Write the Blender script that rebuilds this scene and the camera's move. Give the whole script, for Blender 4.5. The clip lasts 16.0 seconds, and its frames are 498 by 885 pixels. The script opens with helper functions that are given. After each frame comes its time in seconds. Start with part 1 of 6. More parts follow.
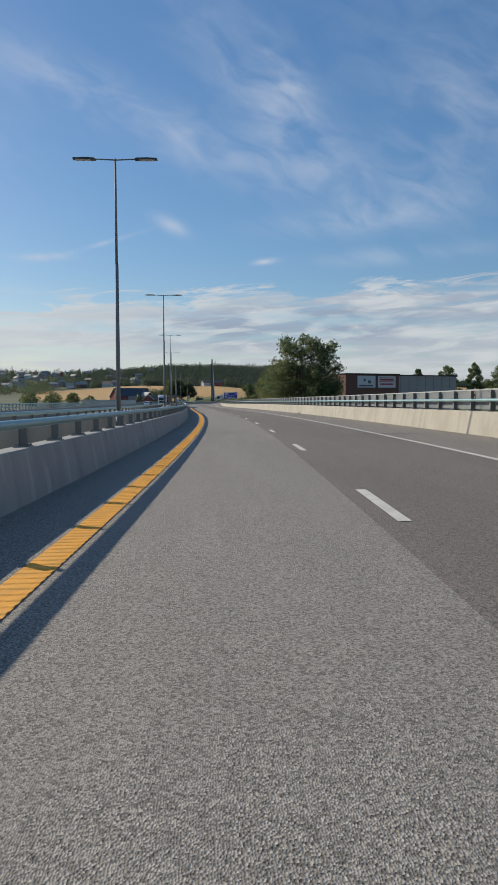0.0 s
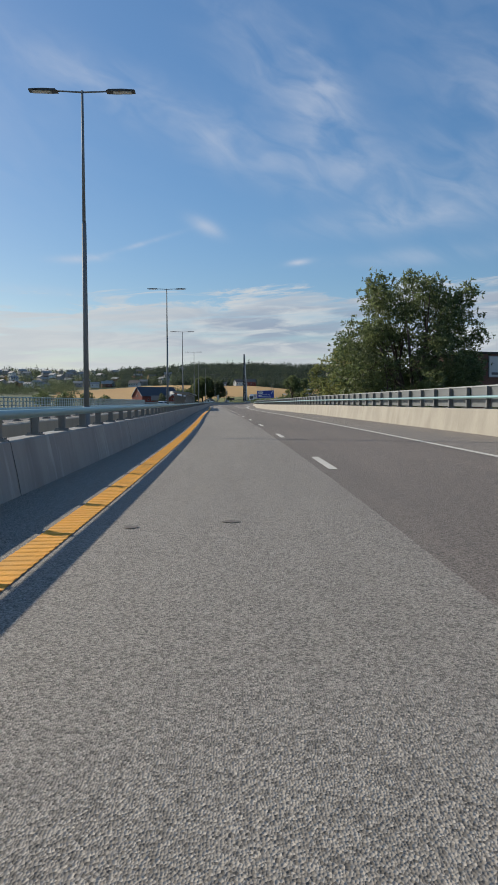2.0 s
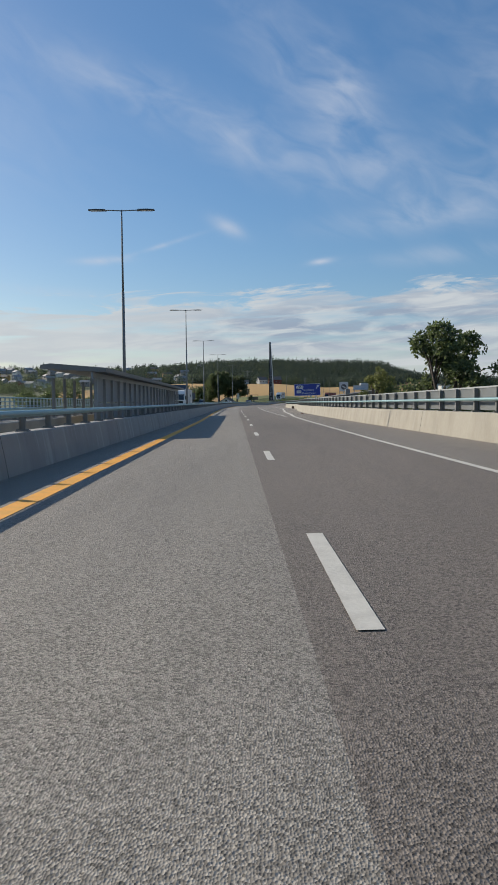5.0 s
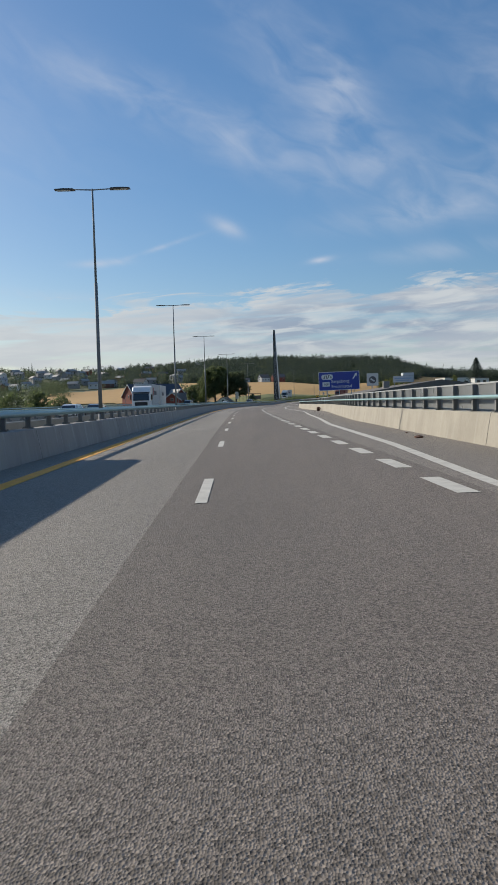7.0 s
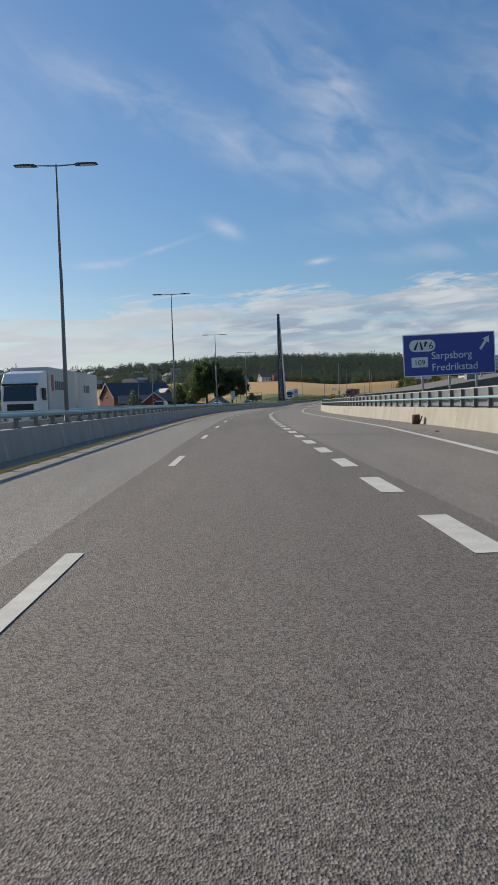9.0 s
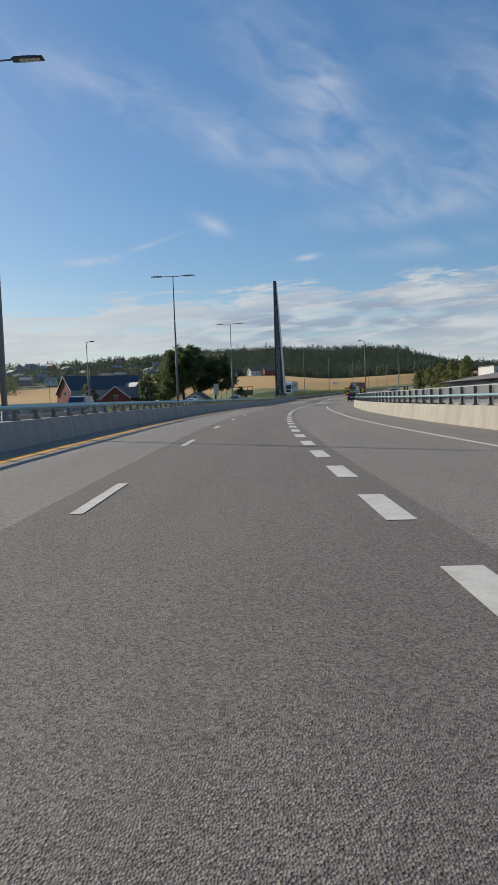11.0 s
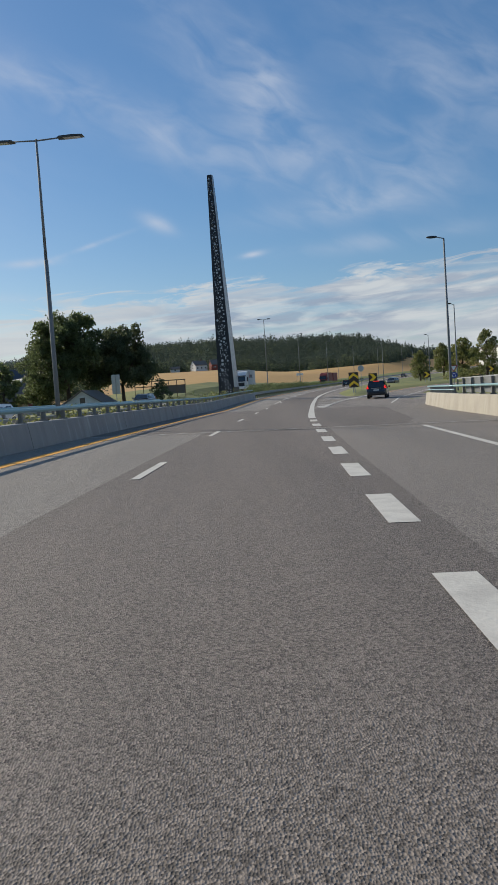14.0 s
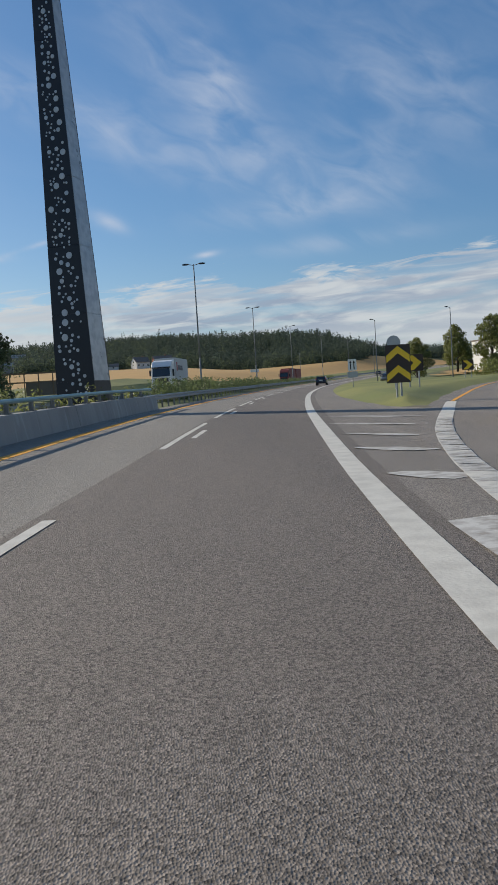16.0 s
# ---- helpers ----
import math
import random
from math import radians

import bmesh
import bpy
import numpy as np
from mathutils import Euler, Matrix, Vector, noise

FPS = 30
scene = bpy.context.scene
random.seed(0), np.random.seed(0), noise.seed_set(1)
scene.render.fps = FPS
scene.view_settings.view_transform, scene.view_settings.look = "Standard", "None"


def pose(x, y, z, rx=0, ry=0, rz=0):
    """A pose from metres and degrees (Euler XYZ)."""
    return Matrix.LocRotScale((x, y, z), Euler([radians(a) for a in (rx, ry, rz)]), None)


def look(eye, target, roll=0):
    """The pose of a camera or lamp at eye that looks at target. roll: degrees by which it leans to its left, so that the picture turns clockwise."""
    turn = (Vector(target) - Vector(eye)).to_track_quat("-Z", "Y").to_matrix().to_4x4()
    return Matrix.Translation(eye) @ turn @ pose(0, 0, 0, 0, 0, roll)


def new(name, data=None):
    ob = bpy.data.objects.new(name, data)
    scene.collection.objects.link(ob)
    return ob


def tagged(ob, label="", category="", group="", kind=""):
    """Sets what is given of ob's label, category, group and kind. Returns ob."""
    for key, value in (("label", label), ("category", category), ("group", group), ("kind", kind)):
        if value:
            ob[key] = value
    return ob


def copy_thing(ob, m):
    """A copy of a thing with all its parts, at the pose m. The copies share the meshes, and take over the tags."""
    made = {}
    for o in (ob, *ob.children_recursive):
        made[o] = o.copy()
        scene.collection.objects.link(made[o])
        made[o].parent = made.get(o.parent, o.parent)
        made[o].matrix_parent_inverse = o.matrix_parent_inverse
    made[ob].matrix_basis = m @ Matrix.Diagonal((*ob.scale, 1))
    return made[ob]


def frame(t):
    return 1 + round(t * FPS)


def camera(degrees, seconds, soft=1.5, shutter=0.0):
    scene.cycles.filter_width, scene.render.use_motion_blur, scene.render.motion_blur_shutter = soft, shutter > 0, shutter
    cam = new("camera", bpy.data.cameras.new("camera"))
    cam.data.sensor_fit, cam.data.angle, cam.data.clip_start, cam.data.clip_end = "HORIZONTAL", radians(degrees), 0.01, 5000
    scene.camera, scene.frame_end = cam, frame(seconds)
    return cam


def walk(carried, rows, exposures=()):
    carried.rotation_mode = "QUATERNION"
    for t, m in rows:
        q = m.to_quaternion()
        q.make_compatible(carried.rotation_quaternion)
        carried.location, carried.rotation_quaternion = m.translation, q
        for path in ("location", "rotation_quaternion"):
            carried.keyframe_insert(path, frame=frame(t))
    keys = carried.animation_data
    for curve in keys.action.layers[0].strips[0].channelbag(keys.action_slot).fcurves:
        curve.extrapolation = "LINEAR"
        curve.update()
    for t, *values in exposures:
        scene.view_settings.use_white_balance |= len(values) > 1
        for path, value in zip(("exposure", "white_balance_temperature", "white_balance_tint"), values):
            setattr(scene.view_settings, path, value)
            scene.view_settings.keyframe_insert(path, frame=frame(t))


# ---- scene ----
def head(x, y, z, yaw, pitch, roll):
    """The camera's pose: yaw to the left, pitch up, roll as look() takes it."""
    return Matrix.Translation((x, y, z)) @ pose(0, 0, 0, 90 + pitch, 0, yaw) @ pose(0, 0, 0, 0, 0, roll)


cam = camera(35.66, 16.0, soft=1.6)
walk(cam, [
    (0, head(0.827, -0.383, 1.325, -3.248, -3.039, -0.293)),
    (0.5, head(1.420, 13.244, 1.276, -2.443, -3.019, -0.380)),
    (1, head(1.892, 26.965, 1.232, -1.786, -2.997, -0.275)),
    (1.5, head(2.180, 40.772, 1.206, -1.347, -3.008, -0.126)),
    (2, head(2.267, 54.588, 1.180, -0.764, -2.976, -0.190)),
    (2.5, head(2.213, 68.195, 1.165, -0.220, -2.981, -0.424)),
    (3, head(2.035, 81.595, 1.169, 0.433, -2.903, -0.360)),
    (3.5, head(1.737, 95.031, 1.179, 0.690, -2.844, -0.450)),
    (4, head(1.548, 108.457, 1.220, 0.842, -2.899, -0.439)),
    (6.5, head(1.058, 176.771, 1.207, 1.117, -2.990, -1.149)),
    (7, head(0.860, 190.301, 1.213, 1.141, -2.980, -1.628)),
    (7.5, head(0.679, 203.868, 1.208, 1.223, -2.983, -2.080)),
    (8, head(0.487, 217.335, 1.206, 1.218, -3.046, -2.232)),
    (8.5, head(0.278, 230.735, 1.214, 1.162, -2.951, -2.067)),
    (9, head(0.043, 244.291, 1.200, 1.097, -2.884, -1.888)),
    (11.5, head(-0.689, 312.860, 1.181, -0.055, -3.266, -2.478)),
    (12, head(-0.428, 326.085, 1.185, -0.431, -3.330, -2.966)),
    (12.5, head(0.054, 339.425, 1.207, -0.989, -3.333, -3.241)),
    (13, head(0.682, 352.743, 1.201, -1.744, -3.361, -3.380)),
    (13.5, head(1.545, 366.086, 1.220, -2.467, -3.391, -3.706)),
    (14, head(2.684, 379.366, 1.245, -3.231, -3.514, -3.857)),
    (14.5, head(4.020, 392.672, 1.250, -4.030, -3.562, -3.911)),
    (15, head(5.544, 406.082, 1.305, -5.396, -3.553, -3.677)),
    (15.5, head(7.199, 419.755, 1.231, -5.827, -3.609, -3.624)),
    (16, head(9.163, 433.790, 1.295, -6.677, -3.708, -3.686)),
])

# ---------------------------------------------------------------- light
SUN_AZ, SUN_EL = -51.5, 25.8          # degrees from +y towards +x, and above the horizon
scene.view_settings.exposure = 0.0


def make_world():
    w = bpy.data.worlds.new("sky")
    scene.world = w
    w.use_nodes = True
    nt = w.node_tree
    nt.nodes.clear()
    out = nt.nodes.new("ShaderNodeOutputWorld")
    bg = nt.nodes.new("ShaderNodeBackground")
    sky = nt.nodes.new("ShaderNodeTexSky")
    sky.sky_type = 'NISHITA'
    sky.sun_disc = False
    sky.sun_elevation = radians(SUN_EL)
    sky.sun_rotation = radians(SUN_AZ)
    sky.air_density, sky.dust_density, sky.ozone_density = 1.0, 0.6, 2.0
    tc = nt.nodes.new("ShaderNodeTexCoord")
    sep = nt.nodes.new("ShaderNodeSeparateXYZ")
    nt.links.new(tc.outputs["Generated"], sep.inputs[0])

    def math_node(op, a, b=None, clamp=False):
        n = nt.nodes.new("ShaderNodeMath")
        n.operation, n.use_clamp = op, clamp
        for i, v in enumerate((a, b)):
            if v is None:
                continue
            if isinstance(v, (int, float)):
                n.inputs[i].default_value = v
            else:
                nt.links.new(v, n.inputs[i])
        return n.outputs[0]

    def ramp(v, a, b):
        n = nt.nodes.new("ShaderNodeMapRange")
        n.interpolation_type = 'SMOOTHSTEP'
        nt.links.new(v, n.inputs[0])
        n.inputs[1].default_value, n.inputs[2].default_value = a, b
        return n.outputs[0]

    # cloud by bearing and height, in degrees
    bear = math_node('MULTIPLY', math_node('ARCTAN2', sep.outputs[0], sep.outputs[1]), 57.2958)
    elev = math_node('MULTIPLY', math_node('ARCSINE', sep.outputs[2]), 57.2958)
    comb = nt.nodes.new("ShaderNodeCombineXYZ")
    nt.links.new(bear, comb.inputs[0]), nt.links.new(elev, comb.inputs[1])

    def noise_at(loc, rot, scale, detail, rough, dist):
        m = nt.nodes.new("ShaderNodeMapping")
        m.vector_type = 'TEXTURE'
        m.inputs[1].default_value, m.inputs[2].default_value, m.inputs[3].default_value = loc, (0, 0, radians(rot)), scale
        n = nt.nodes.new("ShaderNodeTexNoise")
        n.inputs["Scale"].default_value, n.inputs["Detail"].default_value = 1.0, detail
        n.inputs["Roughness"].default_value, n.inputs["Distortion"].default_value = rough, dist
        nt.links.new(comb.outputs[0], m.inputs[0]), nt.links.new(m.outputs[0], n.inputs["Vector"])
        return n.outputs["Fac"]

    def wisp(a, e, length, width, tilt):
        """A long soft puff of cirrus about one bearing and height."""
        c, k = math.cos(radians(tilt)), math.sin(radians(tilt))
        da, de = math_node('SUBTRACT', bear, a), math_node('SUBTRACT', elev, e)
        p = math_node('ADD', math_node('MULTIPLY', da, c / length), math_node('MULTIPLY', de, k / length))
        q = math_node('SUBTRACT', math_node('MULTIPLY', de, c / width), math_node('MULTIPLY', da, k / width))
        r = math_node('ADD', math_node('MULTIPLY', p, p), math_node('MULTIPLY', q, q))
        return math_node('EXPONENT', math_node('MULTIPLY', r, -1.0))

    total = None
    for a, e, ln, wd, tilt, amount in ((-11.1, 22.1, 6.5, 1.5, -17, 0.42), (-0.4, 18.1, 7.0, 1.7, -20, 0.62), (3.6, 22.3, 7.0, 2.6, -40, 0.42), (6.2, 20.6, 3.8, 1.9, -58, 0.5),
                                       (8.6, 16.2, 4.5, 2.0, -25, 0.42), (10.9, 12.9, 6.0, 1.0, 3, 0.55), (16.0, 15.2, 4.0, 2.6, -20, 0.5), (-2.3, 12.6, 1.2, 0.5, -22, 0.9), (-11.2, 10.2, 1.7, 0.26, 3, 1.0),
                                       (-7.4, 11.2, 2.6, 0.16, 17, 0.6), (4.5, 10.1, 0.9, 0.2, 8, 1.3), (14.0, 10.3, 6.0, 0.6, 2, 0.5), (-15.5, 8.0, 4.0, 0.35, -4, 0.4), (20, 20, 8, 3, -25, 0.45),
                                       (-30, 24, 14, 5, -25, 0.5), (40, 25, 16, 6, -20, 0.5), (80, 35, 30, 10, 10, 0.5), (-120, 40, 40, 12, 0, 0.5), (170, 30, 40, 9, 5, 0.5), (0, 38, 22, 5, -25, 0.4)):
        w = math_node('MULTIPLY', wisp(a, e, ln, wd, tilt), amount)
        total = w if total is None else math_node('ADD', total, w)
    fibre = noise_at((3, 8, 0), -24, (4.6, 2.0, 1), 4, 0.5, 0.7)
    fine = noise_at((7, 1, 0), -28, (2.4, 0.9, 1), 5, 0.55, 0.8)
    body = math_node('MULTIPLY', ramp(fibre, 0.2, 0.75), math_node('ADD', math_node('MULTIPLY', fine, 0.7), 0.55))
    veil = math_node('MULTIPLY', math_node('MULTIPLY', total, body), 0.80, True)
    # the flat bank low over the hills
    top = math_node('ADD', math_node('MULTIPLY', bear, 0.05), 8.0)
    edge = math_node('SUBTRACT', top, elev)
    rag = noise_at((9, 2, 0), 3, (6.0, 1.1, 1), 7, 0.6, 0.8)
    edge = math_node('ADD', edge, math_node('MULTIPLY', math_node('SUBTRACT', rag, 0.5), 6.5))
    streak = ramp(noise_at((1.5, 4.4, 0), 2, (8.0, 0.8, 1), 5, 0.5, 0.5), 0.28, 0.58)
    lowm = math_node('MULTIPLY', ramp(edge, 0.0, 0.9), math_node('ADD', math_node('MULTIPLY', streak, 0.72), 0.20))
    grey = math_node('MULTIPLY', ramp(noise_at((5.5, 1.2, 0), 2, (5.0, 0.9, 1), 5, 0.55, 0.5), 0.34, 0.62),
                     math_node('ADD', math_node('ADD', math_node('MULTIPLY', wisp(4.0, 5.4, 9.0, 1.5, 2), 1.1), math_node('MULTIPLY', wisp(19.0, 6.5, 13.0, 4.0, 3), 0.6)), 0.18), True)
    mix1, mix2, tone = (nt.nodes.new("ShaderNodeMix") for _ in range(3))
    for n in (mix1, mix2, tone):
        n.data_type = 'RGBA'
    tone.inputs[6].default_value = (7.0, 7.35, 7.6, 1)
    tone.inputs[7].default_value = (3.7, 4.4, 5.6, 1)
    nt.links.new(grey, tone.inputs[0])
    hsv = nt.nodes.new("ShaderNodeHueSaturation")
    hsv.inputs["Saturation"].default_value = 1.32
    nt.links.new(sky.outputs[0], hsv.inputs["Color"])
    thin = nt.nodes.new("ShaderNodeMix")
    thin.data_type = 'RGBA'
    thin.inputs[0].default_value = 0.14
    thin.inputs[7].default_value = (3.2, 6.2, 12.2, 1)
    nt.links.new(hsv.outputs[0], thin.inputs[6])
    nt.links.new(veil, mix1.inputs[0]), nt.links.new(thin.outputs[2], mix1.inputs[6])
    mix1.inputs[7].default_value = (6.2, 6.9, 8.2, 1)
    nt.links.new(lowm, mix2.inputs[0]), nt.links.new(mix1.outputs[2], mix2.inputs[6]), nt.links.new(tone.outputs[2], mix2.inputs[7])
    nt.links.new(mix2.outputs[2], bg.inputs[0])
    bg.inputs[1].default_value = 0.086
    nt.links.new(bg.outputs[0], out.inputs[0])


make_world()
sun = new("sun", bpy.data.lights.new("sun", 'SUN'))
sun.data.energy, sun.data.angle, sun.data.color = 4.8, radians(0.53), (1.0, 0.91, 0.77)
sa, se = radians(SUN_AZ), radians(SUN_EL)
SUN_DIR = Vector((math.sin(sa) * math.cos(se), math.cos(sa) * math.cos(se), math.sin(se)))
sun.matrix_world = look((0, 0, 60), Vector((0, 0, 60)) - SUN_DIR)


# ---------------------------------------------------------------- materials
def mat(name, colour, rough=0.7, metal=0.0, vary=0.12, scale=3.0, fine=40.0, bump=0.0, second=None, mixscale=0.5,
        island=0.0, stretch=(1, 1, 1), random=0.0, spec=0.5, coat=0.0):
    """A painted, stony or metal surface: base colour broken by a coarse and a fine noise, with fine relief."""
    m = bpy.data.materials.new(name)
    m.use_nodes = True
    nt = m.node_tree
    b = nt.nodes["Principled BSDF"]
    b.inputs["Roughness"].default_value, b.inputs["Metallic"].default_value = rough, metal
    b.inputs["Specular IOR Level"].default_value = spec
    b.inputs["Coat Weight"].default_value = coat
    geo = nt.nodes.new("ShaderNodeNewGeometry")
    mp = nt.nodes.new("ShaderNodeMapping")
    mp.inputs[3].default_value = stretch
    nt.links.new(geo.outputs["Position"], mp.inputs[0])

    def tex(sc, det, src=None):
        n = nt.nodes.new("ShaderNodeTexNoise")
        n.inputs["Scale"].default_value, n.inputs["Detail"].default_value = sc, det
        nt.links.new(src or mp.outputs[0], n.inputs["Vector"])
        return n.outputs["Fac"]

    def m2(op, a, c):
        n = nt.nodes.new("ShaderNodeMath")
        n.operation = op
        for i, v in enumerate((a, c)):
            if isinstance(v, (int, float)):
                n.inputs[i].default_value = v
            else:
                nt.links.new(v, n.inputs[i])
        return n.outputs[0]

    coarse, grain = tex(scale, 5), tex(fine, 3)
    val = m2('ADD', m2('MULTIPLY', m2('SUBTRACT', coarse, 0.5), 2.4 * vary), m2('MULTIPLY', m2('SUBTRACT', grain, 0.5), 2.0 * vary))
    if island:
        val = m2('ADD', val, m2('MULTIPLY', m2('SUBTRACT', geo.outputs["Random Per Island"], 0.5), island))
    if random:
        oi = nt.nodes.new("ShaderNodeObjectInfo")
        val = m2('ADD', val, m2('MULTIPLY', m2('SUBTRACT', oi.outputs["Random"], 0.5), random))
    gain = m2('ADD', val, 1.0)
    hsv = nt.nodes.new("ShaderNodeHueSaturation")
    nt.links.new(gain, hsv.inputs["Value"])
    if second:
        mx = nt.nodes.new("ShaderNodeMix")
        mx.data_type = 'RGBA'
        mx.inputs[6].default_value, mx.inputs[7].default_value = (*colour, 1), (*second, 1)
        r = nt.nodes.new("ShaderNodeMapRange")
        r.inputs[1].default_value, r.inputs[2].default_value = 0.42, 0.62
        nt.links.new(tex(mixscale, 6), r.inputs[0])
        nt.links.new(r.outputs[0], mx.inputs[0])
        nt.links.new(mx.outputs[2], hsv.inputs["Color"])
    else:
        hsv.inputs["Color"].default_value = (*colour, 1)
    nt.links.new(hsv.outputs[0], b.inputs["Base Color"])
    rr = nt.nodes.new("ShaderNodeMapRange")
    rr.inputs[3].default_value, rr.inputs[4].default_value = max(rough - 0.08, 0.02), min(rough + 0.08, 1)
    nt.links.new(coarse, rr.inputs[0]), nt.links.new(rr.outputs[0], b.inputs["Roughness"])
    if bump:
        bp = nt.nodes.new("ShaderNodeBump")
        bp.inputs["Strength"].default_value, bp.inputs["Distance"].default_value = bump, 0.02
        nt.links.new(grain, bp.inputs["Height"]), nt.links.new(bp.outputs[0], b.inputs["Normal"])
    return m


def leaf_mat(name, colour, second, island=0.7, rough=0.45, spec=0.5):
    """Leaves: two greens by clump, with light coming through."""
    m = mat(name, colour, rough=rough, vary=0.18, scale=0.6, fine=3.0, second=second, mixscale=0.35, island=island, spec=spec)
    nt = m.node_tree
    b = nt.nodes["Principled BSDF"]
    tr = nt.nodes.new("ShaderNodeBsdfTranslucent")
    mixs = nt.nodes.new("ShaderNodeMixShader")
    mixs.inputs[0].default_value = 0.58
    src = b.inputs["Base Color"].links[0].from_socket
    nt.links.new(src, tr.inputs[0])
    nt.links.new(b.outputs[0], mixs.inputs[1]), nt.links.new(tr.outputs[0], mixs.inputs[2])
    nt.links.new(mixs.outputs[0], nt.nodes["Material Output"].inputs[0])
    return m


def glass_mat(name, colour, rough=0.15, clear=0.5):
    """A dusty pane: part clear, part grey film."""
    m = mat(name, colour, rough=rough, vary=0.06, scale=0.7, fine=6)
    nt = m.node_tree
    b = nt.nodes["Principled BSDF"]
    t = nt.nodes.new("ShaderNodeBsdfTransparent")
    mixs = nt.nodes.new("ShaderNodeMixShader")
    mixs.inputs[0].default_value = clear
    t.inputs[0].default_value = (0.9, 0.95, 0.95, 1)
    nt.links.new(b.outputs[0], mixs.inputs[1]), nt.links.new(t.outputs[0], mixs.inputs[2])
    nt.links.new(mixs.outputs[0], nt.nodes["Material Output"].inputs[0])
    return m


def glow_mat(name, colour, strength):
    m = mat(name, colour, rough=0.3, vary=0.02)
    b = m.node_tree.nodes["Principled BSDF"]
    b.inputs["Emission Color"].default_value, b.inputs["Emission Strength"].default_value = (*colour, 1), strength
    return m


def asphalt(name, colour, dark):
    """Asphalt with pale chippings in dark binder, wheel-worn in long streaks."""
    m = mat(name, colour, rough=0.85, vary=0.10, scale=0.35, fine=2.5, second=dark, mixscale=0.40, stretch=(1, 0.08, 1), spec=0.35)
    nt = m.node_tree
    b = nt.nodes["Principled BSDF"]
    geo = nt.nodes.new("ShaderNodeNewGeometry")
    chip = nt.nodes.new("ShaderNodeTexVoronoi")
    chip.inputs["Scale"].default_value = 108
    grain_map = nt.nodes.new("ShaderNodeMapping")
    grain_map.inputs[3].default_value = (1, 0.68, 1)
    nt.links.new(geo.outputs["Position"], grain_map.inputs[0])
    nt.links.new(grain_map.outputs[0], chip.inputs["Vector"])
    sepc = nt.nodes.new("ShaderNodeSeparateColor")
    nt.links.new(chip.outputs["Color"], sepc.inputs[0])
    r = nt.nodes.new("ShaderNodeMapRange")
    r.inputs[1].default_value, r.inputs[2].default_value, r.inputs[3].default_value, r.inputs[4].default_value = 0.0, 1.0, 0.38, 1.64
    nt.links.new(sepc.outputs[0], r.inputs[0])
    hsv = nt.nodes.new("ShaderNodeHueSaturation")
    src = b.inputs["Base Color"].links[0].from_socket
    nt.links.new(src, hsv.inputs["Color"]), nt.links.new(r.outputs[0], hsv.inputs["Value"])
    nt.links.new(hsv.outputs[0], b.inputs["Base Color"])
    bp = nt.nodes.new("ShaderNodeBump")
    bp.inputs["Strength"].default_value, bp.inputs["Distance"].default_value = 0.7, 0.007
    nt.links.new(chip.outputs["Distance"], bp.inputs["Height"]), nt.links.new(bp.outputs[0], b.inputs["Normal"])
    return m


def streaked(m, pale, amount, dark=None):
    """Run-down lime or dirt marks on a cast wall: narrow upright streaks of another tone."""
    nt = m.node_tree
    b = nt.nodes["Principled BSDF"]
    geo = nt.nodes.new("ShaderNodeNewGeometry")
    for tone, scale, lo, hi in ((pale, (2.6, 2.6, 0.22), 0.56, 0.72), (dark, (1.1, 1.1, 0.12), 0.55, 0.75)):
        if tone is None:
            continue
        mp = nt.nodes.new("ShaderNodeMapping")
        mp.inputs[3].default_value = scale
        mp.inputs[1].default_value = (lo * 31, 0, 0)
        n = nt.nodes.new("ShaderNodeTexNoise")
        n.inputs["Scale"].default_value, n.inputs["Detail"].default_value, n.inputs["Roughness"].default_value = 1.0, 4, 0.6
        r = nt.nodes.new("ShaderNodeMapRange")
        r.inputs[1].default_value, r.inputs[2].default_value, r.inputs[4].default_value = lo, hi, amount
        mx = nt.nodes.new("ShaderNodeMix")
        mx.data_type = 'RGBA'
        mx.inputs[7].default_value = (*tone, 1)
        nt.links.new(geo.outputs["Position"], mp.inputs[0]), nt.links.new(mp.outputs[0], n.inputs["Vector"])
        nt.links.new(n.outputs["Fac"], r.inputs[0]), nt.links.new(r.outputs[0], mx.inputs[0])
        nt.links.new(b.inputs["Base Color"].links[0].from_socket, mx.inputs[6])
        nt.links.new(mx.outputs[2], b.inputs["Base Color"])
    return m


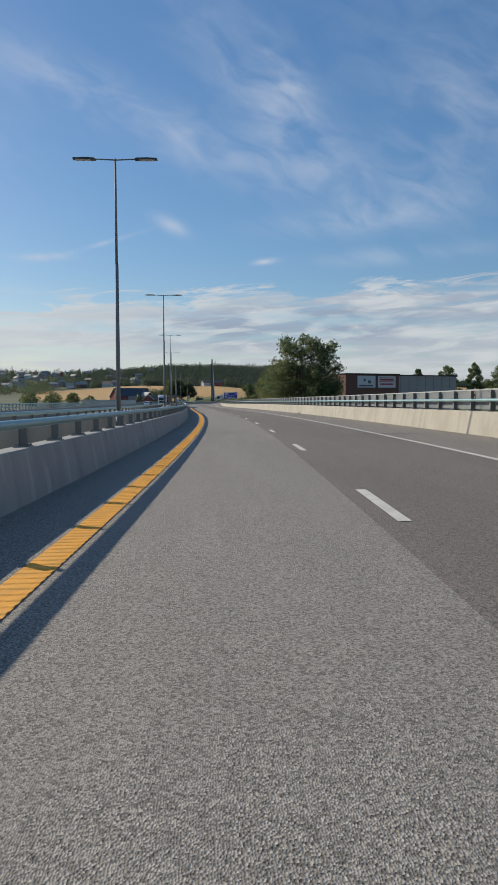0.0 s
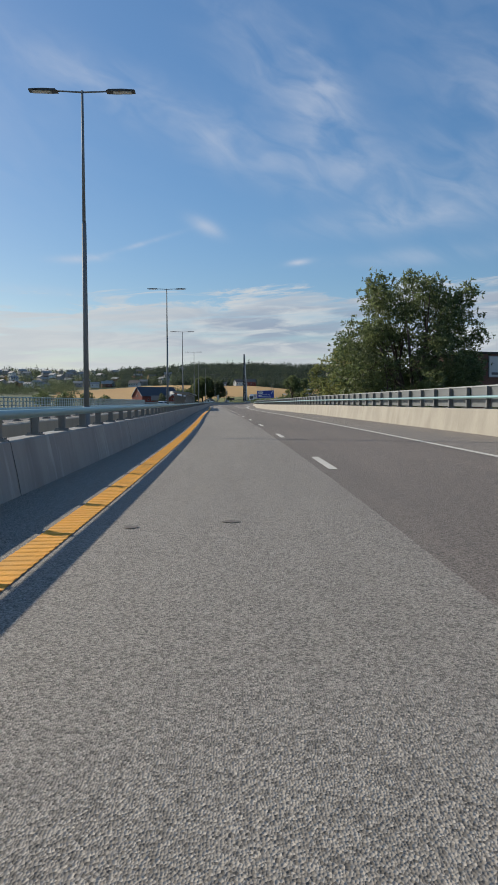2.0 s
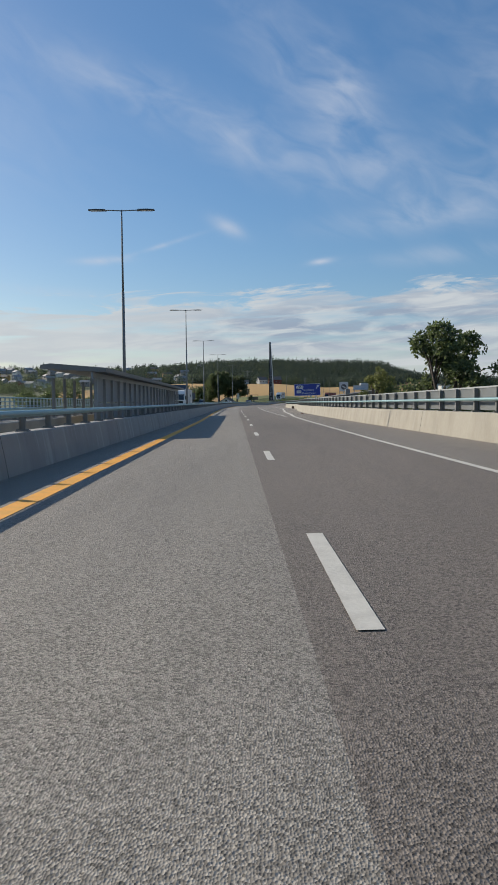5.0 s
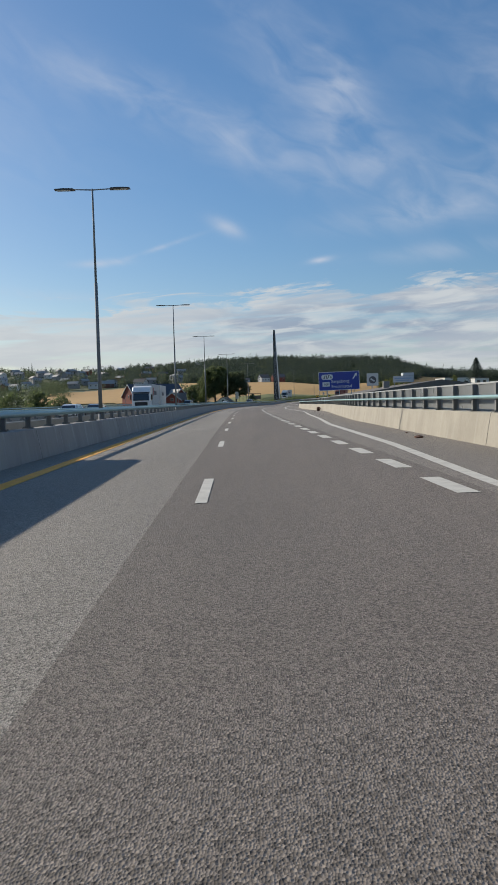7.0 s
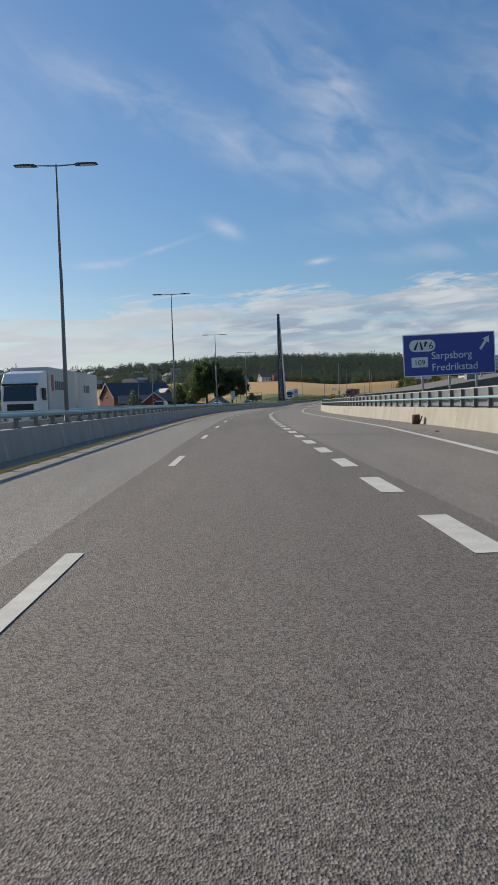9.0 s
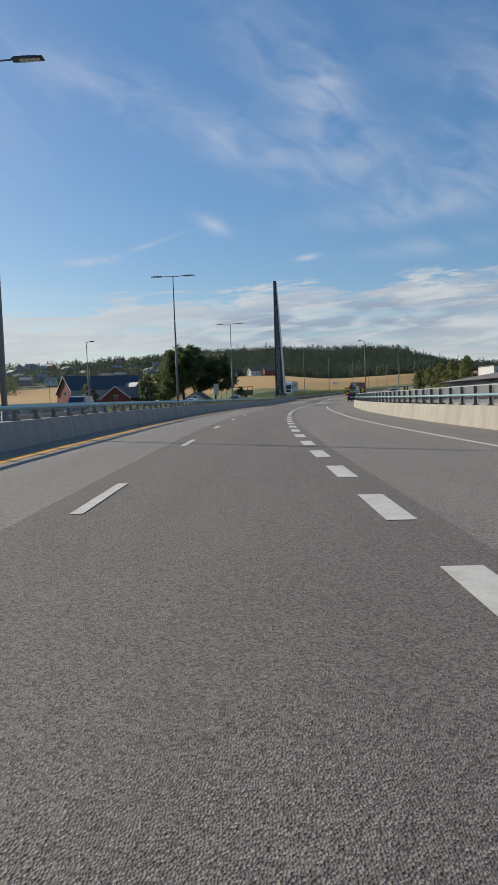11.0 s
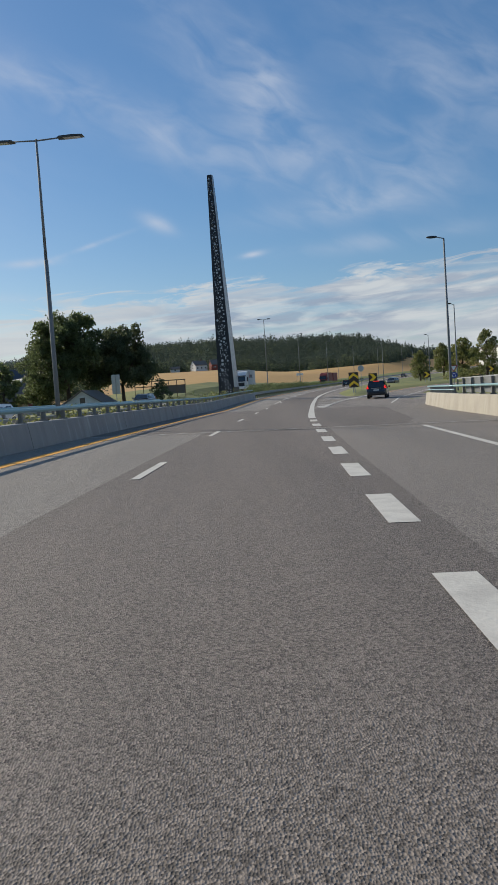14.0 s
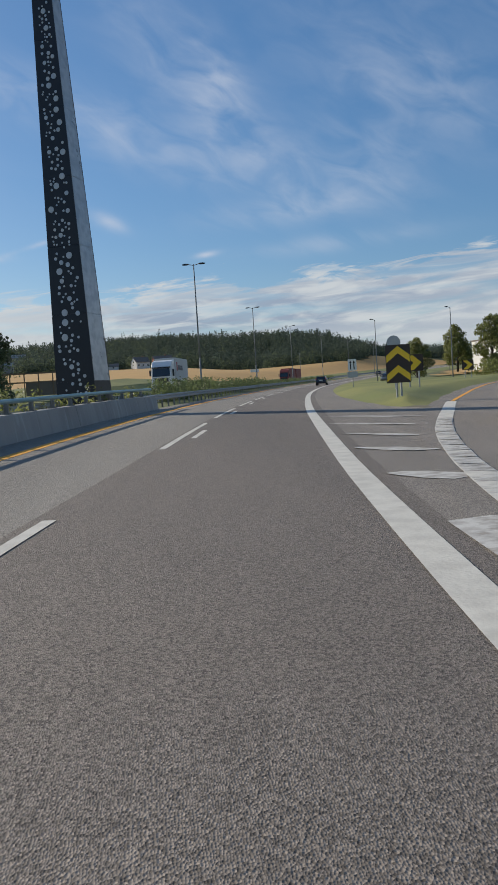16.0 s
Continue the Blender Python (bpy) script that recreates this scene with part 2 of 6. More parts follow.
M = dict(
    asphalt_old=asphalt("worn_pale_asphalt", (0.258, 0.233, 0.196), (0.228, 0.206, 0.175)),
    asphalt_new=asphalt("dark_asphalt", (0.184, 0.156, 0.130), (0.156, 0.134, 0.113)),
    asphalt_mid=asphalt("brownish_asphalt", (0.240, 0.210, 0.176), (0.212, 0.187, 0.158)),
    stain=mat("tar_smear", (0.120, 0.104, 0.089), 0.8, vary=0.3, scale=4, fine=40, second=(0.155, 0.134, 0.113), mixscale=9),
    joint=mat("rubber_joint", (0.03, 0.03, 0.03), 0.9),
    tar=mat("tar_seam", (0.045, 0.044, 0.043), 0.8, vary=0.3, scale=2, fine=20),
    white=mat("white_road_paint", (0.62, 0.59, 0.51), 0.75, vary=0.10, scale=1.5, fine=30, second=(0.54, 0.51, 0.44), mixscale=3.5, bump=0.2),
    yellow=mat("yellow_road_paint", (0.88, 0.38, 0.02), 0.7, vary=0.10, scale=1.5, fine=25, second=(0.74, 0.34, 0.03), mixscale=3, bump=0.3),
    concrete=mat("cast_concrete", (0.34, 0.305, 0.245), 0.85, vary=0.05, scale=0.8, fine=14, second=(0.30, 0.272, 0.222), mixscale=0.7, stretch=(1.6, 1.6, 0.45), bump=0.25),
    parapet=streaked(mat("streaked_parapet_concrete", (0.315, 0.305, 0.28), 0.85, vary=0.06, scale=0.8, fine=14, second=(0.275, 0.265, 0.245), mixscale=0.7, stretch=(1.6, 1.6, 0.45), bump=0.25), (0.48, 0.47, 0.44), 0.7, (0.21, 0.20, 0.18)),
    stained=streaked(mat("rain_stained_concrete", (0.355, 0.325, 0.265), 0.85, vary=0.09, scale=1.2, fine=16, second=(0.305, 0.278, 0.225), mixscale=1.3, stretch=(0.8, 0.8, 0.5), bump=0.3), (0.40, 0.375, 0.32), 0.5, (0.24, 0.21, 0.16)),
    # far railing posts: sunlight on them put into a paler steel colour
    galv_sunlit=mat("sunlit_galvanised_post", (0.52, 0.54, 0.54), 0.6, 0.2, vary=0.10, scale=1.5, fine=18),
    galv=mat("galvanised_steel", (0.33, 0.345, 0.345), 0.62, 0.4, vary=0.10, scale=1.5, fine=18),
    pole=mat("dull_zinc_lamp_post", (0.20, 0.215, 0.22), 0.72, 0.15, vary=0.12, scale=1.2, fine=14, spec=0.3),
    galv_dark=mat("weathered_steel_post", (0.22, 0.222, 0.215), 0.65, 0.3, vary=0.14, scale=1.5, fine=18),
    teal=mat("teal_painted_rail", (0.22, 0.36, 0.37), 0.45, 0.2, vary=0.08, scale=1.0, fine=10),
    screen=glass_mat("dusty_screen_pane", (0.235, 0.245, 0.245), 0.3, 0.18),
    panel=mat("grey_wall_panel", (0.27, 0.275, 0.27), 0.7, vary=0.06, scale=0.7, fine=9),
    black=mat("black_plastic", (0.015, 0.015, 0.016), 0.5, vary=0.1),
    rubber=mat("tyre_rubber", (0.02, 0.02, 0.02), 0.85, vary=0.2),
    lampgrey=mat("dark_grey_lamp_head", (0.06, 0.065, 0.07), 0.45, 0.3),
    lampglass=mat("lamp_glass", (0.55, 0.56, 0.55), 0.2),
    blue=mat("blue_sign_film", (0.028, 0.055, 0.33), 0.4, vary=0.05, scale=0.8, fine=6),
    signwhite=mat("white_sign_film", (0.78, 0.78, 0.76), 0.45, vary=0.03),
    signback=mat("bare_aluminium_sign_back", (0.45, 0.46, 0.46), 0.5, 0.6),
    signblack=mat("black_sign_film", (0.02, 0.018, 0.018), 0.5),
    signyellow=mat("yellow_sign_film", (0.95, 0.60, 0.03), 0.45, vary=0.04),
    signbrown=mat("dark_brown_sign_film", (0.045, 0.028, 0.02), 0.5, vary=0.05),
    tower_dark=mat("dark_bronze_sheet", (0.022, 0.022, 0.026), 0.42, 0.3, vary=0.15, scale=0.6, fine=6),
    tower_side=mat("pale_patterned_glass_panel", (0.42, 0.45, 0.47), 0.3, 0.3, vary=0.14, scale=1.6, fine=6, second=(0.32, 0.35, 0.38), mixscale=2.5),
    dots=mat("pale_perforated_disc", (0.50, 0.52, 0.54), 0.4, 0.1, vary=0.1, scale=5, fine=30),
    bark=mat("brown_bark", (0.085, 0.065, 0.05), 0.95, vary=0.3, scale=3, fine=20, bump=0.6, stretch=(4, 4, 0.8)),
    # ash green brightened: part of its tone stands in for veiling haze
    leaf=leaf_mat("ash_leaves", (0.150, 0.182, 0.078), (0.105, 0.138, 0.056)),
    leaf_light=leaf_mat("yellow_green_leaves", (0.215, 0.225, 0.075), (0.160, 0.180, 0.060)),
    leaf_dark=leaf_mat("dark_oak_leaves", (0.135, 0.160, 0.085), (0.095, 0.122, 0.062)),
    # far trees: distance haze put into the colour, lighter and bluer than bare foliage
    forest=leaf_mat("hazed_spruce_needles", (0.085, 0.108, 0.082), (0.064, 0.088, 0.072), 0.45, 0.8, 0.15),
    broad=leaf_mat("hazed_broadleaf", (0.125, 0.152, 0.082), (0.092, 0.120, 0.070), 0.5, 0.75, 0.2),
    dirt=mat("gravelly_dirt", (0.20, 0.165, 0.115), 0.95, vary=0.2, scale=1.5, fine=25, second=(0.13, 0.12, 0.06), mixscale=1.2, bump=0.5),
    wornwhite=mat("worn_white_paint", (0.56, 0.54, 0.49), 0.8, vary=0.16, scale=2.5, fine=22, second=(0.33, 0.30, 0.26), mixscale=5.0, bump=0.2),
    wheat=mat("ripe_grain", (0.47, 0.280, 0.090), 0.95, vary=0.10, scale=0.02, fine=0.3, second=(0.39, 0.228, 0.072), mixscale=0.008, stretch=(1, 0.35, 1)),
    grass=mat("mown_grass", (0.205, 0.205, 0.055), 0.95, vary=0.22, scale=0.25, fine=5.0, second=(0.135, 0.155, 0.042), mixscale=0.05, bump=0.5),
    ground=mat("rough_ground", (0.085, 0.105, 0.035), 0.95, vary=0.25, scale=0.03, fine=0.4, second=(0.05, 0.07, 0.028), mixscale=0.012),
    redwood=mat("red_painted_boards", (0.23, 0.055, 0.038), 0.8, vary=0.12, scale=0.5, fine=5, stretch=(6, 6, 0.4)),
    whitewood=mat("white_painted_boards", (0.60, 0.60, 0.58), 0.7, vary=0.06, scale=0.5, fine=5),
    yellowwood=mat("ochre_painted_boards", (0.45, 0.30, 0.12), 0.8, vary=0.06),
    roofblue=mat("blue_grey_roof_sheet", (0.055, 0.064, 0.082), 0.55, 0.1, vary=0.1, scale=0.6, fine=5, stretch=(3, 3, 1)),
    roofgrey=mat("grey_brown_roof_tile", (0.17, 0.15, 0.13), 0.85, vary=0.15, scale=0.6, fine=6),
    rooflight=mat("pale_roof_sheet", (0.33, 0.32, 0.30), 0.7, vary=0.08),
    brick=mat("brown_brick_cladding", (0.15, 0.075, 0.055), 0.85, vary=0.12, scale=0.5, fine=8),
    facade=mat("grey_brown_facade_sheet", (0.32, 0.30, 0.285), 0.7, vary=0.06, scale=0.3, fine=4),
    window=mat("dark_window_glass", (0.02, 0.025, 0.03), 0.08, spec=0.8),
    wood=mat("weathered_fence_wood", (0.20, 0.15, 0.10), 0.9, vary=0.2, scale=1, fine=15),
    palewood=mat("pale_grey_fence_boards", (0.46, 0.46, 0.44), 0.85, vary=0.1, scale=1, fine=12),
    truckwhite=mat("white_truck_paint", (0.72, 0.73, 0.72), 0.35, vary=0.05, scale=0.4, fine=4, coat=0.3),
    tarp=mat("pale_grey_truck_tarpaulin", (0.52, 0.52, 0.50), 0.65, vary=0.08, scale=0.5, fine=5),
    truckred=mat("dark_red_tarpaulin", (0.20, 0.035, 0.03), 0.6, vary=0.1),
    bluegrey=mat("blue_grey_container", (0.28, 0.38, 0.50), 0.6, vary=0.08),
    carblack=mat("black_car_paint", (0.018, 0.019, 0.022), 0.25, 0.2, vary=0.05, coat=0.8),
    carwhite=mat("white_car_paint", (0.7, 0.7, 0.69), 0.3, vary=0.04, coat=0.6),
    cargrey=mat("grey_car_paint", (0.12, 0.13, 0.14), 0.3, 0.3, vary=0.05, coat=0.6),
    redlamp=glow_mat("red_tail_lamp", (0.8, 0.02, 0.015), 1.2),
    plate=mat("pale_number_plate", (0.6, 0.6, 0.58), 0.5),
    chrome=mat("chrome", (0.6, 0.6, 0.6), 0.2, 1.0),
    rust=mat("rusty_steel_drum", (0.12, 0.06, 0.04), 0.9, vary=0.3, scale=3, fine=20),
    logo_red=mat("dark_red_print", (0.35, 0.05, 0.05), 0.6),
    logo_dark=mat("dark_grey_print", (0.09, 0.09, 0.10), 0.6),
    billgrey=mat("pale_grey_board_face", (0.52, 0.54, 0.55), 0.5, vary=0.05),
)


# ---------------------------------------------------------------- mesh helpers
def part(name, bm, material, parent=None, label="", smooth=False):
    """Link a bmesh as one mesh object, under a thing or a part where one is given."""
    me = bpy.data.meshes.new(name)
    bm.normal_update()
    bm.to_mesh(me)
    bm.free()
    me.materials.append(material)
    if smooth:
        for p in me.polygons:
            p.use_smooth = True
    ob = new(name, me)
    if parent:
        ob.parent = parent
    if label:
        ob["label"] = label
    return ob


def raw(name, verts, faces, material, parent=None, label="", smooth=False):
    me = bpy.data.meshes.new(name)
    me.from_pydata(verts, [], faces)
    me.materials.append(material)
    if smooth:
        for p in me.polygons:
            p.use_smooth = True
    ob = new(name, me)
    if parent:
        ob.parent = parent
    if label:
        ob["label"] = label
    return ob


def thing(name, m, label, category, group="", kind=""):
    ob = new(name)
    ob.empty_display_size = 0.2
    ob.matrix_world = m
    return tagged(ob, label, category, group, kind)


def box(bm, x0, y0, z0, x1, y1, z1, bevel=0.0, m=None):
    r = bmesh.ops.create_cube(bm, size=1)
    vs = r["verts"]
    bmesh.ops.transform(bm, matrix=Matrix.Translation(((x0 + x1) / 2, (y0 + y1) / 2, (z0 + z1) / 2)) @ Matrix.Diagonal((abs(x1 - x0), abs(y1 - y0), abs(z1 - z0), 1)), verts=vs)
    if bevel:
        es = list({e for v in vs for e in v.link_edges})
        out = bmesh.ops.bevel(bm, geom=es, offset=bevel, segments=1, affect='EDGES')
        vs = list({v for f in out["faces"] for v in f.verts} | {v for v in vs if v.is_valid})
    if m is not None:
        bmesh.ops.transform(bm, matrix=m, verts=vs)
    return bm


def cyl(bm, a, b, r0, r1=None, n=10):
    a, b = Vector(a), Vector(b)
    d = b - a
    m = Matrix.Translation((a + b) / 2) @ d.to_track_quat('Z', 'Y').to_matrix().to_4x4()
    bmesh.ops.create_cone(bm, cap_ends=True, segments=n, radius1=r0, radius2=r0 if r1 is None else r1, depth=d.length, matrix=m)
    return bm


def prism(bm, outline, depth, m=None):
    """An outline in x, z pushed along y from 0 to depth."""
    a = [bm.verts.new((x, 0, z)) for x, z in outline]
    b = [bm.verts.new((x, depth, z)) for x, z in outline]
    bm.faces.new(a)
    bm.faces.new(b[::-1])
    for i in range(len(a)):
        j = (i + 1) % len(a)
        bm.faces.new((a[j], a[i], b[i], b[j]))
    bmesh.ops.recalc_face_normals(bm, faces=bm.faces)
    if m is not None:
        bmesh.ops.transform(bm, matrix=m, verts=a + b)
    return bm


B = bmesh.new

# ---------------------------------------------------------------- the road's line
# x of the lane line every 20 m of y, from y = -40; beyond, an even right-hand curve
LINE_X = (0.6, 1.75, 2.72, 3.54, 4.04, 4.14, 3.87, 3.34, 2.68, 2.01, 1.36, 0.72, 0.04, -0.64, -1.28, -1.86, -2.34, -2.62,
          -2.57, -2.07, -1.07, 0.46, 2.48, 4.95, 7.85, 11.19, 14.96, 19.14, 23.74)


def build_line():
    ax = np.array(LINE_X)
    ys = np.arange(-40.0, 500.0, 1.0)
    u = (ys + 40) / 20
    i = u.astype(int)
    f = u - i
    g = lambda j: ax[np.clip(j, 0, len(ax) - 1)]
    p0, p1, p2, p3 = g(i - 1), g(i), g(i + 1), g(i + 2)
    xs = p1 + 0.5 * f * (p2 - p0 + f * (2 * p0 - 5 * p1 + 4 * p2 - p3 + f * (3 * (p1 - p2) + p3 - p0)))
    pts = [(x, y) for x, y in zip(xs, ys)]
    # behind the start, straight on
    back = [(pts[0][0] - 0.06 * k, pts[0][1] - k) for k in range(120, 0, -1)]
    th = math.atan2(pts[-1][0] - pts[-2][0], 1.0)
    x, y = pts[-1]
    tail = []
    for k in range(520):
        th += 0.0011 if k < 330 else 0.0004
        x, y = x + math.sin(th), y + math.cos(th)
        tail.append((x, y))
    c = np.array(back + pts + tail)
    s = np.concatenate([[0], np.cumsum(np.hypot(*np.diff(c, axis=0).T))])
    s -= s[120] + 40
    return c, s


LINE, LINE_S = build_line()


# the climb past the bridge: distance along the road, and height
CLIMB_S = (440, 447, 454, 465, 480, 520, 580, 640, 760, 900, 1100)
CLIMB_Z = (0, 0.08, 0.22, 0.42, 0.62, 1.05, 1.85, 2.8, 5.5, 9.6, 16.5)


def height(s, off):
    """The road's height: level on the bridge, climbing past it, and leaning with its curves."""
    z = float(np.interp(s, CLIMB_S, CLIMB_Z))
    bank = float(np.interp(s, (-100, 120, 190, 260, 340, 1000), (-0.018, -0.018, 0.0, 0.0, 0.02, 0.02)))
    pivot = float(np.interp(s, (-100, 130, 200, 260), (-1.8, -1.8, 0.8, 2.2)))
    return z - bank * (max(min(off, 12), -9) - pivot)


def at(s, off, z=0.0):
    x, y = np.interp(s, LINE_S, LINE[:, 0]), np.interp(s, LINE_S, LINE[:, 1])
    x1, y1 = np.interp(s + 1, LINE_S, LINE[:, 0]), np.interp(s + 1, LINE_S, LINE[:, 1])
    x0, y0 = np.interp(s - 1, LINE_S, LINE[:, 0]), np.interp(s - 1, LINE_S, LINE[:, 1])
    tx, ty = x1 - x0, y1 - y0
    n = math.hypot(tx, ty)
    return Vector((x + off * ty / n, y - off * tx / n, z + height(s, off)))


def heading(s):
    """The turn about z that lays a thing's +y along the road."""
    d = at(s + 1, 0) - at(s - 1, 0)
    return math.degrees(math.atan2(-d.x, d.y))


def along(s, off, z=0.0, turn=0.0):
    p = at(s, off, z)
    return pose(p.x, p.y, p.z, 0, 0, heading(s) + turn)


def sweep(bm, profile, s0, s1, step=4.0, closed=True):
    """Carry a profile of (offset, height) along the road; an offset may be a function of s."""
    n = max(1, math.ceil((s1 - s0) / step))
    rings = []
    for k in range(n + 1):
        s = s0 + (s1 - s0) * k / n
        rings.append([bm.verts.new(at(s, o(s) if callable(o) else o, z(s) if callable(z) else z)) for o, z in profile])
    m = len(profile)
    for a, b in zip(rings, rings[1:]):
        for i in range(m if closed else m - 1):
            j = (i + 1) % m
            bm.faces.new((a[i], a[j], b[j], b[i]))
    if closed:
        bm.faces.new(rings[0])
        bm.faces.new(rings[-1][::-1])
    bmesh.ops.recalc_face_normals(bm, faces=bm.faces)
    return bm


def table(ss, vs):
    return lambda s: float(np.interp(s, ss, vs))


EDGE = table((-120, 20, 45, 90, 126, 160, 185, 201, 211, 229, 241, 260, 266, 278, 300, 330, 345, 360, 385, 395, 412), (3.6, 3.5, 3.36, 3.32, 3.42, 3.46, 3.72, 4.03, 4.6, 5.07, 5.85, 6.72, 7.1, 7.75, 7.85, 7.2, 7.05, 7.1, 6.77, 6.65, 6.8))
RIGHT = table((-120, 20, 50, 90, 130, 180, 208, 221, 236, 254, 269, 277, 300, 340, 360, 405, 419, 434), (6.4, 6.35, 6.05, 5.95, 6.0, 6.2, 6.45, 6.75, 7.25, 8.45, 9.6, 9.95, 10.0, 9.8, 9.7, 10.05, 10.3, 11.1))
LEFT = table((-120, 30, 60, 118, 150, 190, 220, 260, 330, 400, 480), (-4.74, -4.74, -4.74, -4.72, -4.66, -4.3, -4.15, -4.2, -4.4, -4.65, -4.7))
YELLOW = table((-120, 20, 40, 135, 165, 190, 220, 240, 270, 330, 350, 900), (-3.5, -3.51, -3.54, -3.55, -3.3, -3.15, -3.3, -3.36, -3.38, -3.25, -3.46, -3.5))
SEAM = table((-120, 185, 205, 900), (3.42, 3.42, 3.78, 3.78))
DASH = table((-30, 20, 44, 56, 80, 130, 188, 236, 250, 264, 332, 344, 368, 428, 440), (-0.06, -0.12, -0.22, -0.22, -0.16, -0.12, 0.03, -0.03, 0.05, 0.03, 0.10, 0.10, 0.02, -0.06, -0.2))


def road_z(x, y):
    """Height of the road's own plane under a point of the plan."""
    i = int(np.hypot(LINE[:, 0] - x, LINE[:, 1] - y).argmin())
    t = LINE[min(i + 1, len(LINE) - 1)] - LINE[max(i - 1, 0)]
    t = t / np.hypot(*t)
    off = (x - LINE[i, 0]) * t[1] - (y - LINE[i, 1]) * t[0]
    return height(LINE_S[i], off)

# ---------------------------------------------------------------- ground
def smooth01(t):
    t = np.clip(t, 0, 1)
    return t * t * (3 - 2 * t)


def ground_z(x, y):
    """Low ground beside the bridge, rising past its end to grain fields and the wooded hill."""
    x, y = np.asarray(x, float), np.asarray(y, float)
    z = np.interp(y, (-400, 250, 400, 450, 540, 620, 760, 900), (-6.5, -6.5, -3.5, -0.9, -0.4, 1.5, 8.0, 16.0))
    z = z - 3.0 * smooth01((x - 90) / 160) * smooth01((y - 430) / 60) * (1 - smooth01((y - 560) / 200))
    top = np.interp(x, (-1500, -700, -300, -205, -129, -90, -63, 0, 82, 105, 143, 158, 178, 197, 217, 280, 500, 1500),
                    (48, 40, 35, 34.5, 35, 33, 35, 35, 39.5, 40, 38, 33, 28, 25.5, 23, 19, 12, 20))
    start = np.interp(x, (-700, -150, 0, 150, 200, 260, 500), (820, 880, 905, 900, 950, 960, 1000))
    z = z + (top - 14) * smooth01((y - start) / 190)
    z = z + 5.0 * smooth01((70 - x) / 60) * smooth01((x + 150) / 90) * smooth01((y - 620) / 260)
    z = z + 3.2 * np.exp(-((x - 60) / 17) ** 2 - ((y - 552) / 30) ** 2)
    z = z + 2.2 * np.sin(x / 61 + 1.3) * np.sin(y / 83) * smooth01((y - 620) / 300)
    return z


def road_fit(x, y, z):
    """Press the ground down to the carriageways where they leave the bridge."""
    d = np.hypot(LINE[None, 240:, 0] - x[:, None], LINE[None, 240:, 1] - y[:, None])
    i = d.argmin(1)
    near, ss = d[np.arange(len(x)), i], LINE_S[240:][i]
    road = np.interp(ss, CLIMB_S, CLIMB_Z) - 0.75
    w = 1 - smooth01((near - 32) / 40)
    w = np.where(y > 425, w, 0)
    return z * (1 - w) + np.minimum(z, road) * w + w * 0.0


def make_ground():
    xs = np.concatenate([[-3500, -2500, -1700, -1200, -900], np.arange(-700, -110, 22), np.arange(-110, 150, 5), np.arange(150, 700, 22), [900, 1300, 1900, 2700, 3500]])
    ys = np.concatenate([[-3000, -1500, -700, -300], np.arange(-150, 400, 25), np.arange(400, 660, 5), np.arange(660, 1300, 20), [1350, 1500, 1800, 2300, 3000, 4200]])
    gx, gy = np.meshgrid(xs, ys)
    x, y = gx.ravel(), gy.ravel()
    z = road_fit(x, y, ground_z(x, y))
    z = np.where(y > 1500, z - (y - 1500) * 0.02, z)
    nx = len(xs)
    faces = [(j * nx + i, j * nx + i + 1, (j + 1) * nx + i + 1, (j + 1) * nx + i) for j in range(len(ys) - 1) for i in range(nx - 1)]
    g = raw("ground", list(zip(x, y, z)), faces, M["ground"], smooth=True)
    tagged(g, "rough green ground rising to wooded hills", "ground", kind="structure")


def sheet(name, xs, ys, lift, material, label, category, keep=None):
    gx, gy = np.meshgrid(xs, ys)
    x, y = gx.ravel(), gy.ravel()
    z = road_fit(x, y, ground_z(x, y)) + lift
    nx = len(xs)
    faces = []
    for j in range(len(ys) - 1):
        for i in range(nx - 1):
            if keep is None or keep((xs[i] + xs[i + 1]) / 2, (ys[j] + ys[j + 1]) / 2):
                faces.append((j * nx + i, j * nx + i + 1, (j + 1) * nx + i + 1, (j + 1) * nx + i))
    ob = raw(name, list(zip(x, y, z)), faces, material, smooth=True)
    return tagged(ob, label, category, kind="stuff")


make_ground()


def field_here(x, y):
    d = np.hypot(LINE[:, 0] - x, LINE[:, 1] - y).min()
    left = 2 - 0.2265 * (y - 27) + 3 * math.sin(y / 40)
    far = float(np.interp(x, (-240, -120, 0, 135, 160, 185, 420), (800, 850, 895, 900, 965, 1005, 1010))) + 6 * math.sin(x / 23)
    low = float(np.interp(x, (-240, -95, -60, 0, 40, 100, 330), (640, 640, 630, 610, 600, 640, 640)))
    return left < x < 420 and low < y < far and d > 24


sheet("grain_field", np.arange(-260, 440, 8), np.arange(560, 1024, 8), 0.5, M["wheat"], "golden field of ripe grain", "field", field_here)


# ---------------------------------------------------------------- bridge and road
def strip(name, profile, s0, s1, material, label, category, step=4.0):
    return tagged(part(name, sweep(B(), profile, s0, s1, step, closed=False), material), label, category, kind="structure")


right_edge = lambda s: RIGHT(s) + 0.15
strip("road", [(lambda s: LEFT(s) - 0.2, 0), (-0.42, 0)], -120, 900, M["asphalt_old"], "worn pale grey asphalt left lane", "road")
tagged(part("road_1", sweep(B(), [(-0.42, 0), (SEAM, 0)], -120, 900, 4, False), M["asphalt_new"]), "dark asphalt lane of the motorway", "road", kind="structure")
strip("road_2", [(SEAM, 0), (right_edge, 0)], -120, 418, M["asphalt_mid"], "brownish grey asphalt exit lane and shoulder", "road")
strip("road_3", [(-19.5, 0), (-8.0, 0)], -120, 900, M["asphalt_old"], "grey asphalt of the opposite carriageway", "road")
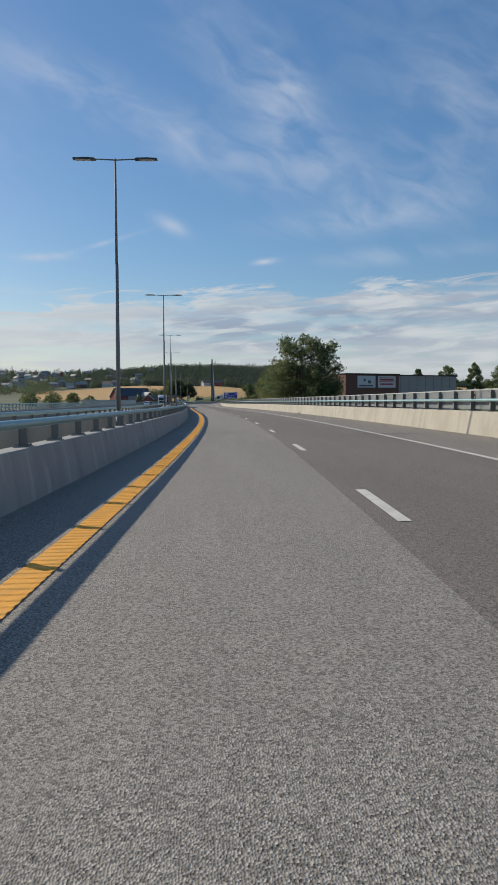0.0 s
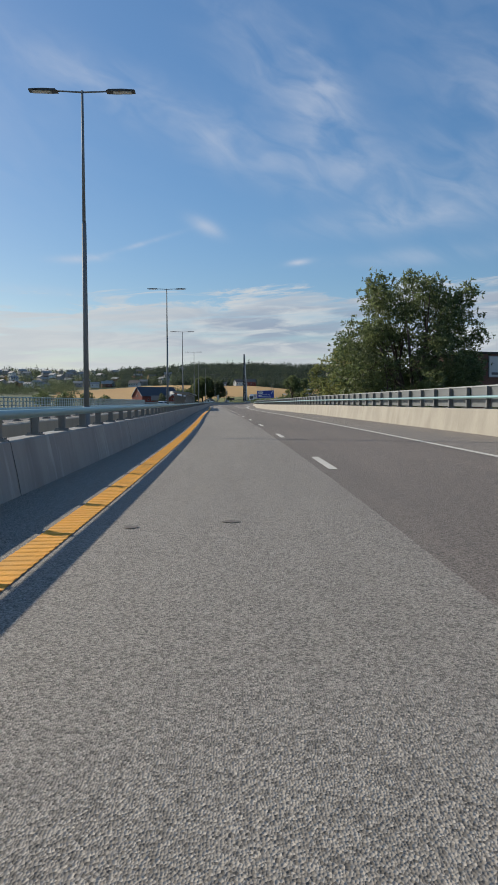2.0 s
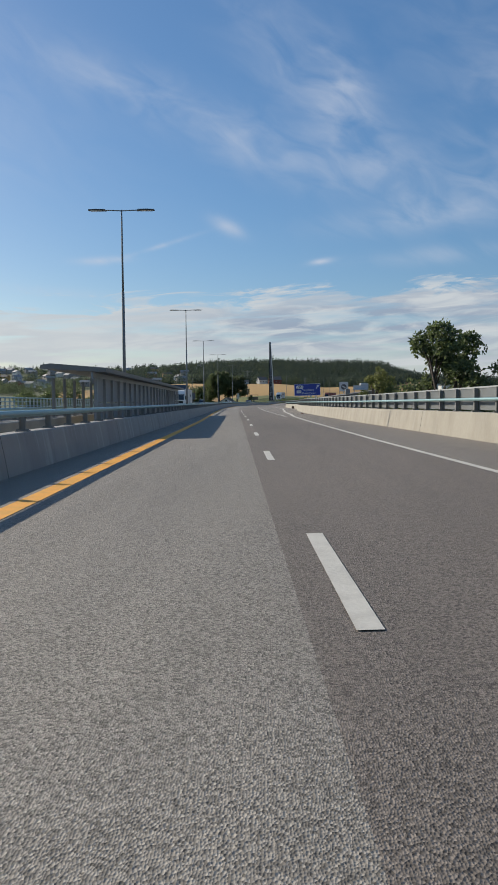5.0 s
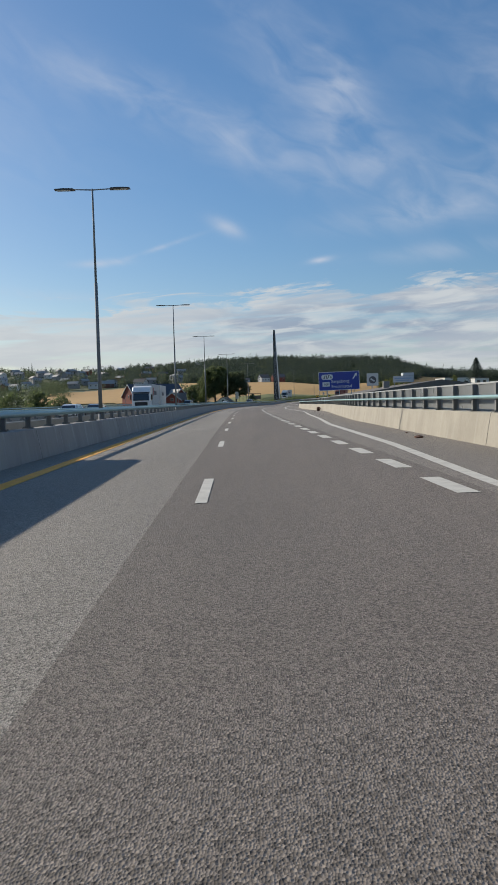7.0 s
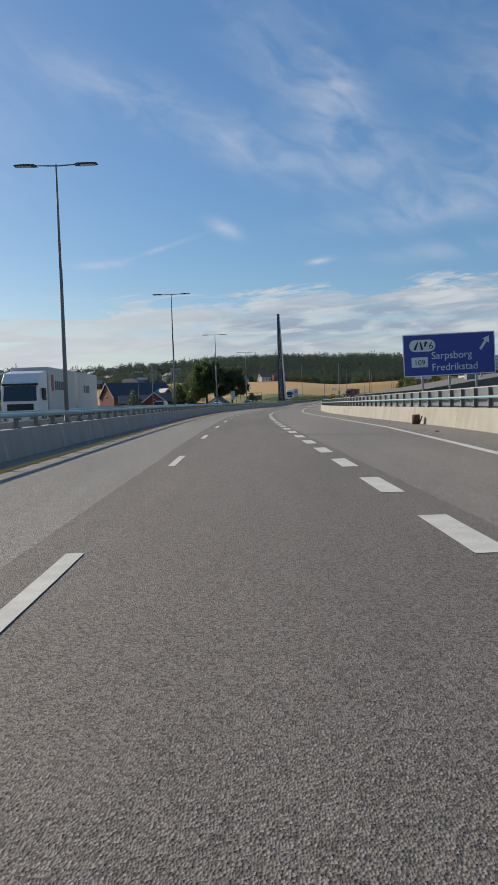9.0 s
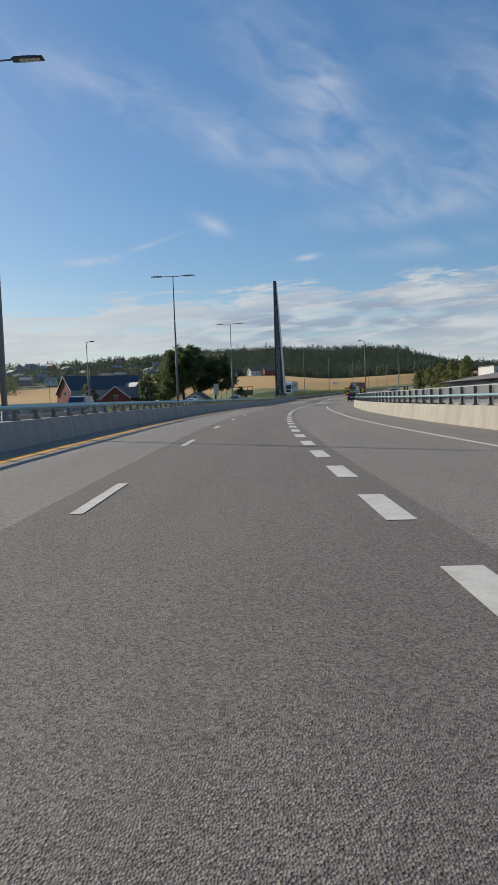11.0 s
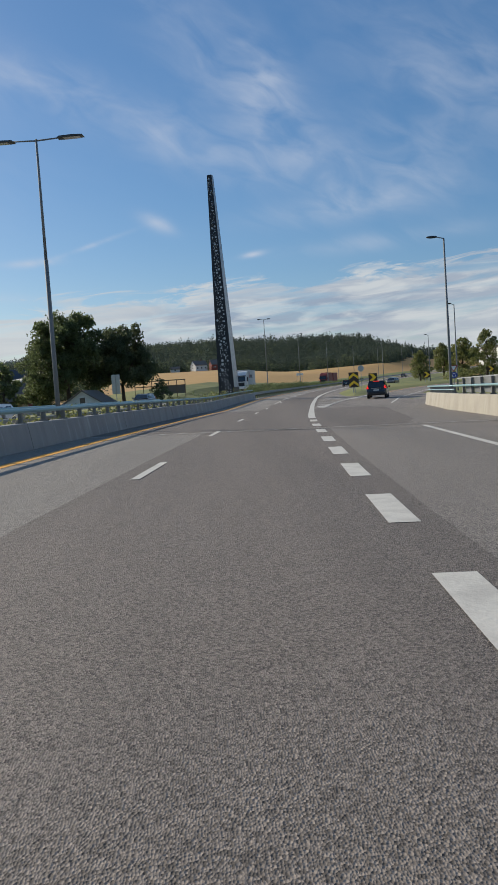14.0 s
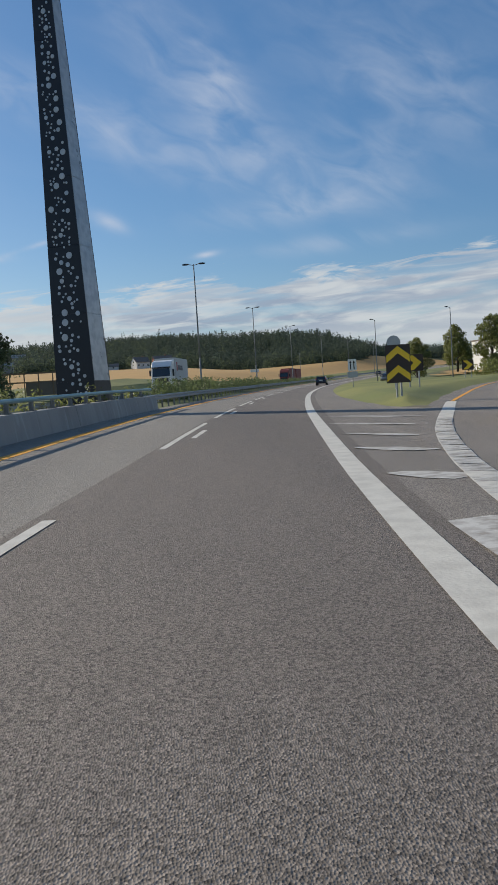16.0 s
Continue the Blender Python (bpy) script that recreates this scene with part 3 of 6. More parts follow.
strip("bridge_deck", [(-5.7, -0.06), (-5.7, -1.3), (11.5, -1.3), (11.5, -0.06)], -120, 425, M["concrete"], "grey concrete bridge deck", "bridge", 8)
strip("bridge_deck_1", [(-20.2, -0.06), (-20.2, -1.3), (-7.6, -1.3), (-7.6, -0.06)], -120, 425, M["concrete"], "grey concrete bridge deck of the opposite carriageway", "bridge", 8)

# transverse joints and tar seams
for s, w, m in ((133, 0.16, "white"), (133.5, 0.22, "tar"), (405.7, 0.3, "asphalt_mid"), (406.2, 0.16, "wornwhite")):
    bm = B()
    sweep(bm, [(lambda q: LEFT(q) + 0.1, 0.005), (lambda q: RIGHT(q) - 0.1, 0.005)], s, s + w, 1, False)
    tagged(part("expansion_joint", bm, M[m]), "dark transverse joint across the asphalt", "joint", "bridge joints", "structure")

# road marking
tagged(part("edge_line_yellow", sweep(B(), [(lambda s: YELLOW(s) - 0.145, 0.006), (lambda s: YELLOW(s) + 0.145, 0.006)], -60, 880, 2, False), M["yellow"]), "yellow profiled edge line beside the barrier", "road marking", kind="structure")
rib = B()
for k in range(760):
    s = -2 + k * 0.17
    y0 = YELLOW(s)
    ring = [rib.verts.new(at(q, y0 + o, z)) for q, z in ((s, 0.007), (s + 0.02, 0.013), (s + 0.07, 0.013), (s + 0.09, 0.007)) for o in (-0.14, 0.14)]
    for a in (0, 2, 4):
        rib.faces.new((ring[a], ring[a + 1], ring[a + 3], ring[a + 2]))
tagged(part("edge_line_ribs", rib, M["yellow"]), "raised ribs of the yellow edge line", "road marking", kind="structure")
ew = table((-120, 180, 215, 300), (0.075, 0.075, 0.14, 0.09))
strip("edge_line_white", [(lambda s: EDGE(s) - ew(s), 0.006), (lambda s: EDGE(s) + ew(s), 0.006)], -60, 405, M["white"], "white solid edge line along the shoulder", "road marking", 2)
for k in range(-3, 37):
    s = 7.8 + 12 * k
    d = part("lane_dash", sweep(B(), [(lambda q: DASH(q) - 0.075, 0.008), (lambda q: DASH(q) + 0.075, 0.008)], s, s + 3, 1, False), M["white"])
    tagged(d, "white dash of the lane line on asphalt", "road marking", "lane line dashes", "structure")
for k in range(14):
    s = 451 + 12 * k
    d = part("lane_dash", sweep(B(), [(-0.34, 0.006), (-0.19, 0.006)], s, s + 9, 1, False), M["white"])
    tagged(d, "long white dash of the lane line", "road marking", "lane line dashes", "structure")
    d = part("lane_dash", sweep(B(), [(0.02, 0.006), (0.16, 0.006)], s + 2.7, s + 5.5, 1, False), M["white"])
    tagged(d, "short white dash beside the lane line", "road marking", "lane line dashes", "structure")
EXIT = table((198, 230, 250, 262, 275, 325, 345, 377, 390, 402, 411, 418, 428, 437, 445, 456, 465, 480, 880), (3.37, 3.35, 3.36, 3.43, 3.45, 3.34, 3.40, 3.37, 3.41, 3.45, 3.40, 3.38, 3.43, 3.42, 3.36, 3.33, 3.27, 3.30, 3.40))
exit_start = table((0, 7, 13, 33, 43, 50, 53), (200.05, 226.3, 250.25, 331.15, 370.95, 399.0, 411.8))
for k in range(54):
    s = exit_start(k)
    d = part("exit_dash", sweep(B(), [(lambda q: EXIT(q) - 0.15, 0.006), (lambda q: EXIT(q) + 0.15, 0.006)], s, s + 2, 1, False), M["white"])
    tagged(d, "broad white dash between motorway lane and exit lane", "road marking", "exit line dashes", "structure")
strip("exit_line", [(lambda q: EXIT(q) - 0.17, 0.008), (lambda q: EXIT(q) + 0.17, 0.008)], 415.7, 880, M["white"], "broad white solid line past the exit", "road marking", 2)


# exit ramp, on its own bend
def bezier_path(ctrl, n=60):
    c = [Vector((*p, 0)) for p in ctrl]
    out = []
    for i in range(len(c) - 1):
        p0, p1, p2, p3 = c[max(i - 1, 0)], c[i], c[i + 1], c[min(i + 2, len(c) - 1)]
        for k in range(n):
            f = k / n
            out.append(p1 + 0.5 * f * (p2 - p0 + f * (2 * p0 - 5 * p1 + 4 * p2 - p3 + f * (3 * (p1 - p2) + p3 - p0))))
    out.append(c[-1])
    return out


RAMP = bezier_path([(7.3, 404), (10.2, 420), (13.2, 433), (15.4, 441.5), (16.9, 446.3), (19.2, 453.5), (22.5, 461.2), (29.2, 477.0), (37.8, 494), (50, 509), (68, 520), (95, 527), (150, 530)], 8)


def ramp_z(x, y):
    """The ramp leaves the motorway's plane and climbs in its bend."""
    w = float(smooth01((y - 455) / 35))
    return road_z(x, y) * (1 - w) + w * float(np.interp(y, (455, 480, 500, 520, 535), (0.25, 0.6, 0.95, 1.35, 1.6)))


def path_strip(name, pts, offs, z, material, label, category):
    """Lay a strip along points of the plan; offs: offsets to its right."""
    bm = B()
    prev = None
    for k, p in enumerate(pts):
        a, b = pts[max(k - 1, 0)], pts[min(k + 1, len(pts) - 1)]
        d = (b - a).normalized()
        n = Vector((d.y, -d.x, 0))
        row = []
        for o in offs:
            q = p + n * o
            row.append(bm.verts.new((q.x, q.y, ramp_z(q.x, q.y) + z)))
        if prev:
            for i in range(len(offs) - 1):
                bm.faces.new((prev[i], prev[i + 1], row[i + 1], row[i]))
        prev = row
    bmesh.ops.recalc_face_normals(bm, faces=bm.faces)
    return tagged(part(name, bm, material), label, category, kind="structure")


def ramp_strip(name, offs, z, material, label, category, i0=0, i1=None):
    return path_strip(name, RAMP[i0:i1], offs, z, material, label, category)


ramp_strip("road_4", (-3.1, -1.5, 0, 1.7, 3.4), 0.004, M["asphalt_mid"], "pale asphalt exit ramp bending away", "road", 16)
NOSE = bezier_path([(11.35, 435.3), (13.25, 443.0), (15.05, 449.0), (16.9, 454.0), (19.2, 459.6), (21.8, 465.8), (25.6, 473.6), (30.3, 482.8), (37.0, 494.0), (46.0, 504.0), (60.0, 512.0), (80.0, 517.5), (110.0, 520.0)], 8)
path_strip("road_9", NOSE[22:], (-0.85, 0.4, 1.6), -0.002, M["asphalt_mid"], "pale asphalt edge of the ramp", "road")
path_strip("ramp_line", NOSE[:41], (-0.22, 0.22), 0.014, M["white"], "white profiled edge line along the ramp", "road marking")
path_strip("ramp_line_yellow", NOSE[40:], (-0.09, 0.09), 0.014, M["yellow"], "yellow edge line along the ramp", "road marking")
ribs = B()
for p, q in zip(NOSE[2:26], NOSE[3:27]):
    d = (q - p)
    for k in range(6):
        c = p + d * (k / 6)
        u = d.normalized()
        n = Vector((u.y, -u.x, 0))
        z = ramp_z(c.x, c.y) + 0.016
        vs = [ribs.verts.new((w.x, w.y, z + h)) for w, h in ((c - n * 0.2, 0.0), (c + n * 0.2, 0.0), (c + n * 0.2 + u * 0.05, 0.008), (c - n * 0.2 + u * 0.05, 0.008), (c + n * 0.2 + u * 0.1, 0.0), (c - n * 0.2 + u * 0.1, 0.0))]
        ribs.faces.new((vs[0], vs[1], vs[2], vs[3]))
        ribs.faces.new((vs[3], vs[2], vs[4], vs[5]))
tagged(part("ramp_line_ribs", ribs, M["wornwhite"]), "raised ribs of the ramp's edge line", "road marking", kind="structure")
ramp_strip("ramp_line_1", (2.5, 2.65), 0.014, M["white"], "white edge line along the ramp's outer side", "road marking", 22)

# asphalt of the exit's nose, with its hatching, then the grass island
apron = table((417, 434, 450, 470, 490), (9.9, 11.6, 14.0, 17.0, 22.0))
apron_in = lambda f: (lambda s: 3.78 + f * (apron(s) - 3.78))
tagged(part("road_5", sweep(B(), [(3.76, -0.002)] + [(apron_in(f), -0.004) for f in (0.2, 0.4, 0.6, 0.8, 1.0)], 417, 472, 3, False), M["asphalt_mid"]), "grey asphalt nose between motorway and ramp", "road", kind="structure")
strip("road_8", [(3.76, -0.002), (5.2, -0.004), (6.6, -0.02)], 470, 880, M["asphalt_mid"], "grey asphalt shoulder past the exit", "road")


def hatch(pts):
    bm = B()
    bm.faces.new([bm.verts.new((x, y, road_z(x, y) + 0.010)) for x, y in pts])
    bmesh.ops.recalc_face_normals(bm, faces=bm.faces)
    tagged(part("nose_hatch", bm, M["wornwhite"]), "worn white hatch mark on the exit nose", "road marking", "nose hatching", "structure")


hatch(((11.15, 435.9), (11.75, 440.6), (12.25, 440.75), (12.62, 440.2), (11.65, 436.3), (11.3, 435.8)))
for (xa, ya), (xb, yb), w in (((12.3, 444.2), (13.3, 443.6), 0.95), ((12.85, 448.1), (14.15, 447.1), 0.7), ((13.45, 451.6), (15.1, 450.1), 0.65), ((14.05, 455.5), (16.25, 453.4), 0.65), ((14.7, 459.3), (17.4, 456.7), 0.6)):
    row = [(xa + (xb - xa) * f, ya + (yb - ya) * f + 0.10 * math.sin(f * 6.3)) for f in (0, 0.3, 0.6, 1)]
    hatch([(x, y - w * k) for (x, y), k in zip(row, (0.05, 0.55, 0.5, 0.05))] + [(x, y + w * k) for (x, y), k in list(zip(row, (0.1, 0.3, 0.5, 0.15)))[::-1]])
def line_place(p):
    """Distance along the road, and offset, of a point of the plan."""
    i = int(np.hypot(LINE[:, 0] - p.x, LINE[:, 1] - p.y).argmin())
    t = LINE[min(i + 1, len(LINE) - 1)] - LINE[max(i - 1, 0)]
    t = t / np.hypot(*t)
    return LINE_S[i], (p.x - LINE[i, 0]) * t[1] - (p.y - LINE[i, 1]) * t[0]


placed = [line_place(p) for p in NOSE[26:]]
outer = table([a for a, b in placed], [b - 0.75 for a, b in placed])
inner = table((464, 467, 474, 486, 575), (7.6, 6.4, 5.9, 5.3, 5.2))
rise = table((464, 466, 469.5, 500, 575), (-0.01, 0.16, 0.36, 0.36, 0.20))


def island(name, s0, s1, step, material, label, category):
    n, rows = 14, int((s1 - s0) / step)
    verts, faces = [], []
    for k in range(rows + 1):
        s = s0 + (s1 - s0) * k / rows
        a, b = inner(s), min(max(outer(s), inner(s) + 0.6), 60)
        zb = ramp_z(*at(s, b)[:2])
        for i in range(n + 1):
            f = i / n
            u = min(f, 1 - f) * (b - a)
            p = at(s, a + (b - a) * f)
            swell = rise(s) * float(smooth01(u / 2.2)) + 0.05 * noise.noise(Vector((p.x * 0.5, p.y * 0.5, 0))) * float(smooth01(u))
            verts.append((p.x, p.y, height(s, a) * (1 - f) + zb * f + swell - 0.03 * (f in (0, 1))))
    for k in range(rows):
        for i in range(n):
            q = k * (n + 1) + i
            faces.append((q, q + 1, q + n + 2, q + n + 1))
    return tagged(raw(name, verts, faces, material, smooth=True), label, category, kind="structure")


island("grass_island", 466, 575, 1.5, M["grass"], "mown grass island between motorway and ramp", "grass")
island("island_tip", 464, 466.01, 0.5, M["dirt"], "gravelly dirt tip of the grass island", "dirt")
strip("grass_verge", [(5.2, -0.02), (6.0, 0.06), (13, -0.1), (16, -0.5)], 575, 880, M["grass"], "mown grass verge beside the motorway", "grass", 5)
strip("road_6", [(lambda s: LEFT(s) + 0.05, 0.003), (-0.42, 0.003), (3.78, 0.003)], 406.6, 436, M["asphalt_new"], "dark asphalt patch across the left lane", "road")
patch = table((406.6, 411, 430, 436), (6.5, 7.3, 8.2, 6.8))
strip("road_7", [(3.78, 0.003), (patch, 0.003)], 406.6, 436, M["asphalt_new"], "dark asphalt patch across the exit lane", "road", 1.5)
ramp_strip("grass_bank", (3.0, 3.5, 4.6, 9, 14, 22), -0.012, M["grass"], "grass bank outside the bending ramp", "grass", 24)
strip("median_verge", [(-8.2, -0.02), (-7.4, 0.10), (-5.9, 0.10), (-5.0, -0.02)], 425, 880, M["grass"], "grassy median between the carriageways", "grass", 4)
bank_top = table((440, 508, 532, 560, 600, 660), (0, 0, 2.6, 3.2, 2.5, 1.0))
strip("grass_verge_1", [(-42, lambda s: -0.6 + bank_top(s)), (-30, lambda s: -0.1 + bank_top(s)), (-25, lambda s: 0.65 * bank_top(s)), (-21, 0.05), (-19.4, -0.03)], 440, 880, M["grass"], "grass verge of the opposite carriageway", "grass", 5)


# ---------------------------------------------------------------- barriers
def barrier(name, face, side, s0, s1, label, h=0.80, finish="concrete", pitch=12.0):
    """A cast concrete parapet; face: offset of its foot on the road side; side: +1 right of the road, -1 left."""
    f = (lambda s, d: face(s) + side * d) if callable(face) else (lambda s, d: face + side * d)
    bm = B()
    prof = [(lambda s: f(s, 0.0), -0.02), (lambda s: f(s, 0.05), 0.30), (lambda s: f(s, 0.13), h - 0.02), (lambda s: f(s, 0.16), h),
            (lambda s: f(s, 0.50), h), (lambda s: f(s, 0.53), h - 0.03), (lambda s: f(s, 0.53), -0.6)]
    sweep(bm, prof, s0, s1, 3)
    wall = tagged(part(name, bm, M[finish]), label, "barrier", kind="structure")
    q = s0 + 5.0
    while q < s1:
        if q > -10:
            part("joint", sweep(B(), [(lambda s: f(s, -0.003), 0.0), (lambda s: f(s, 0.047), 0.30), (lambda s: f(s, 0.127), h - 0.02), (lambda s: f(s, 0.157), h + 0.003), (lambda s: f(s, 0.50), h + 0.003)], q, q + 0.025, 1, False), M["joint"], wall)
        q += pitch
    return wall


def post_mesh(h, w=0.09, d=0.12, finish="galv_dark"):
    """An I-section post on a foot plate, curved back a little towards its head."""
    bm = B()
    for x0, x1, y0, y1 in ((-d / 2, -d / 2 + 0.012, -w / 2, w / 2), (d / 2 - 0.012, d / 2, -w / 2, w / 2), (-d / 2, d / 2, -0.006, 0.006)):
        box(bm, x0, y0, 0, x1, y1, h)
    box(bm, -0.13, -0.10, 0, 0.13, 0.10, 0.02)
    for x in (-0.09, 0.09):
        for y in (-0.07, 0.07):
            box(bm, x - 0.015, y - 0.015, 0.02, x + 0.015, y + 0.015, 0.05)
    me = bpy.data.meshes.new("post")
    bm.to_mesh(me)
    bm.free()
    me.materials.append(M[finish])
    return me


def pipe(bm, off, z, s0, s1, r=0.06, n=8, step=3.0):
    prof = [((lambda a: (lambda s: (off(s) if callable(off) else off) + r * math.cos(a)))(2 * math.pi * i / n), z + r * math.sin(2 * math.pi * i / n)) for i in range(n)]
    return sweep(bm, prof, s0, s1, step)


def railing(name, off, s0, s1, pitch, post_h, pipe_z, label, cap_z=None, screen=False, pipes=None, side=1, foot=0.80, finish="galv_dark"):
    rail = thing(name, Matrix(), label, "railing", kind="structure")
    me = post_mesh(post_h, finish=finish)
    n = int((s1 - s0) / pitch)
    for k in range(n):
        s = s0 + pitch * (k + 0.5)
        o = off(s) if callable(off) else off
        ob = new("post", me)
        ob.parent = rail
        ob.matrix_world = along(s, o, foot)
    for i, (z, do, r) in enumerate(pipes or ((pipe_z, 0.0, 0.065),)):
        part("rail", pipe(B(), (lambda s, do=do: (off(s) if callable(off) else off) + do), z, s0, s1, r), M["teal"], rail, "teal painted steel tube", True)
    if screen:
        bm = B()
        g = lambda s: (off(s) if callable(off) else off) + side * 0.09
        sweep(bm, [(lambda s: g(s) - 0.03, post_h + 0.79), (lambda s: g(s) + 0.03, post_h + 0.79), (lambda s: g(s) + 0.03, post_h + 0.84), (lambda s: g(s) - 0.03, post_h + 0.84)], s0, s1, 3)
        part("cap_rail", bm, M["galv"], rail, "pale steel cap rail")
        for k in range(n - 1):
            sa = s0 + pitch * (k + 0.5) + 0.05
            p = part("pane", sweep(B(), [(lambda s: g(s) - 0.006, 0.86), (lambda s: g(s) + 0.006, 0.86), (lambda s: g(s) + 0.006, post_h + 0.79), (lambda s: g(s) - 0.006, post_h + 0.79)], sa, sa + pitch - 0.1, 2), M["screen"], rail)
    return rail


barrier("barrier_left", LEFT, -1, -60, 476, "grey concrete parapet with pale weather streaks", 0.73, "parapet")
barrier("barrier_right", RIGHT, 1, -60, 433, "pale sunlit concrete parapet with drip stains", finish="stained", pitch=22.0)
barrier("barrier_opposite", -8.2, 1, -60, 440, "grey concrete parapet of the opposite carriageway", 0.73)
barrier("barrier_far", -19.4, -1, -60, 440, "grey concrete parapet at the far side")
railing("railing_left", lambda s: LEFT(s) - 0.30, -20, 475, 2.0, 0.31, 1.09, "steel posts with a teal tube on the parapet", pipes=((1.08, 0.12, 0.065),), foot=0.73)
railing("railing_right", lambda s: RIGHT(s) + 0.30, -20, 419, 2.0, 0.72, 1.16, "steel posts, teal tube and glazed screen on the parapet", screen=True, pipes=((1.18, -0.11, 0.05),))
railing("railing_end", lambda s: RIGHT(s) + 0.30, 419, 432.5, 1.0, 0.40, 1.16, "low steel posts with teal tubes at the parapet's end", pipes=((1.18, -0.11, 0.05), (0.98, -0.11, 0.03)))
railing("railing_opposite", -8.5, -20, 440, 2.0, 0.33, 1.10, "steel posts with a teal tube on the median parapet", foot=0.73)
railing("railing_far", -19.7, -6, 112, 1.3, 0.62, 1.3, "close-set steel posts and tubes at the far side", pipes=((1.32, 0.1, 0.05), (1.06, 0.1, 0.03)), finish="galv_sunlit")
railing("railing_far_1", -19.7, 112, 250, 1.3, 1.05, 1.7, "tall close-set steel posts and tubes at the far side", pipes=((1.78, 0.1, 0.05), (1.45, 0.1, 0.03), (1.12, 0.1, 0.03)), finish="galv_sunlit")
railing("railing_far_2", -19.7, 250, 384, 1.3, 0.50, 1.2, "close-set steel posts and tubes along the far parapet", pipes=((1.22, 0.1, 0.05), (1.02, 0.1, 0.03)))


def guardrail(name, off, s0, s1, side, label):
    g = thing(name, Matrix(), label, "guardrail", kind="structure")
    prof = [(0, 0.44), (0.05, 0.48), (0.05, 0.54), (0.0, 0.58), (0.0, 0.62), (0.05, 0.66), (0.05, 0.72), (0, 0.76), (-0.012, 0.76), (0.035, 0.72), (0.035, 0.66), (-0.012, 0.62), (-0.012, 0.58), (0.035, 0.54), (0.035, 0.48), (-0.012, 0.44)]
    part("beam", sweep(B(), [(off + side * a, z) for a, z in prof], s0, s1, 2), M["galv"], g, "corrugated galvanised beam")
    me = bpy.data.meshes.new("post")
    bm = box(B(), -0.05, -0.03, -0.5, 0.05, 0.03, 0.74)
    bm.to_mesh(me)
    bm.free()
    me.materials.append(M["galv_dark"])
    k = s0 + 0.5
    while k < min(s1, s0 + 160):
        ob = new("post", me)
        ob.parent = g
        ob.matrix_world = along(k, off - side * 0.09)
        k += 2.0
    return g


guardrail("guardrail_left", -5.05, 471, 760, 1, "galvanised corrugated guardrail along the median")
guardrail("guardrail_opposite", -7.9, 440, 760, -1, "galvanised corrugated guardrail of the opposite carriageway")


# ---------------------------------------------------------------- lamps
def double_lamp(m, h=12.9):
    p = thing("street_lamp", m, "tall galvanised lamp post with two flat arms in the median", "street lamp", "median lamp posts")
    bm = cyl(B(), (0, 0, -1.0), (0, 0, 1.1), 0.135, 0.135, 12)
    part("base_sleeve", bm, M["pole"], p, smooth=True)
    bm = cyl(B(), (0, 0, 1.1), (0, 0, h * 0.62), 0.105, 0.085, 12)
    cyl(bm, (0, 0, h * 0.62), (0, 0, h), 0.065, 0.045, 12)
    part("pole", bm, M["pole"], p, smooth=True)
    for sx in (-1, 1):
        part("arm", cyl(B(), (0, 0, h - 0.06), (sx * 0.95, 0, h - 0.02), 0.035, 0.03, 8), M["pole"], p, smooth=True)
        hb = B()
        prism(hb, [(0.9, -0.03), (1.0, 0.03), (1.5, 0.045), (1.95, 0.02), (1.98, -0.01), (1.3, -0.04)], 0.36, Matrix.Translation((0, -0.18, h - 0.02)))
        if sx < 0:
            bmesh.ops.transform(hb, matrix=Matrix.Rotation(math.pi, 4, 'Z'), verts=hb.verts)
        head_ob = part("lamp_head", hb, M["lampgrey"], p, "flat dark grey luminaire")
        part("lens", box(B(), sx * 1.15, -0.13, h - 0.07, sx * 1.85, 0.13, h - 0.05), M["lampglass"], head_ob)
    return p


lamp = double_lamp(pose(-3.28, 36.9, -0.17, 0, 0, heading(37)))
for x, y, z in ((-3.54, 84.3, -0.05), (-5.08, 135.1, -0.02), (-6.9, 182.6, -0.1), (-7.8, 231.4, -0.28), (-9.4, 281.5, -0.08), (-9.2, 326.2, 0.05), (-7.24, 368.9, -0.5), (-3.34, 412.2, -0.65), (-4.2, -13, -0.1)):
    copy_thing(lamp, pose(x, y, z, 0, 0, heading(y)))


def short_lamp(m, h=12.2):
    p = thing("street_lamp", m, "galvanised lamp post with two short arms and oval heads", "street lamp", "median lamp posts")
    bm = cyl(B(), (0, 0, -0.6), (0, 0, h * 0.3), 0.10, 0.085, 12)
    cyl(bm, (0, 0, h * 0.3), (0, 0, h), 0.08, 0.05, 12)
    part("pole", bm, M["pole"], p, smooth=True)
    for sx in (-1, 1):
        part("arm", cyl(B(), (0, 0, h - 0.1), (sx * 0.5, 0, h + 0.02), 0.03, 0.03, 8), M["pole"], p, smooth=True)
        hb = B()
        bmesh.ops.create_uvsphere(hb, u_segments=14, v_segments=7, radius=1, matrix=Matrix.Translation((sx * 0.76, 0, h + 0.03)) @ Matrix.Diagonal((0.36, 0.15, 0.085, 1)))
        part("lamp_head", hb, M["lampgrey"], p, "flattened oval luminaire", True)
    return p


short = short_lamp(along(506, -6.7))
for s in (551, 597, 645, 692, 740, 790):
    copy_thing(short, along(s, -6.7))


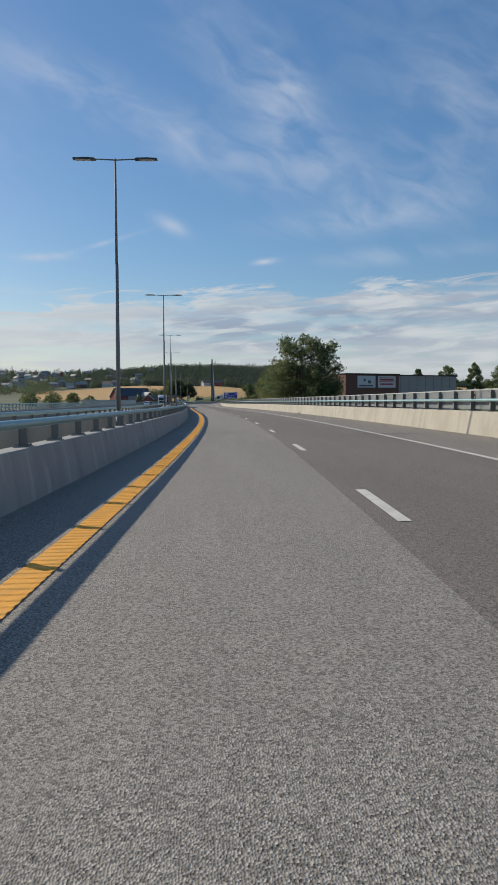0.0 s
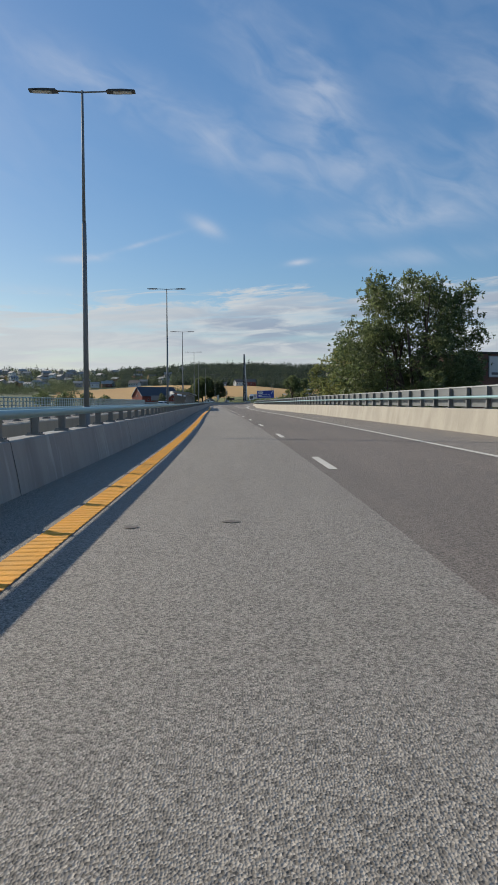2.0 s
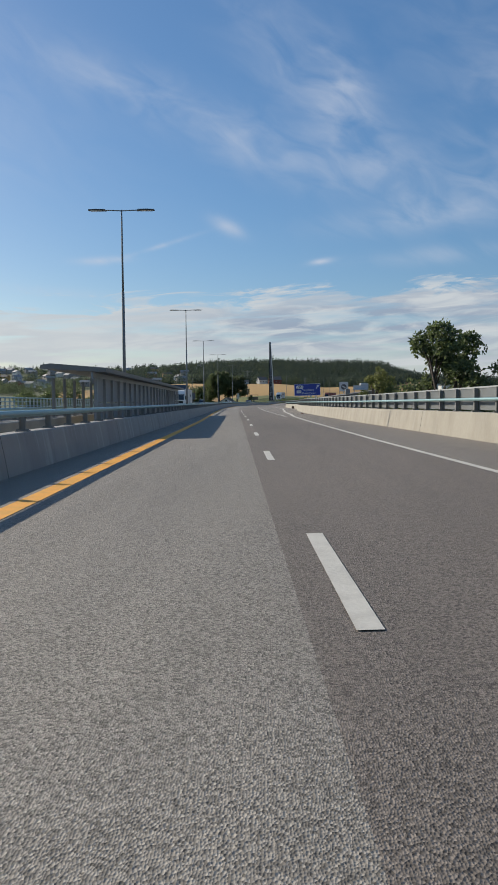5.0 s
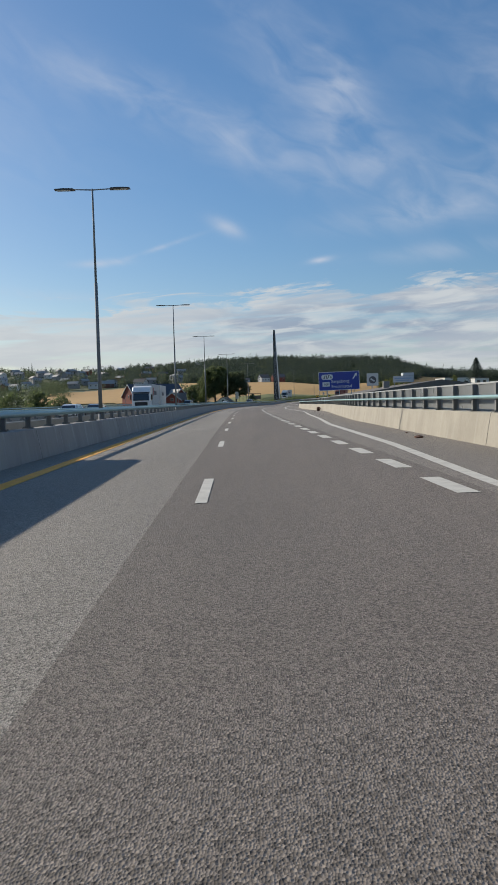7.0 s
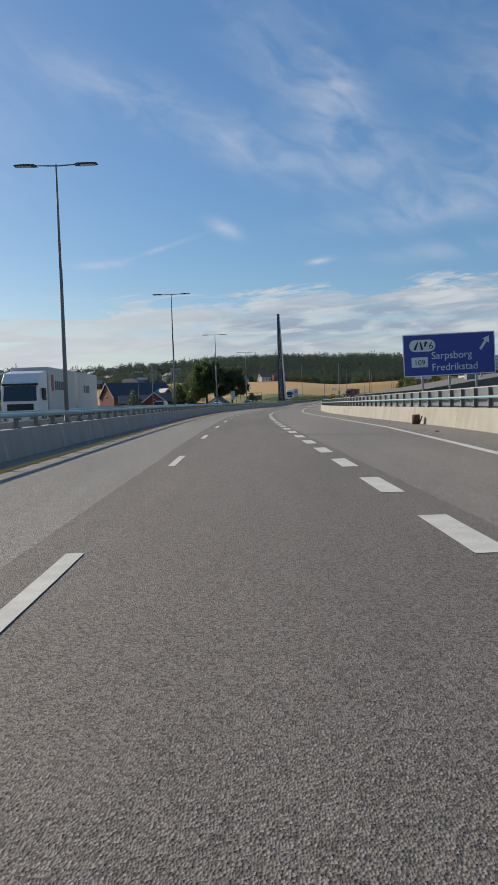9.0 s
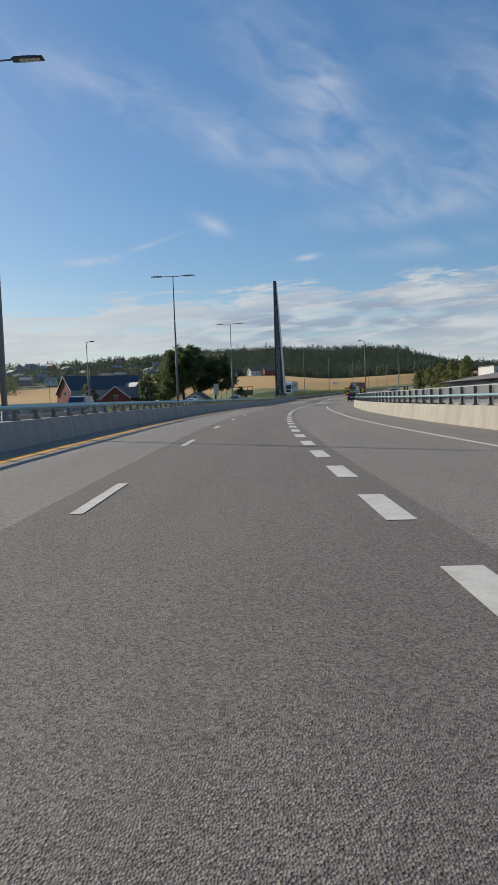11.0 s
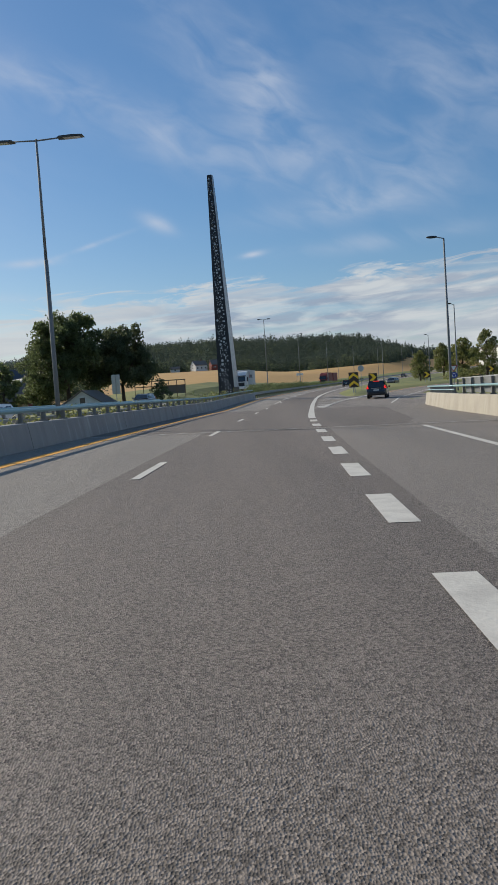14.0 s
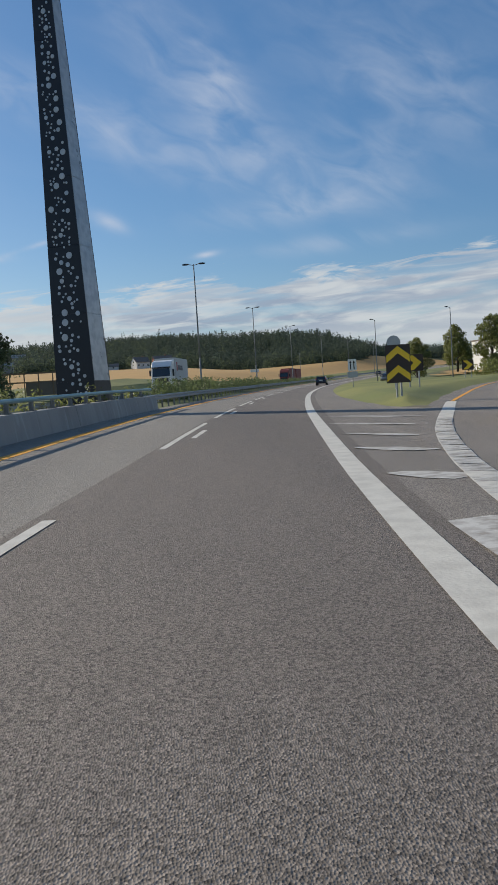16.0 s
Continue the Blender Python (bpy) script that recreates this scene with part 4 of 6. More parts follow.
def single_lamp(m, h=10.0):
    p = thing("street_lamp", m, "slim galvanised lamp post with one curved-over head", "street lamp", "ramp lamp posts")
    part("pole", cyl(B(), (0, 0, -1.0), (0, 0, h), 0.095, 0.05, 10), M["pole"], p, smooth=True)
    part("arm", cyl(B(), (0, 0, h - 0.02), (-0.5, 0, h + 0.1), 0.035, 0.03, 8), M["pole"], p, smooth=True)
    hb = B()
    bmesh.ops.create_uvsphere(hb, u_segments=12, v_segments=6, radius=1, matrix=Matrix.Translation((-0.75, 0, h + 0.1)) @ Matrix.Diagonal((0.36, 0.14, 0.08, 1)))
    part("lamp_head", hb, M["lampgrey"], p, "flattened oval luminaire", True)
    return p


def stand(x, y, turn=0.0, dz=0.0):
    z = float(road_fit(np.array([x]), np.array([y]), ground_z(np.array([x]), np.array([y])))[0])
    return pose(x, y, z + dz, 0, 0, turn)


single = single_lamp(stand(18.1, 426.6, 0, 0.3))
single.location.z = 0.0
for x, y in ((30.1, 461.1), (48.8, 533.5), (70, 560), (43, 549), (100, 545), (-36, 470), (-58, 520), (75, 640), (110, 690), (-30, 640), (60, 700)):
    copy_thing(single, stand(x, y, 30, 0.2))
verge = stand(-22.4, 403.2, 180)
single_lamp(verge, 9.6 - verge.translation.z)


# ---------------------------------------------------------------- the tower
def tower():
    """A tapering slab: dark perforated faces with pale discs, pale glazed flanks with panel joints."""
    t = thing("landmark_tower", pose(5.98, 470.6, -0.8, 0, 0, -24), "tall dark tapering tower with pale disc pattern", "tower")
    h, wb, wt, db, dt = 27.7, 2.12, 0.58, 1.7, 0.5
    half = lambda z: (wb / 2 + (wt - wb) / 2 * z / h, db / 2 + (dt - db) / 2 * z / h)
    core = B()
    lo, hi = half(0), half(h)
    vs = [core.verts.new((sx * (w[0] - 0.05), sy * (w[1] - 0.05), z)) for w, z in ((lo, 0), (hi, h)) for sx, sy in ((-1, -1), (1, -1), (1, 1), (-1, 1))]
    for f in ((0, 1, 5, 4), (1, 2, 6, 5), (2, 3, 7, 6), (3, 0, 4, 7), (4, 5, 6, 7), (3, 2, 1, 0)):
        core.faces.new([vs[i] for i in f])
    part("core", core, M["tower_dark"], t)
    n = 9
    zs = [h * (k / n) for k in range(n + 1)]
    for k in range(n):
        z0, z1 = zs[k] + 0.006, zs[k + 1] - 0.006
        for face in range(4):
            bm = B()
            row = []
            for z in (z0, z1):
                a, b = half(z)
                for inner in (0.0, 0.04):
                    if face == 0:
                        row.append([(-a, -b + inner, z), (a, -b + inner, z)])
                    elif face == 1:
                        row.append([(a - inner, -b + 0.06, z), (a - inner, b - 0.06, z)])
                    elif face == 2:
                        row.append([(a, b - inner, z), (-a, b - inner, z)])
                    else:
                        row.append([(-a + inner, b - 0.06, z), (-a + inner, -b + 0.06, z)])
            v = [bm.verts.new(Vector(c)) for pair in row for c in pair]
            o0, o1, i0, i1, p0, p1, q0, q1 = v
            for f in ((o0, o1, p1, p0), (i1, i0, q0, q1), (o0, i0, i1, o1), (p0, p1, q1, q0), (o0, p0, q0, i0), (o1, i1, q1, p1)):
                bm.faces.new(f)
            bmesh.ops.recalc_face_normals(bm, faces=bm.faces)
            part("panel", bm, M["tower_side"] if face in (1, 3) and k > 0 else M["tower_dark"], t, "pale patterned panel" if face in (1, 3) and k > 0 else "dark bronze panel")
    lean = Matrix.Identity(4)
    lean[0][2] = -0.023
    for ob in t.children:
        ob.data.transform(lean)
    # the discs share one thin bevelled plate
    plate = bpy.data.meshes.new("disc")
    bm = B()
    bmesh.ops.create_cone(bm, cap_ends=True, segments=14, radius1=1.0, radius2=0.96, depth=0.02)
    bm.to_mesh(plate)
    bm.free()
    plate.materials.append(M["dots"])
    rnd = random.Random(4)
    for face in (0, 2):
        set_down = []
        tries = 0
        while len(set_down) < (290 if face == 0 else 90) and tries < 30000:
            tries += 1
            z = rnd.uniform(0.3, h - 0.3)
            a, b = half(z)
            r = rnd.choice((0.055, 0.055, 0.06, 0.07, 0.085, 0.09, 0.13, 0.18)) * (0.55 + 0.45 * (1 - z / h))
            x = math.sin(z * 1.1 + face) * 0.12 * a + rnd.uniform(-0.62, 0.62) * a
            if abs(x) + r > a * 0.86 or any(abs(z - q[1]) < 0.5 and math.hypot(x - q[0], z - q[1]) < (r + q[2]) * 1.2 for q in set_down):
                continue
            set_down.append((x, z, r))
            sy = -1 if face == 0 else 1
            ob = new("disc", plate)
            ob.parent = t
            ob.matrix_local = Matrix.Translation((x - 0.023 * z, sy * (b + 0.006), z)) @ Matrix.Rotation(math.pi / 2 * -sy, 4, 'X') @ Matrix.Diagonal((r, r, 1, 1))
    part("plinth", box(B(), -1.1, -1.0, -0.3, 1.1, 1.0, 0.05, 0.03), M["concrete"], t, "low concrete plinth")


tower()


# ---------------------------------------------------------------- trees
def leaf_cloud(centres, radii, n, size, rnd, flat=0.55):
    """Many small leaf quads over the shells of clumps; returns verts and faces."""
    centres, radii = np.array(centres, float), np.array(radii, float)
    vol = radii.prod(1) ** (2 / 3)
    pick = rnd.choice(len(centres), n, p=vol / vol.sum())
    d = rnd.normal(size=(n, 3))
    d /= np.linalg.norm(d, axis=1)[:, None]
    r = rnd.uniform(0.45, 1.08, n) ** 0.7
    p = centres[pick] + d * radii[pick] * r[:, None]
    nrm = d + rnd.normal(size=(n, 3)) * flat
    nrm /= np.linalg.norm(nrm, axis=1)[:, None]
    u = np.cross(nrm, rnd.normal(size=(n, 3)))
    u /= np.linalg.norm(u, axis=1)[:, None]
    v = np.cross(nrm, u)
    s = size * rnd.uniform(0.55, 1.3, n)[:, None]
    a, b, c, e = p - u * s, p - v * s * 0.45 + nrm * s * 0.12, p + u * s, p + v * s * 0.45 + nrm * s * 0.12
    verts = np.stack([a, b, c, e], 1).reshape(-1, 3)
    idx = np.arange(n)[:, None] * 4 + np.arange(4)
    return verts.tolist(), idx.tolist()


def tree(x, y, base, top, width, seed, leaf, label, leaves=5000, size=0.3, low=0.25, group="", clumps=26, turn=0, name="tree"):
    rnd = np.random.RandomState(seed)
    h = top - base
    t = thing(name, pose(x, y, base, 0, 0, turn), label, "tree", group)
    bm = B()
    r0 = 0.022 * h + 0.06
    bend = [Vector((rnd.normal() * 0.02 * h * k, rnd.normal() * 0.02 * h * k, h * 0.8 * k / 4)) for k in range(5)]
    for k in range(4):
        cyl(bm, bend[k] - Vector((0, 0, 0.4 if k == 0 else 0.05)), bend[k + 1], r0 * (1 - k * 0.22), r0 * (0.78 - k * 0.22) + 0.01, 9)
    part("trunk", bm, M["bark"], t, smooth=True)
    cs, rs = [], []
    limbs = B()
    for k in range(clumps):
        f = (k + 0.5) / clumps
        z = h * (low + (0.97 - low) * f)
        prof = math.sin(math.pi * min(max((f * 0.86 + 0.14), 0), 1)) ** 0.6
        ang = k * 2.4 + rnd.uniform(-0.5, 0.5)
        rad = width / 2 * prof * rnd.uniform(0.35, 0.86)
        c = Vector((math.cos(ang) * rad, math.sin(ang) * rad, z))
        q = width * rnd.uniform(0.10, 0.19) * (0.6 + 0.4 * prof)
        cs.append(c)
        rs.append((q, q, q * rnd.uniform(0.6, 0.95)))
        if k % 2 == 0:
            root = bend[min(int(f * 4), 3)].lerp(bend[min(int(f * 4) + 1, 4)], 0.3)
            cyl(limbs, root, c, r0 * 0.28, r0 * 0.08, 6)
    part("branchwork", limbs, M["bark"], t, smooth=True)
    v, f = leaf_cloud(cs, rs, leaves, size, rnd)
    raw("crown", v, f, leaf, t)
    return t


def sprays(centres, radii, n, length, breadth, k, rnd):
    """Leaf sprays on the outer shells of clumps: k pointed leaves fanned about each twig's tip."""
    centres, radii = np.array(centres, float), np.array(radii, float)
    vol = radii.prod(1) ** (2 / 3)
    pick = rnd.choice(len(centres), n, p=vol / vol.sum())
    d = rnd.normal(size=(n, 3)) + np.array((0, 0, 0.25))
    d /= np.linalg.norm(d, axis=1)[:, None]
    p = centres[pick] + d * radii[pick] * (rnd.uniform(0.15, 1.0, n) ** 0.55 * rnd.choice((1.0, 1.0, 1.0, 1.35), n))[:, None]
    p, d = np.repeat(p, k, 0), np.repeat(d, k, 0)
    m = n * k
    w = d * 0.55 + rnd.normal(size=(m, 3)) * 0.75 - np.array((0, 0, 0.22))
    w /= np.linalg.norm(w, axis=1)[:, None]
    v = np.cross(w, rnd.normal(size=(m, 3)))
    v /= np.linalg.norm(v, axis=1)[:, None]
    ln = length * rnd.uniform(0.6, 1.25, m)[:, None]
    q = p + w * ln * 0.5
    b = v * breadth * rnd.uniform(0.7, 1.2, m)[:, None]
    verts = np.stack([p + w * ln * 0.05, q - b, p + w * ln, q + b], 1).reshape(-1, 3)
    return verts.tolist(), (np.arange(m)[:, None] * 4 + np.arange(4)).tolist()


def spread_tree(x, y, base, top, low, rx, ry, seed, leaf, label, clumps, n, length, breadth, k=6, size=(0.10, 0.17), ragged=0.22, group=""):
    """A broad-crowned tree: forked limbs to clumps that fill an uneven dome from low to top."""
    rnd = np.random.RandomState(seed)
    t = thing("tree", pose(x, y, base), label, "tree", group)
    h, zl = top - base, low - base
    mid = zl + (h - zl) * 0.42
    r0 = 0.016 * h + 0.08
    fork = Vector((rnd.normal() * 0.3, rnd.normal() * 0.3, max(zl, h * 0.3)))
    bm = cyl(B(), (0, 0, -0.4), (fork.x * 0.5, fork.y * 0.5, fork.z * 0.5), r0 * 1.25, r0, 10)
    cyl(bm, (fork.x * 0.5, fork.y * 0.5, fork.z * 0.5 - 0.05), fork, r0, r0 * 0.8, 10)
    part("trunk", bm, M["bark"], t, smooth=True)
    limbs = B()
    mains = []
    for j in range(7):
        a = j * 0.9 + rnd.uniform(-0.3, 0.3)
        e = Vector((math.cos(a) * rx * rnd.uniform(0.2, 0.5), math.sin(a) * ry * rnd.uniform(0.2, 0.5), mid + (h - mid) * rnd.uniform(0.0, 0.55)))
        cyl(limbs, fork, e, r0 * 0.5, r0 * 0.2, 7)
        mains.append((fork, e))
    cs, rs = [], []
    for j in range(clumps):
        d = Vector(rnd.normal(size=3)).normalized()
        if d.z < -0.75:
            d.z *= -1
        u = rnd.uniform(0.08, 1.0) ** 0.36
        wob = 1 + ragged * noise.noise(d * 2.3 + Vector((seed * 1.7, 0, 0)))
        q = (rx + ry) * rnd.uniform(*size) * 0.5 * (1.15 - 0.3 * u)
        ex, ey, ez = rx - q * 0.8, ry - q * 0.8, (h - mid - q * 0.7) if d.z > 0 else (mid - zl - q * 0.5)
        c = Vector((d.x * ex * u * wob, d.y * ey * u * wob, mid + d.z * ez * u * wob))
        cs.append(c), rs.append((q, q, q * rnd.uniform(0.6, 0.9)))
        if j % 2 == 0:
            f, e = min(mains, key=lambda s: (s[1] - c).length)
            cyl(limbs, f.lerp(e, rnd.uniform(0.55, 1.0)), c, r0 * 0.17, r0 * 0.05, 5)
    part("branchwork", limbs, M["bark"], t, smooth=True)
    v, f = sprays(cs, rs, n, length, breadth, k, rnd)
    raw("crown", v, f, leaf, t)
    return t


spread_tree(15.6, 115, -6.5, 12.0, -2.0, 6.9, 6.4, 11, M["leaf"], "large green ash tree with an airy crown beside the bridge", 170, 10500, 0.30, 0.05, 6, (0.12, 0.20), 0.25)
spread_tree(13.4, 128.5, -6.5, 7.0, -4.0, 4.6, 5.2, 12, M["leaf_light"], "yellow-green bushy tree beside the bridge", 90, 7000, 0.20, 0.06, 5, (0.15, 0.24), 0.2)
spread_tree(14.2, 141, -6.5, 8.4, -4.0, 5.1, 5.0, 13, M["leaf_light"], "straggling yellow-green tree beside the bridge", 120, 8500, 0.21, 0.06, 5, (0.12, 0.20), 0.35)
spread_tree(20.5, 121, -6.5, 4.6, -4.0, 4.0, 4.0, 14, M["leaf"], "dense green tree behind the ash tree", 60, 3500, 0.24, 0.06, 5, (0.15, 0.24))
spread_tree(11.7, 178, -6.5, 6.4, -4.0, 3.4, 3.4, 19, M["leaf"], "rounded green tree beside the bridge", 70, 4600, 0.24, 0.065, 5, (0.16, 0.26), 0.1)
tree(13.4, 214, -6.5, 4.9, 5.2, 16, M["leaf_light"], "green tree reaching over the bridge parapet", 8000, 0.14, 0.2)


def spruce(x, y, base, top, width, seed, label, group=""):
    """A conical spruce: drooping whorls of flat needle sprays round a straight trunk."""
    rnd = np.random.RandomState(seed)
    h = top - base
    t = thing("spruce", pose(x, y, base), label, "tree", group)
    part("trunk", cyl(B(), (0, 0, -0.4), (0, 0, h * 0.97), 0.02 * h, 0.02, 8), M["bark"], t, smooth=True)
    n = 5200
    lev = rnd.uniform(0.03, 1.0, n) ** 0.85
    a = rnd.uniform(0, 2 * math.pi, n)
    reach = (width / 2) * (1.02 - lev) ** 0.85 * (0.82 + 0.18 * np.cos(a * 5 + lev * 90))
    r = reach * rnd.uniform(0.1, 1.0, n) ** 0.6
    p = np.stack([np.cos(a) * r, np.sin(a) * r, h * lev - r * 0.28 + rnd.normal(size=n) * 0.05 + 0.02 * h], 1)
    out = np.stack([np.cos(a), np.sin(a), -0.3 + 0 * a], 1) + rnd.normal(size=(n, 3)) * 0.25
    side = np.stack([-np.sin(a), np.cos(a), 0 * a], 1) + rnd.normal(size=(n, 3)) * 0.25
    s = rnd.uniform(0.12, 0.24, n)[:, None] * max(1.0, h / 9)
    v = np.stack([p - out * s, p - side * s * 0.4, p + out * s, p + side * s * 0.4], 1).reshape(-1, 3)
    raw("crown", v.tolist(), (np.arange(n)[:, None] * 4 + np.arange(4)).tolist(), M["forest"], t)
    return t


spruce(18.4, 186, -6.5, 4.5, 4.2, 51, "dark green spruce beyond the bridge parapet", "spruces beyond the parapet")
spruce(21.0, 188.5, -6.5, 5.1, 4.4, 52, "dark green spruce beyond the bridge parapet", "spruces beyond the parapet")
spruce(102, 560, float(ground_z(102, 560)) - 0.3, 18.8, 21.0, 53, "tall broad dark spruce beyond the industrial hall")
for i, (x, y, top, w) in enumerate(((58, 205, 10.0, 7), (66.5, 206, 10.8, 9.5), (73.5, 205, 11.8, 6.5), (81, 206, 10.6, 9.5), (97, 215, 9.5, 14))):
    tree(x, y, -6.5, top, w, 20 + i, M["leaf"], "broad green tree behind the warehouse", 4200, 0.34, 0.2, "trees behind the warehouse")
spread_tree(-18.6, 506, -0.6, 17.0, 0.8, 7.6, 7.2, 31, M["leaf"], "large green oak beside the white house", 150, 11500, 0.36, 0.12, 5, (0.14, 0.22), 0.15)
spread_tree(-10.2, 509, -0.6, 14.6, 2.0, 6.4, 6.4, 32, M["leaf_dark"], "dark spreading tree beside the white house", 120, 9000, 0.36, 0.12, 5, (0.14, 0.22), 0.2)
tree(-27.5, 500, -0.6, 8.5, 6.5, 33, M["leaf"], "green garden tree beside the large oak", 4500, 0.25, 0.1)
tree(-41, 490, -0.6, 6.5, 5.0, 34, M["leaf_dark"], "small dark tree beside the garage", 2500, 0.25, 0.1)
tree(-24, 512, -0.6, 12.0, 9.0, 35, M["leaf"], "green tree behind the large oak", 5000, 0.3, 0.15)
tree(-3.5, 497, -0.5, 4.6, 3.8, 36, M["leaf"], "light green shrub beside the pale fence", 2200, 0.16, 0.08, name="shrub")
row = ((60.5, 581, 9.7, 6.4), (59.4, 558, 10.2, 6.0), (59.2, 544, 10.6, 6.0), (59.6, 531, 11.2, 6.2), (60.5, 519, 11.4, 6.2), (88, 545, 11.0, 6.0))
for i, (x, y, top, w) in enumerate(row):
    z = float(ground_z(x, y)) - 0.2
    tree(x, y, z, top, w, 40 + i, M["leaf_light"], "young roadside tree with an upright leafy crown", 6500, 0.19, 0.14, "row of trees beside the ramp", clumps=34)
for i, (x, y, h, w) in enumerate(((-62, 430, 7, 9), (-75, 450, 8, 10), (-90, 470, 8, 12), (-110, 500, 9, 13), (-120, 540, 8, 12), (-75, 395, 7, 9))):
    z = float(ground_z(x, y)) - 0.3
    tree(x, y, z, z + h, w, 60 + i, M["leaf"], "bushy green tree at the edge of the field", 2200, 0.4, 0.1, "field edge trees")


def bushes(name, pts, w, h, n, size, leaf, label, seed):
    rnd = np.random.RandomState(seed)
    cs = [(p.x + rnd.normal() * 0.2, p.y + rnd.normal() * 0.3, p.z + h * 0.42 * rnd.uniform(0.6, 1.1)) for p in pts]
    rs = [(w * rnd.uniform(0.7, 1.2), w * rnd.uniform(0.8, 1.3), h * 0.5 * rnd.uniform(0.6, 1.15)) for p in pts]
    v, f = leaf_cloud(cs, rs, n, size, rnd)
    return tagged(raw(name, v, f, leaf), label, "bushes", kind="stuff")


bushes("median_hedge", [at(s, -6.6, 0) for s in np.arange(486, 560, 0.7)], 0.85, 2.1, 16000, 0.12, M["leaf"], "uneven green hedge in the median behind the guardrail", 71)
bushes("median_hedge_1", [at(s, -6.6, 0) for s in np.arange(560, 660, 0.9)], 0.8, 1.6, 9000, 0.14, M["leaf"], "lower green hedge further along the median", 75)
bushes("roadside_scrub", [Vector((54 + 0.9 * k + 2 * math.sin(k * 2.1), 534 + 1.1 * k, float(ground_z(54 + 0.9 * k, 534 + 1.1 * k)))) for k in range(26)], 1.6, 1.9, 6000, 0.2, M["leaf_light"], "dry yellow-green scrub on the bank beside the ramp", 72)
bushes("median_weeds", [at(s, -5.9, 0.1) for s in np.arange(430, 476, 1.7)], 0.3, 1.5, 2200, 0.09, M["leaf_light"], "tall weeds growing behind the parapet", 73)
bushes("median_grass", [at(s, -6.6 + 0.5 * math.sin(s), -0.1) for s in np.arange(340, 432, 0.8)], 0.7, 1.3, 9000, 0.09, M["leaf_light"], "tall grass and weeds between the two parapets", 76)
bushes("verge_scrub", [at(s, -22 - 2 * math.sin(s * 0.7), -0.3) for s in np.arange(520, 680, 3)], 1.6, 1.6, 5000, 0.2, M["leaf"], "green scrub along the far verge", 74)


# ---------------------------------------------------------------- far forest
rndh = random.Random(21)
HOUSES = []
while len(HOUSES) < 150:
    x, y = rndh.uniform(-640, -60), rndh.uniform(840, 1090)
    if y < float(np.interp(x, (-760, -240, -120, 0), (815, 835, 885, 925))) or (x > -190 and rndh.random() < 0.65):
        continue
    if all(math.hypot(x - a, (y - b) * 0.5) > 13 for a, b in HOUSES):
        HOUSES.append((x, y))


def forest(name, spots, material, label, kind_round, seed, n=72):
    """Many small far trees in one mesh of leaf sprays: pointed crowns in tiers, or rounded ones."""
    rnd = np.random.RandomState(seed)
    sp = np.array(spots)
    k = len(sp)
    x, y, z, h = (np.repeat(sp[:, c], n) for c in range(4))
    w = np.repeat(sp[:, 3] * (rnd.uniform(0.34, 0.52, k) if kind_round else rnd.uniform(0.19, 0.29, k)), n)
    f = rnd.uniform(0.04, 1.0, k * n)
    a = rnd.uniform(0, 2 * math.pi, k * n)
    prof = np.sin(np.pi * np.clip(f * 0.84 + 0.12, 0, 1)) ** 0.7 if kind_round else (1.04 - f) ** 0.8 * (0.85 + 0.15 * np.cos(f * 34))
    r = w * prof * rnd.uniform(0.55, 1.1, k * n)
    p = np.stack([x + np.cos(a) * r, y + np.sin(a) * r, z + h * f], 1)
    out = np.stack([np.cos(a), np.sin(a), 0.7 + 0 * a], 1) + rnd.normal(size=(k * n, 3)) * 0.30
    out /= np.linalg.norm(out, axis=1)[:, None]
    u = np.cross(out, rnd.normal(size=(k * n, 3)))
    u /= np.linalg.norm(u, axis=1)[:, None]
    v = np.cross(out, u)
    s = (h * (0.062 if kind_round else 0.050) * rnd.uniform(0.6, 1.35, k * n))[:, None] * (1.15 - 0.5 * f)[:, None]
    verts = np.stack([p - u * s, p - v * s * 0.6, p + u * s, p + v * s * 0.6], 1).reshape(-1, 3)
    faces = (np.arange(k * n)[:, None] * 4 + np.arange(4)).tolist()
    return tagged(raw(name, verts.tolist(), faces, material), label, "forest", kind="stuff")


def spots(n, seed, test, lo, hi):
    rnd = random.Random(seed)
    out = []
    while len(out) < n:
        x, y = rnd.uniform(-760, 560), rnd.uniform(640, 1230)
        if test(x, y, rnd):
            out.append((x, y, float(ground_z(x, y)) - 0.5, rnd.uniform(lo, hi) * (1.25 if rnd.random() < 0.06 else 1.0)))
    return out


CLEARINGS = HOUSES + [(-140, 893), (-108, 880)]


def wooded(x, y, rnd):
    edge = float(np.interp(x, (-760, -240, -120, 0, 140, 185, 560), (790, 812, 862, 905, 908, 1016, 1020))) + 5 * math.sin(x / 23)
    if y < edge or y > 1150:
        return False
    if any(abs(x - a - (y - b) * a / b) < 9 and -34 < y - b < 7 for a, b in CLEARINGS):
        return False
    return rnd.random() < (0.8 if x < -150 else 1.0)


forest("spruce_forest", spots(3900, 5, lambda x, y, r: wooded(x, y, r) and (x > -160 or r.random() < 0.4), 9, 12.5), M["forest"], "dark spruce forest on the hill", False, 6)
forest("broadleaf_forest", spots(5000, 7, lambda x, y, r: wooded(x, y, r) and (x < 20 or r.random() < 0.45), 6, 10), M["broad"], "mixed green broadleaf trees on the hill", True, 8)


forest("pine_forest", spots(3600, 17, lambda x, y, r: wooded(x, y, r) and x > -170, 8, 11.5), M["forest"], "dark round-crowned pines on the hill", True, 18)


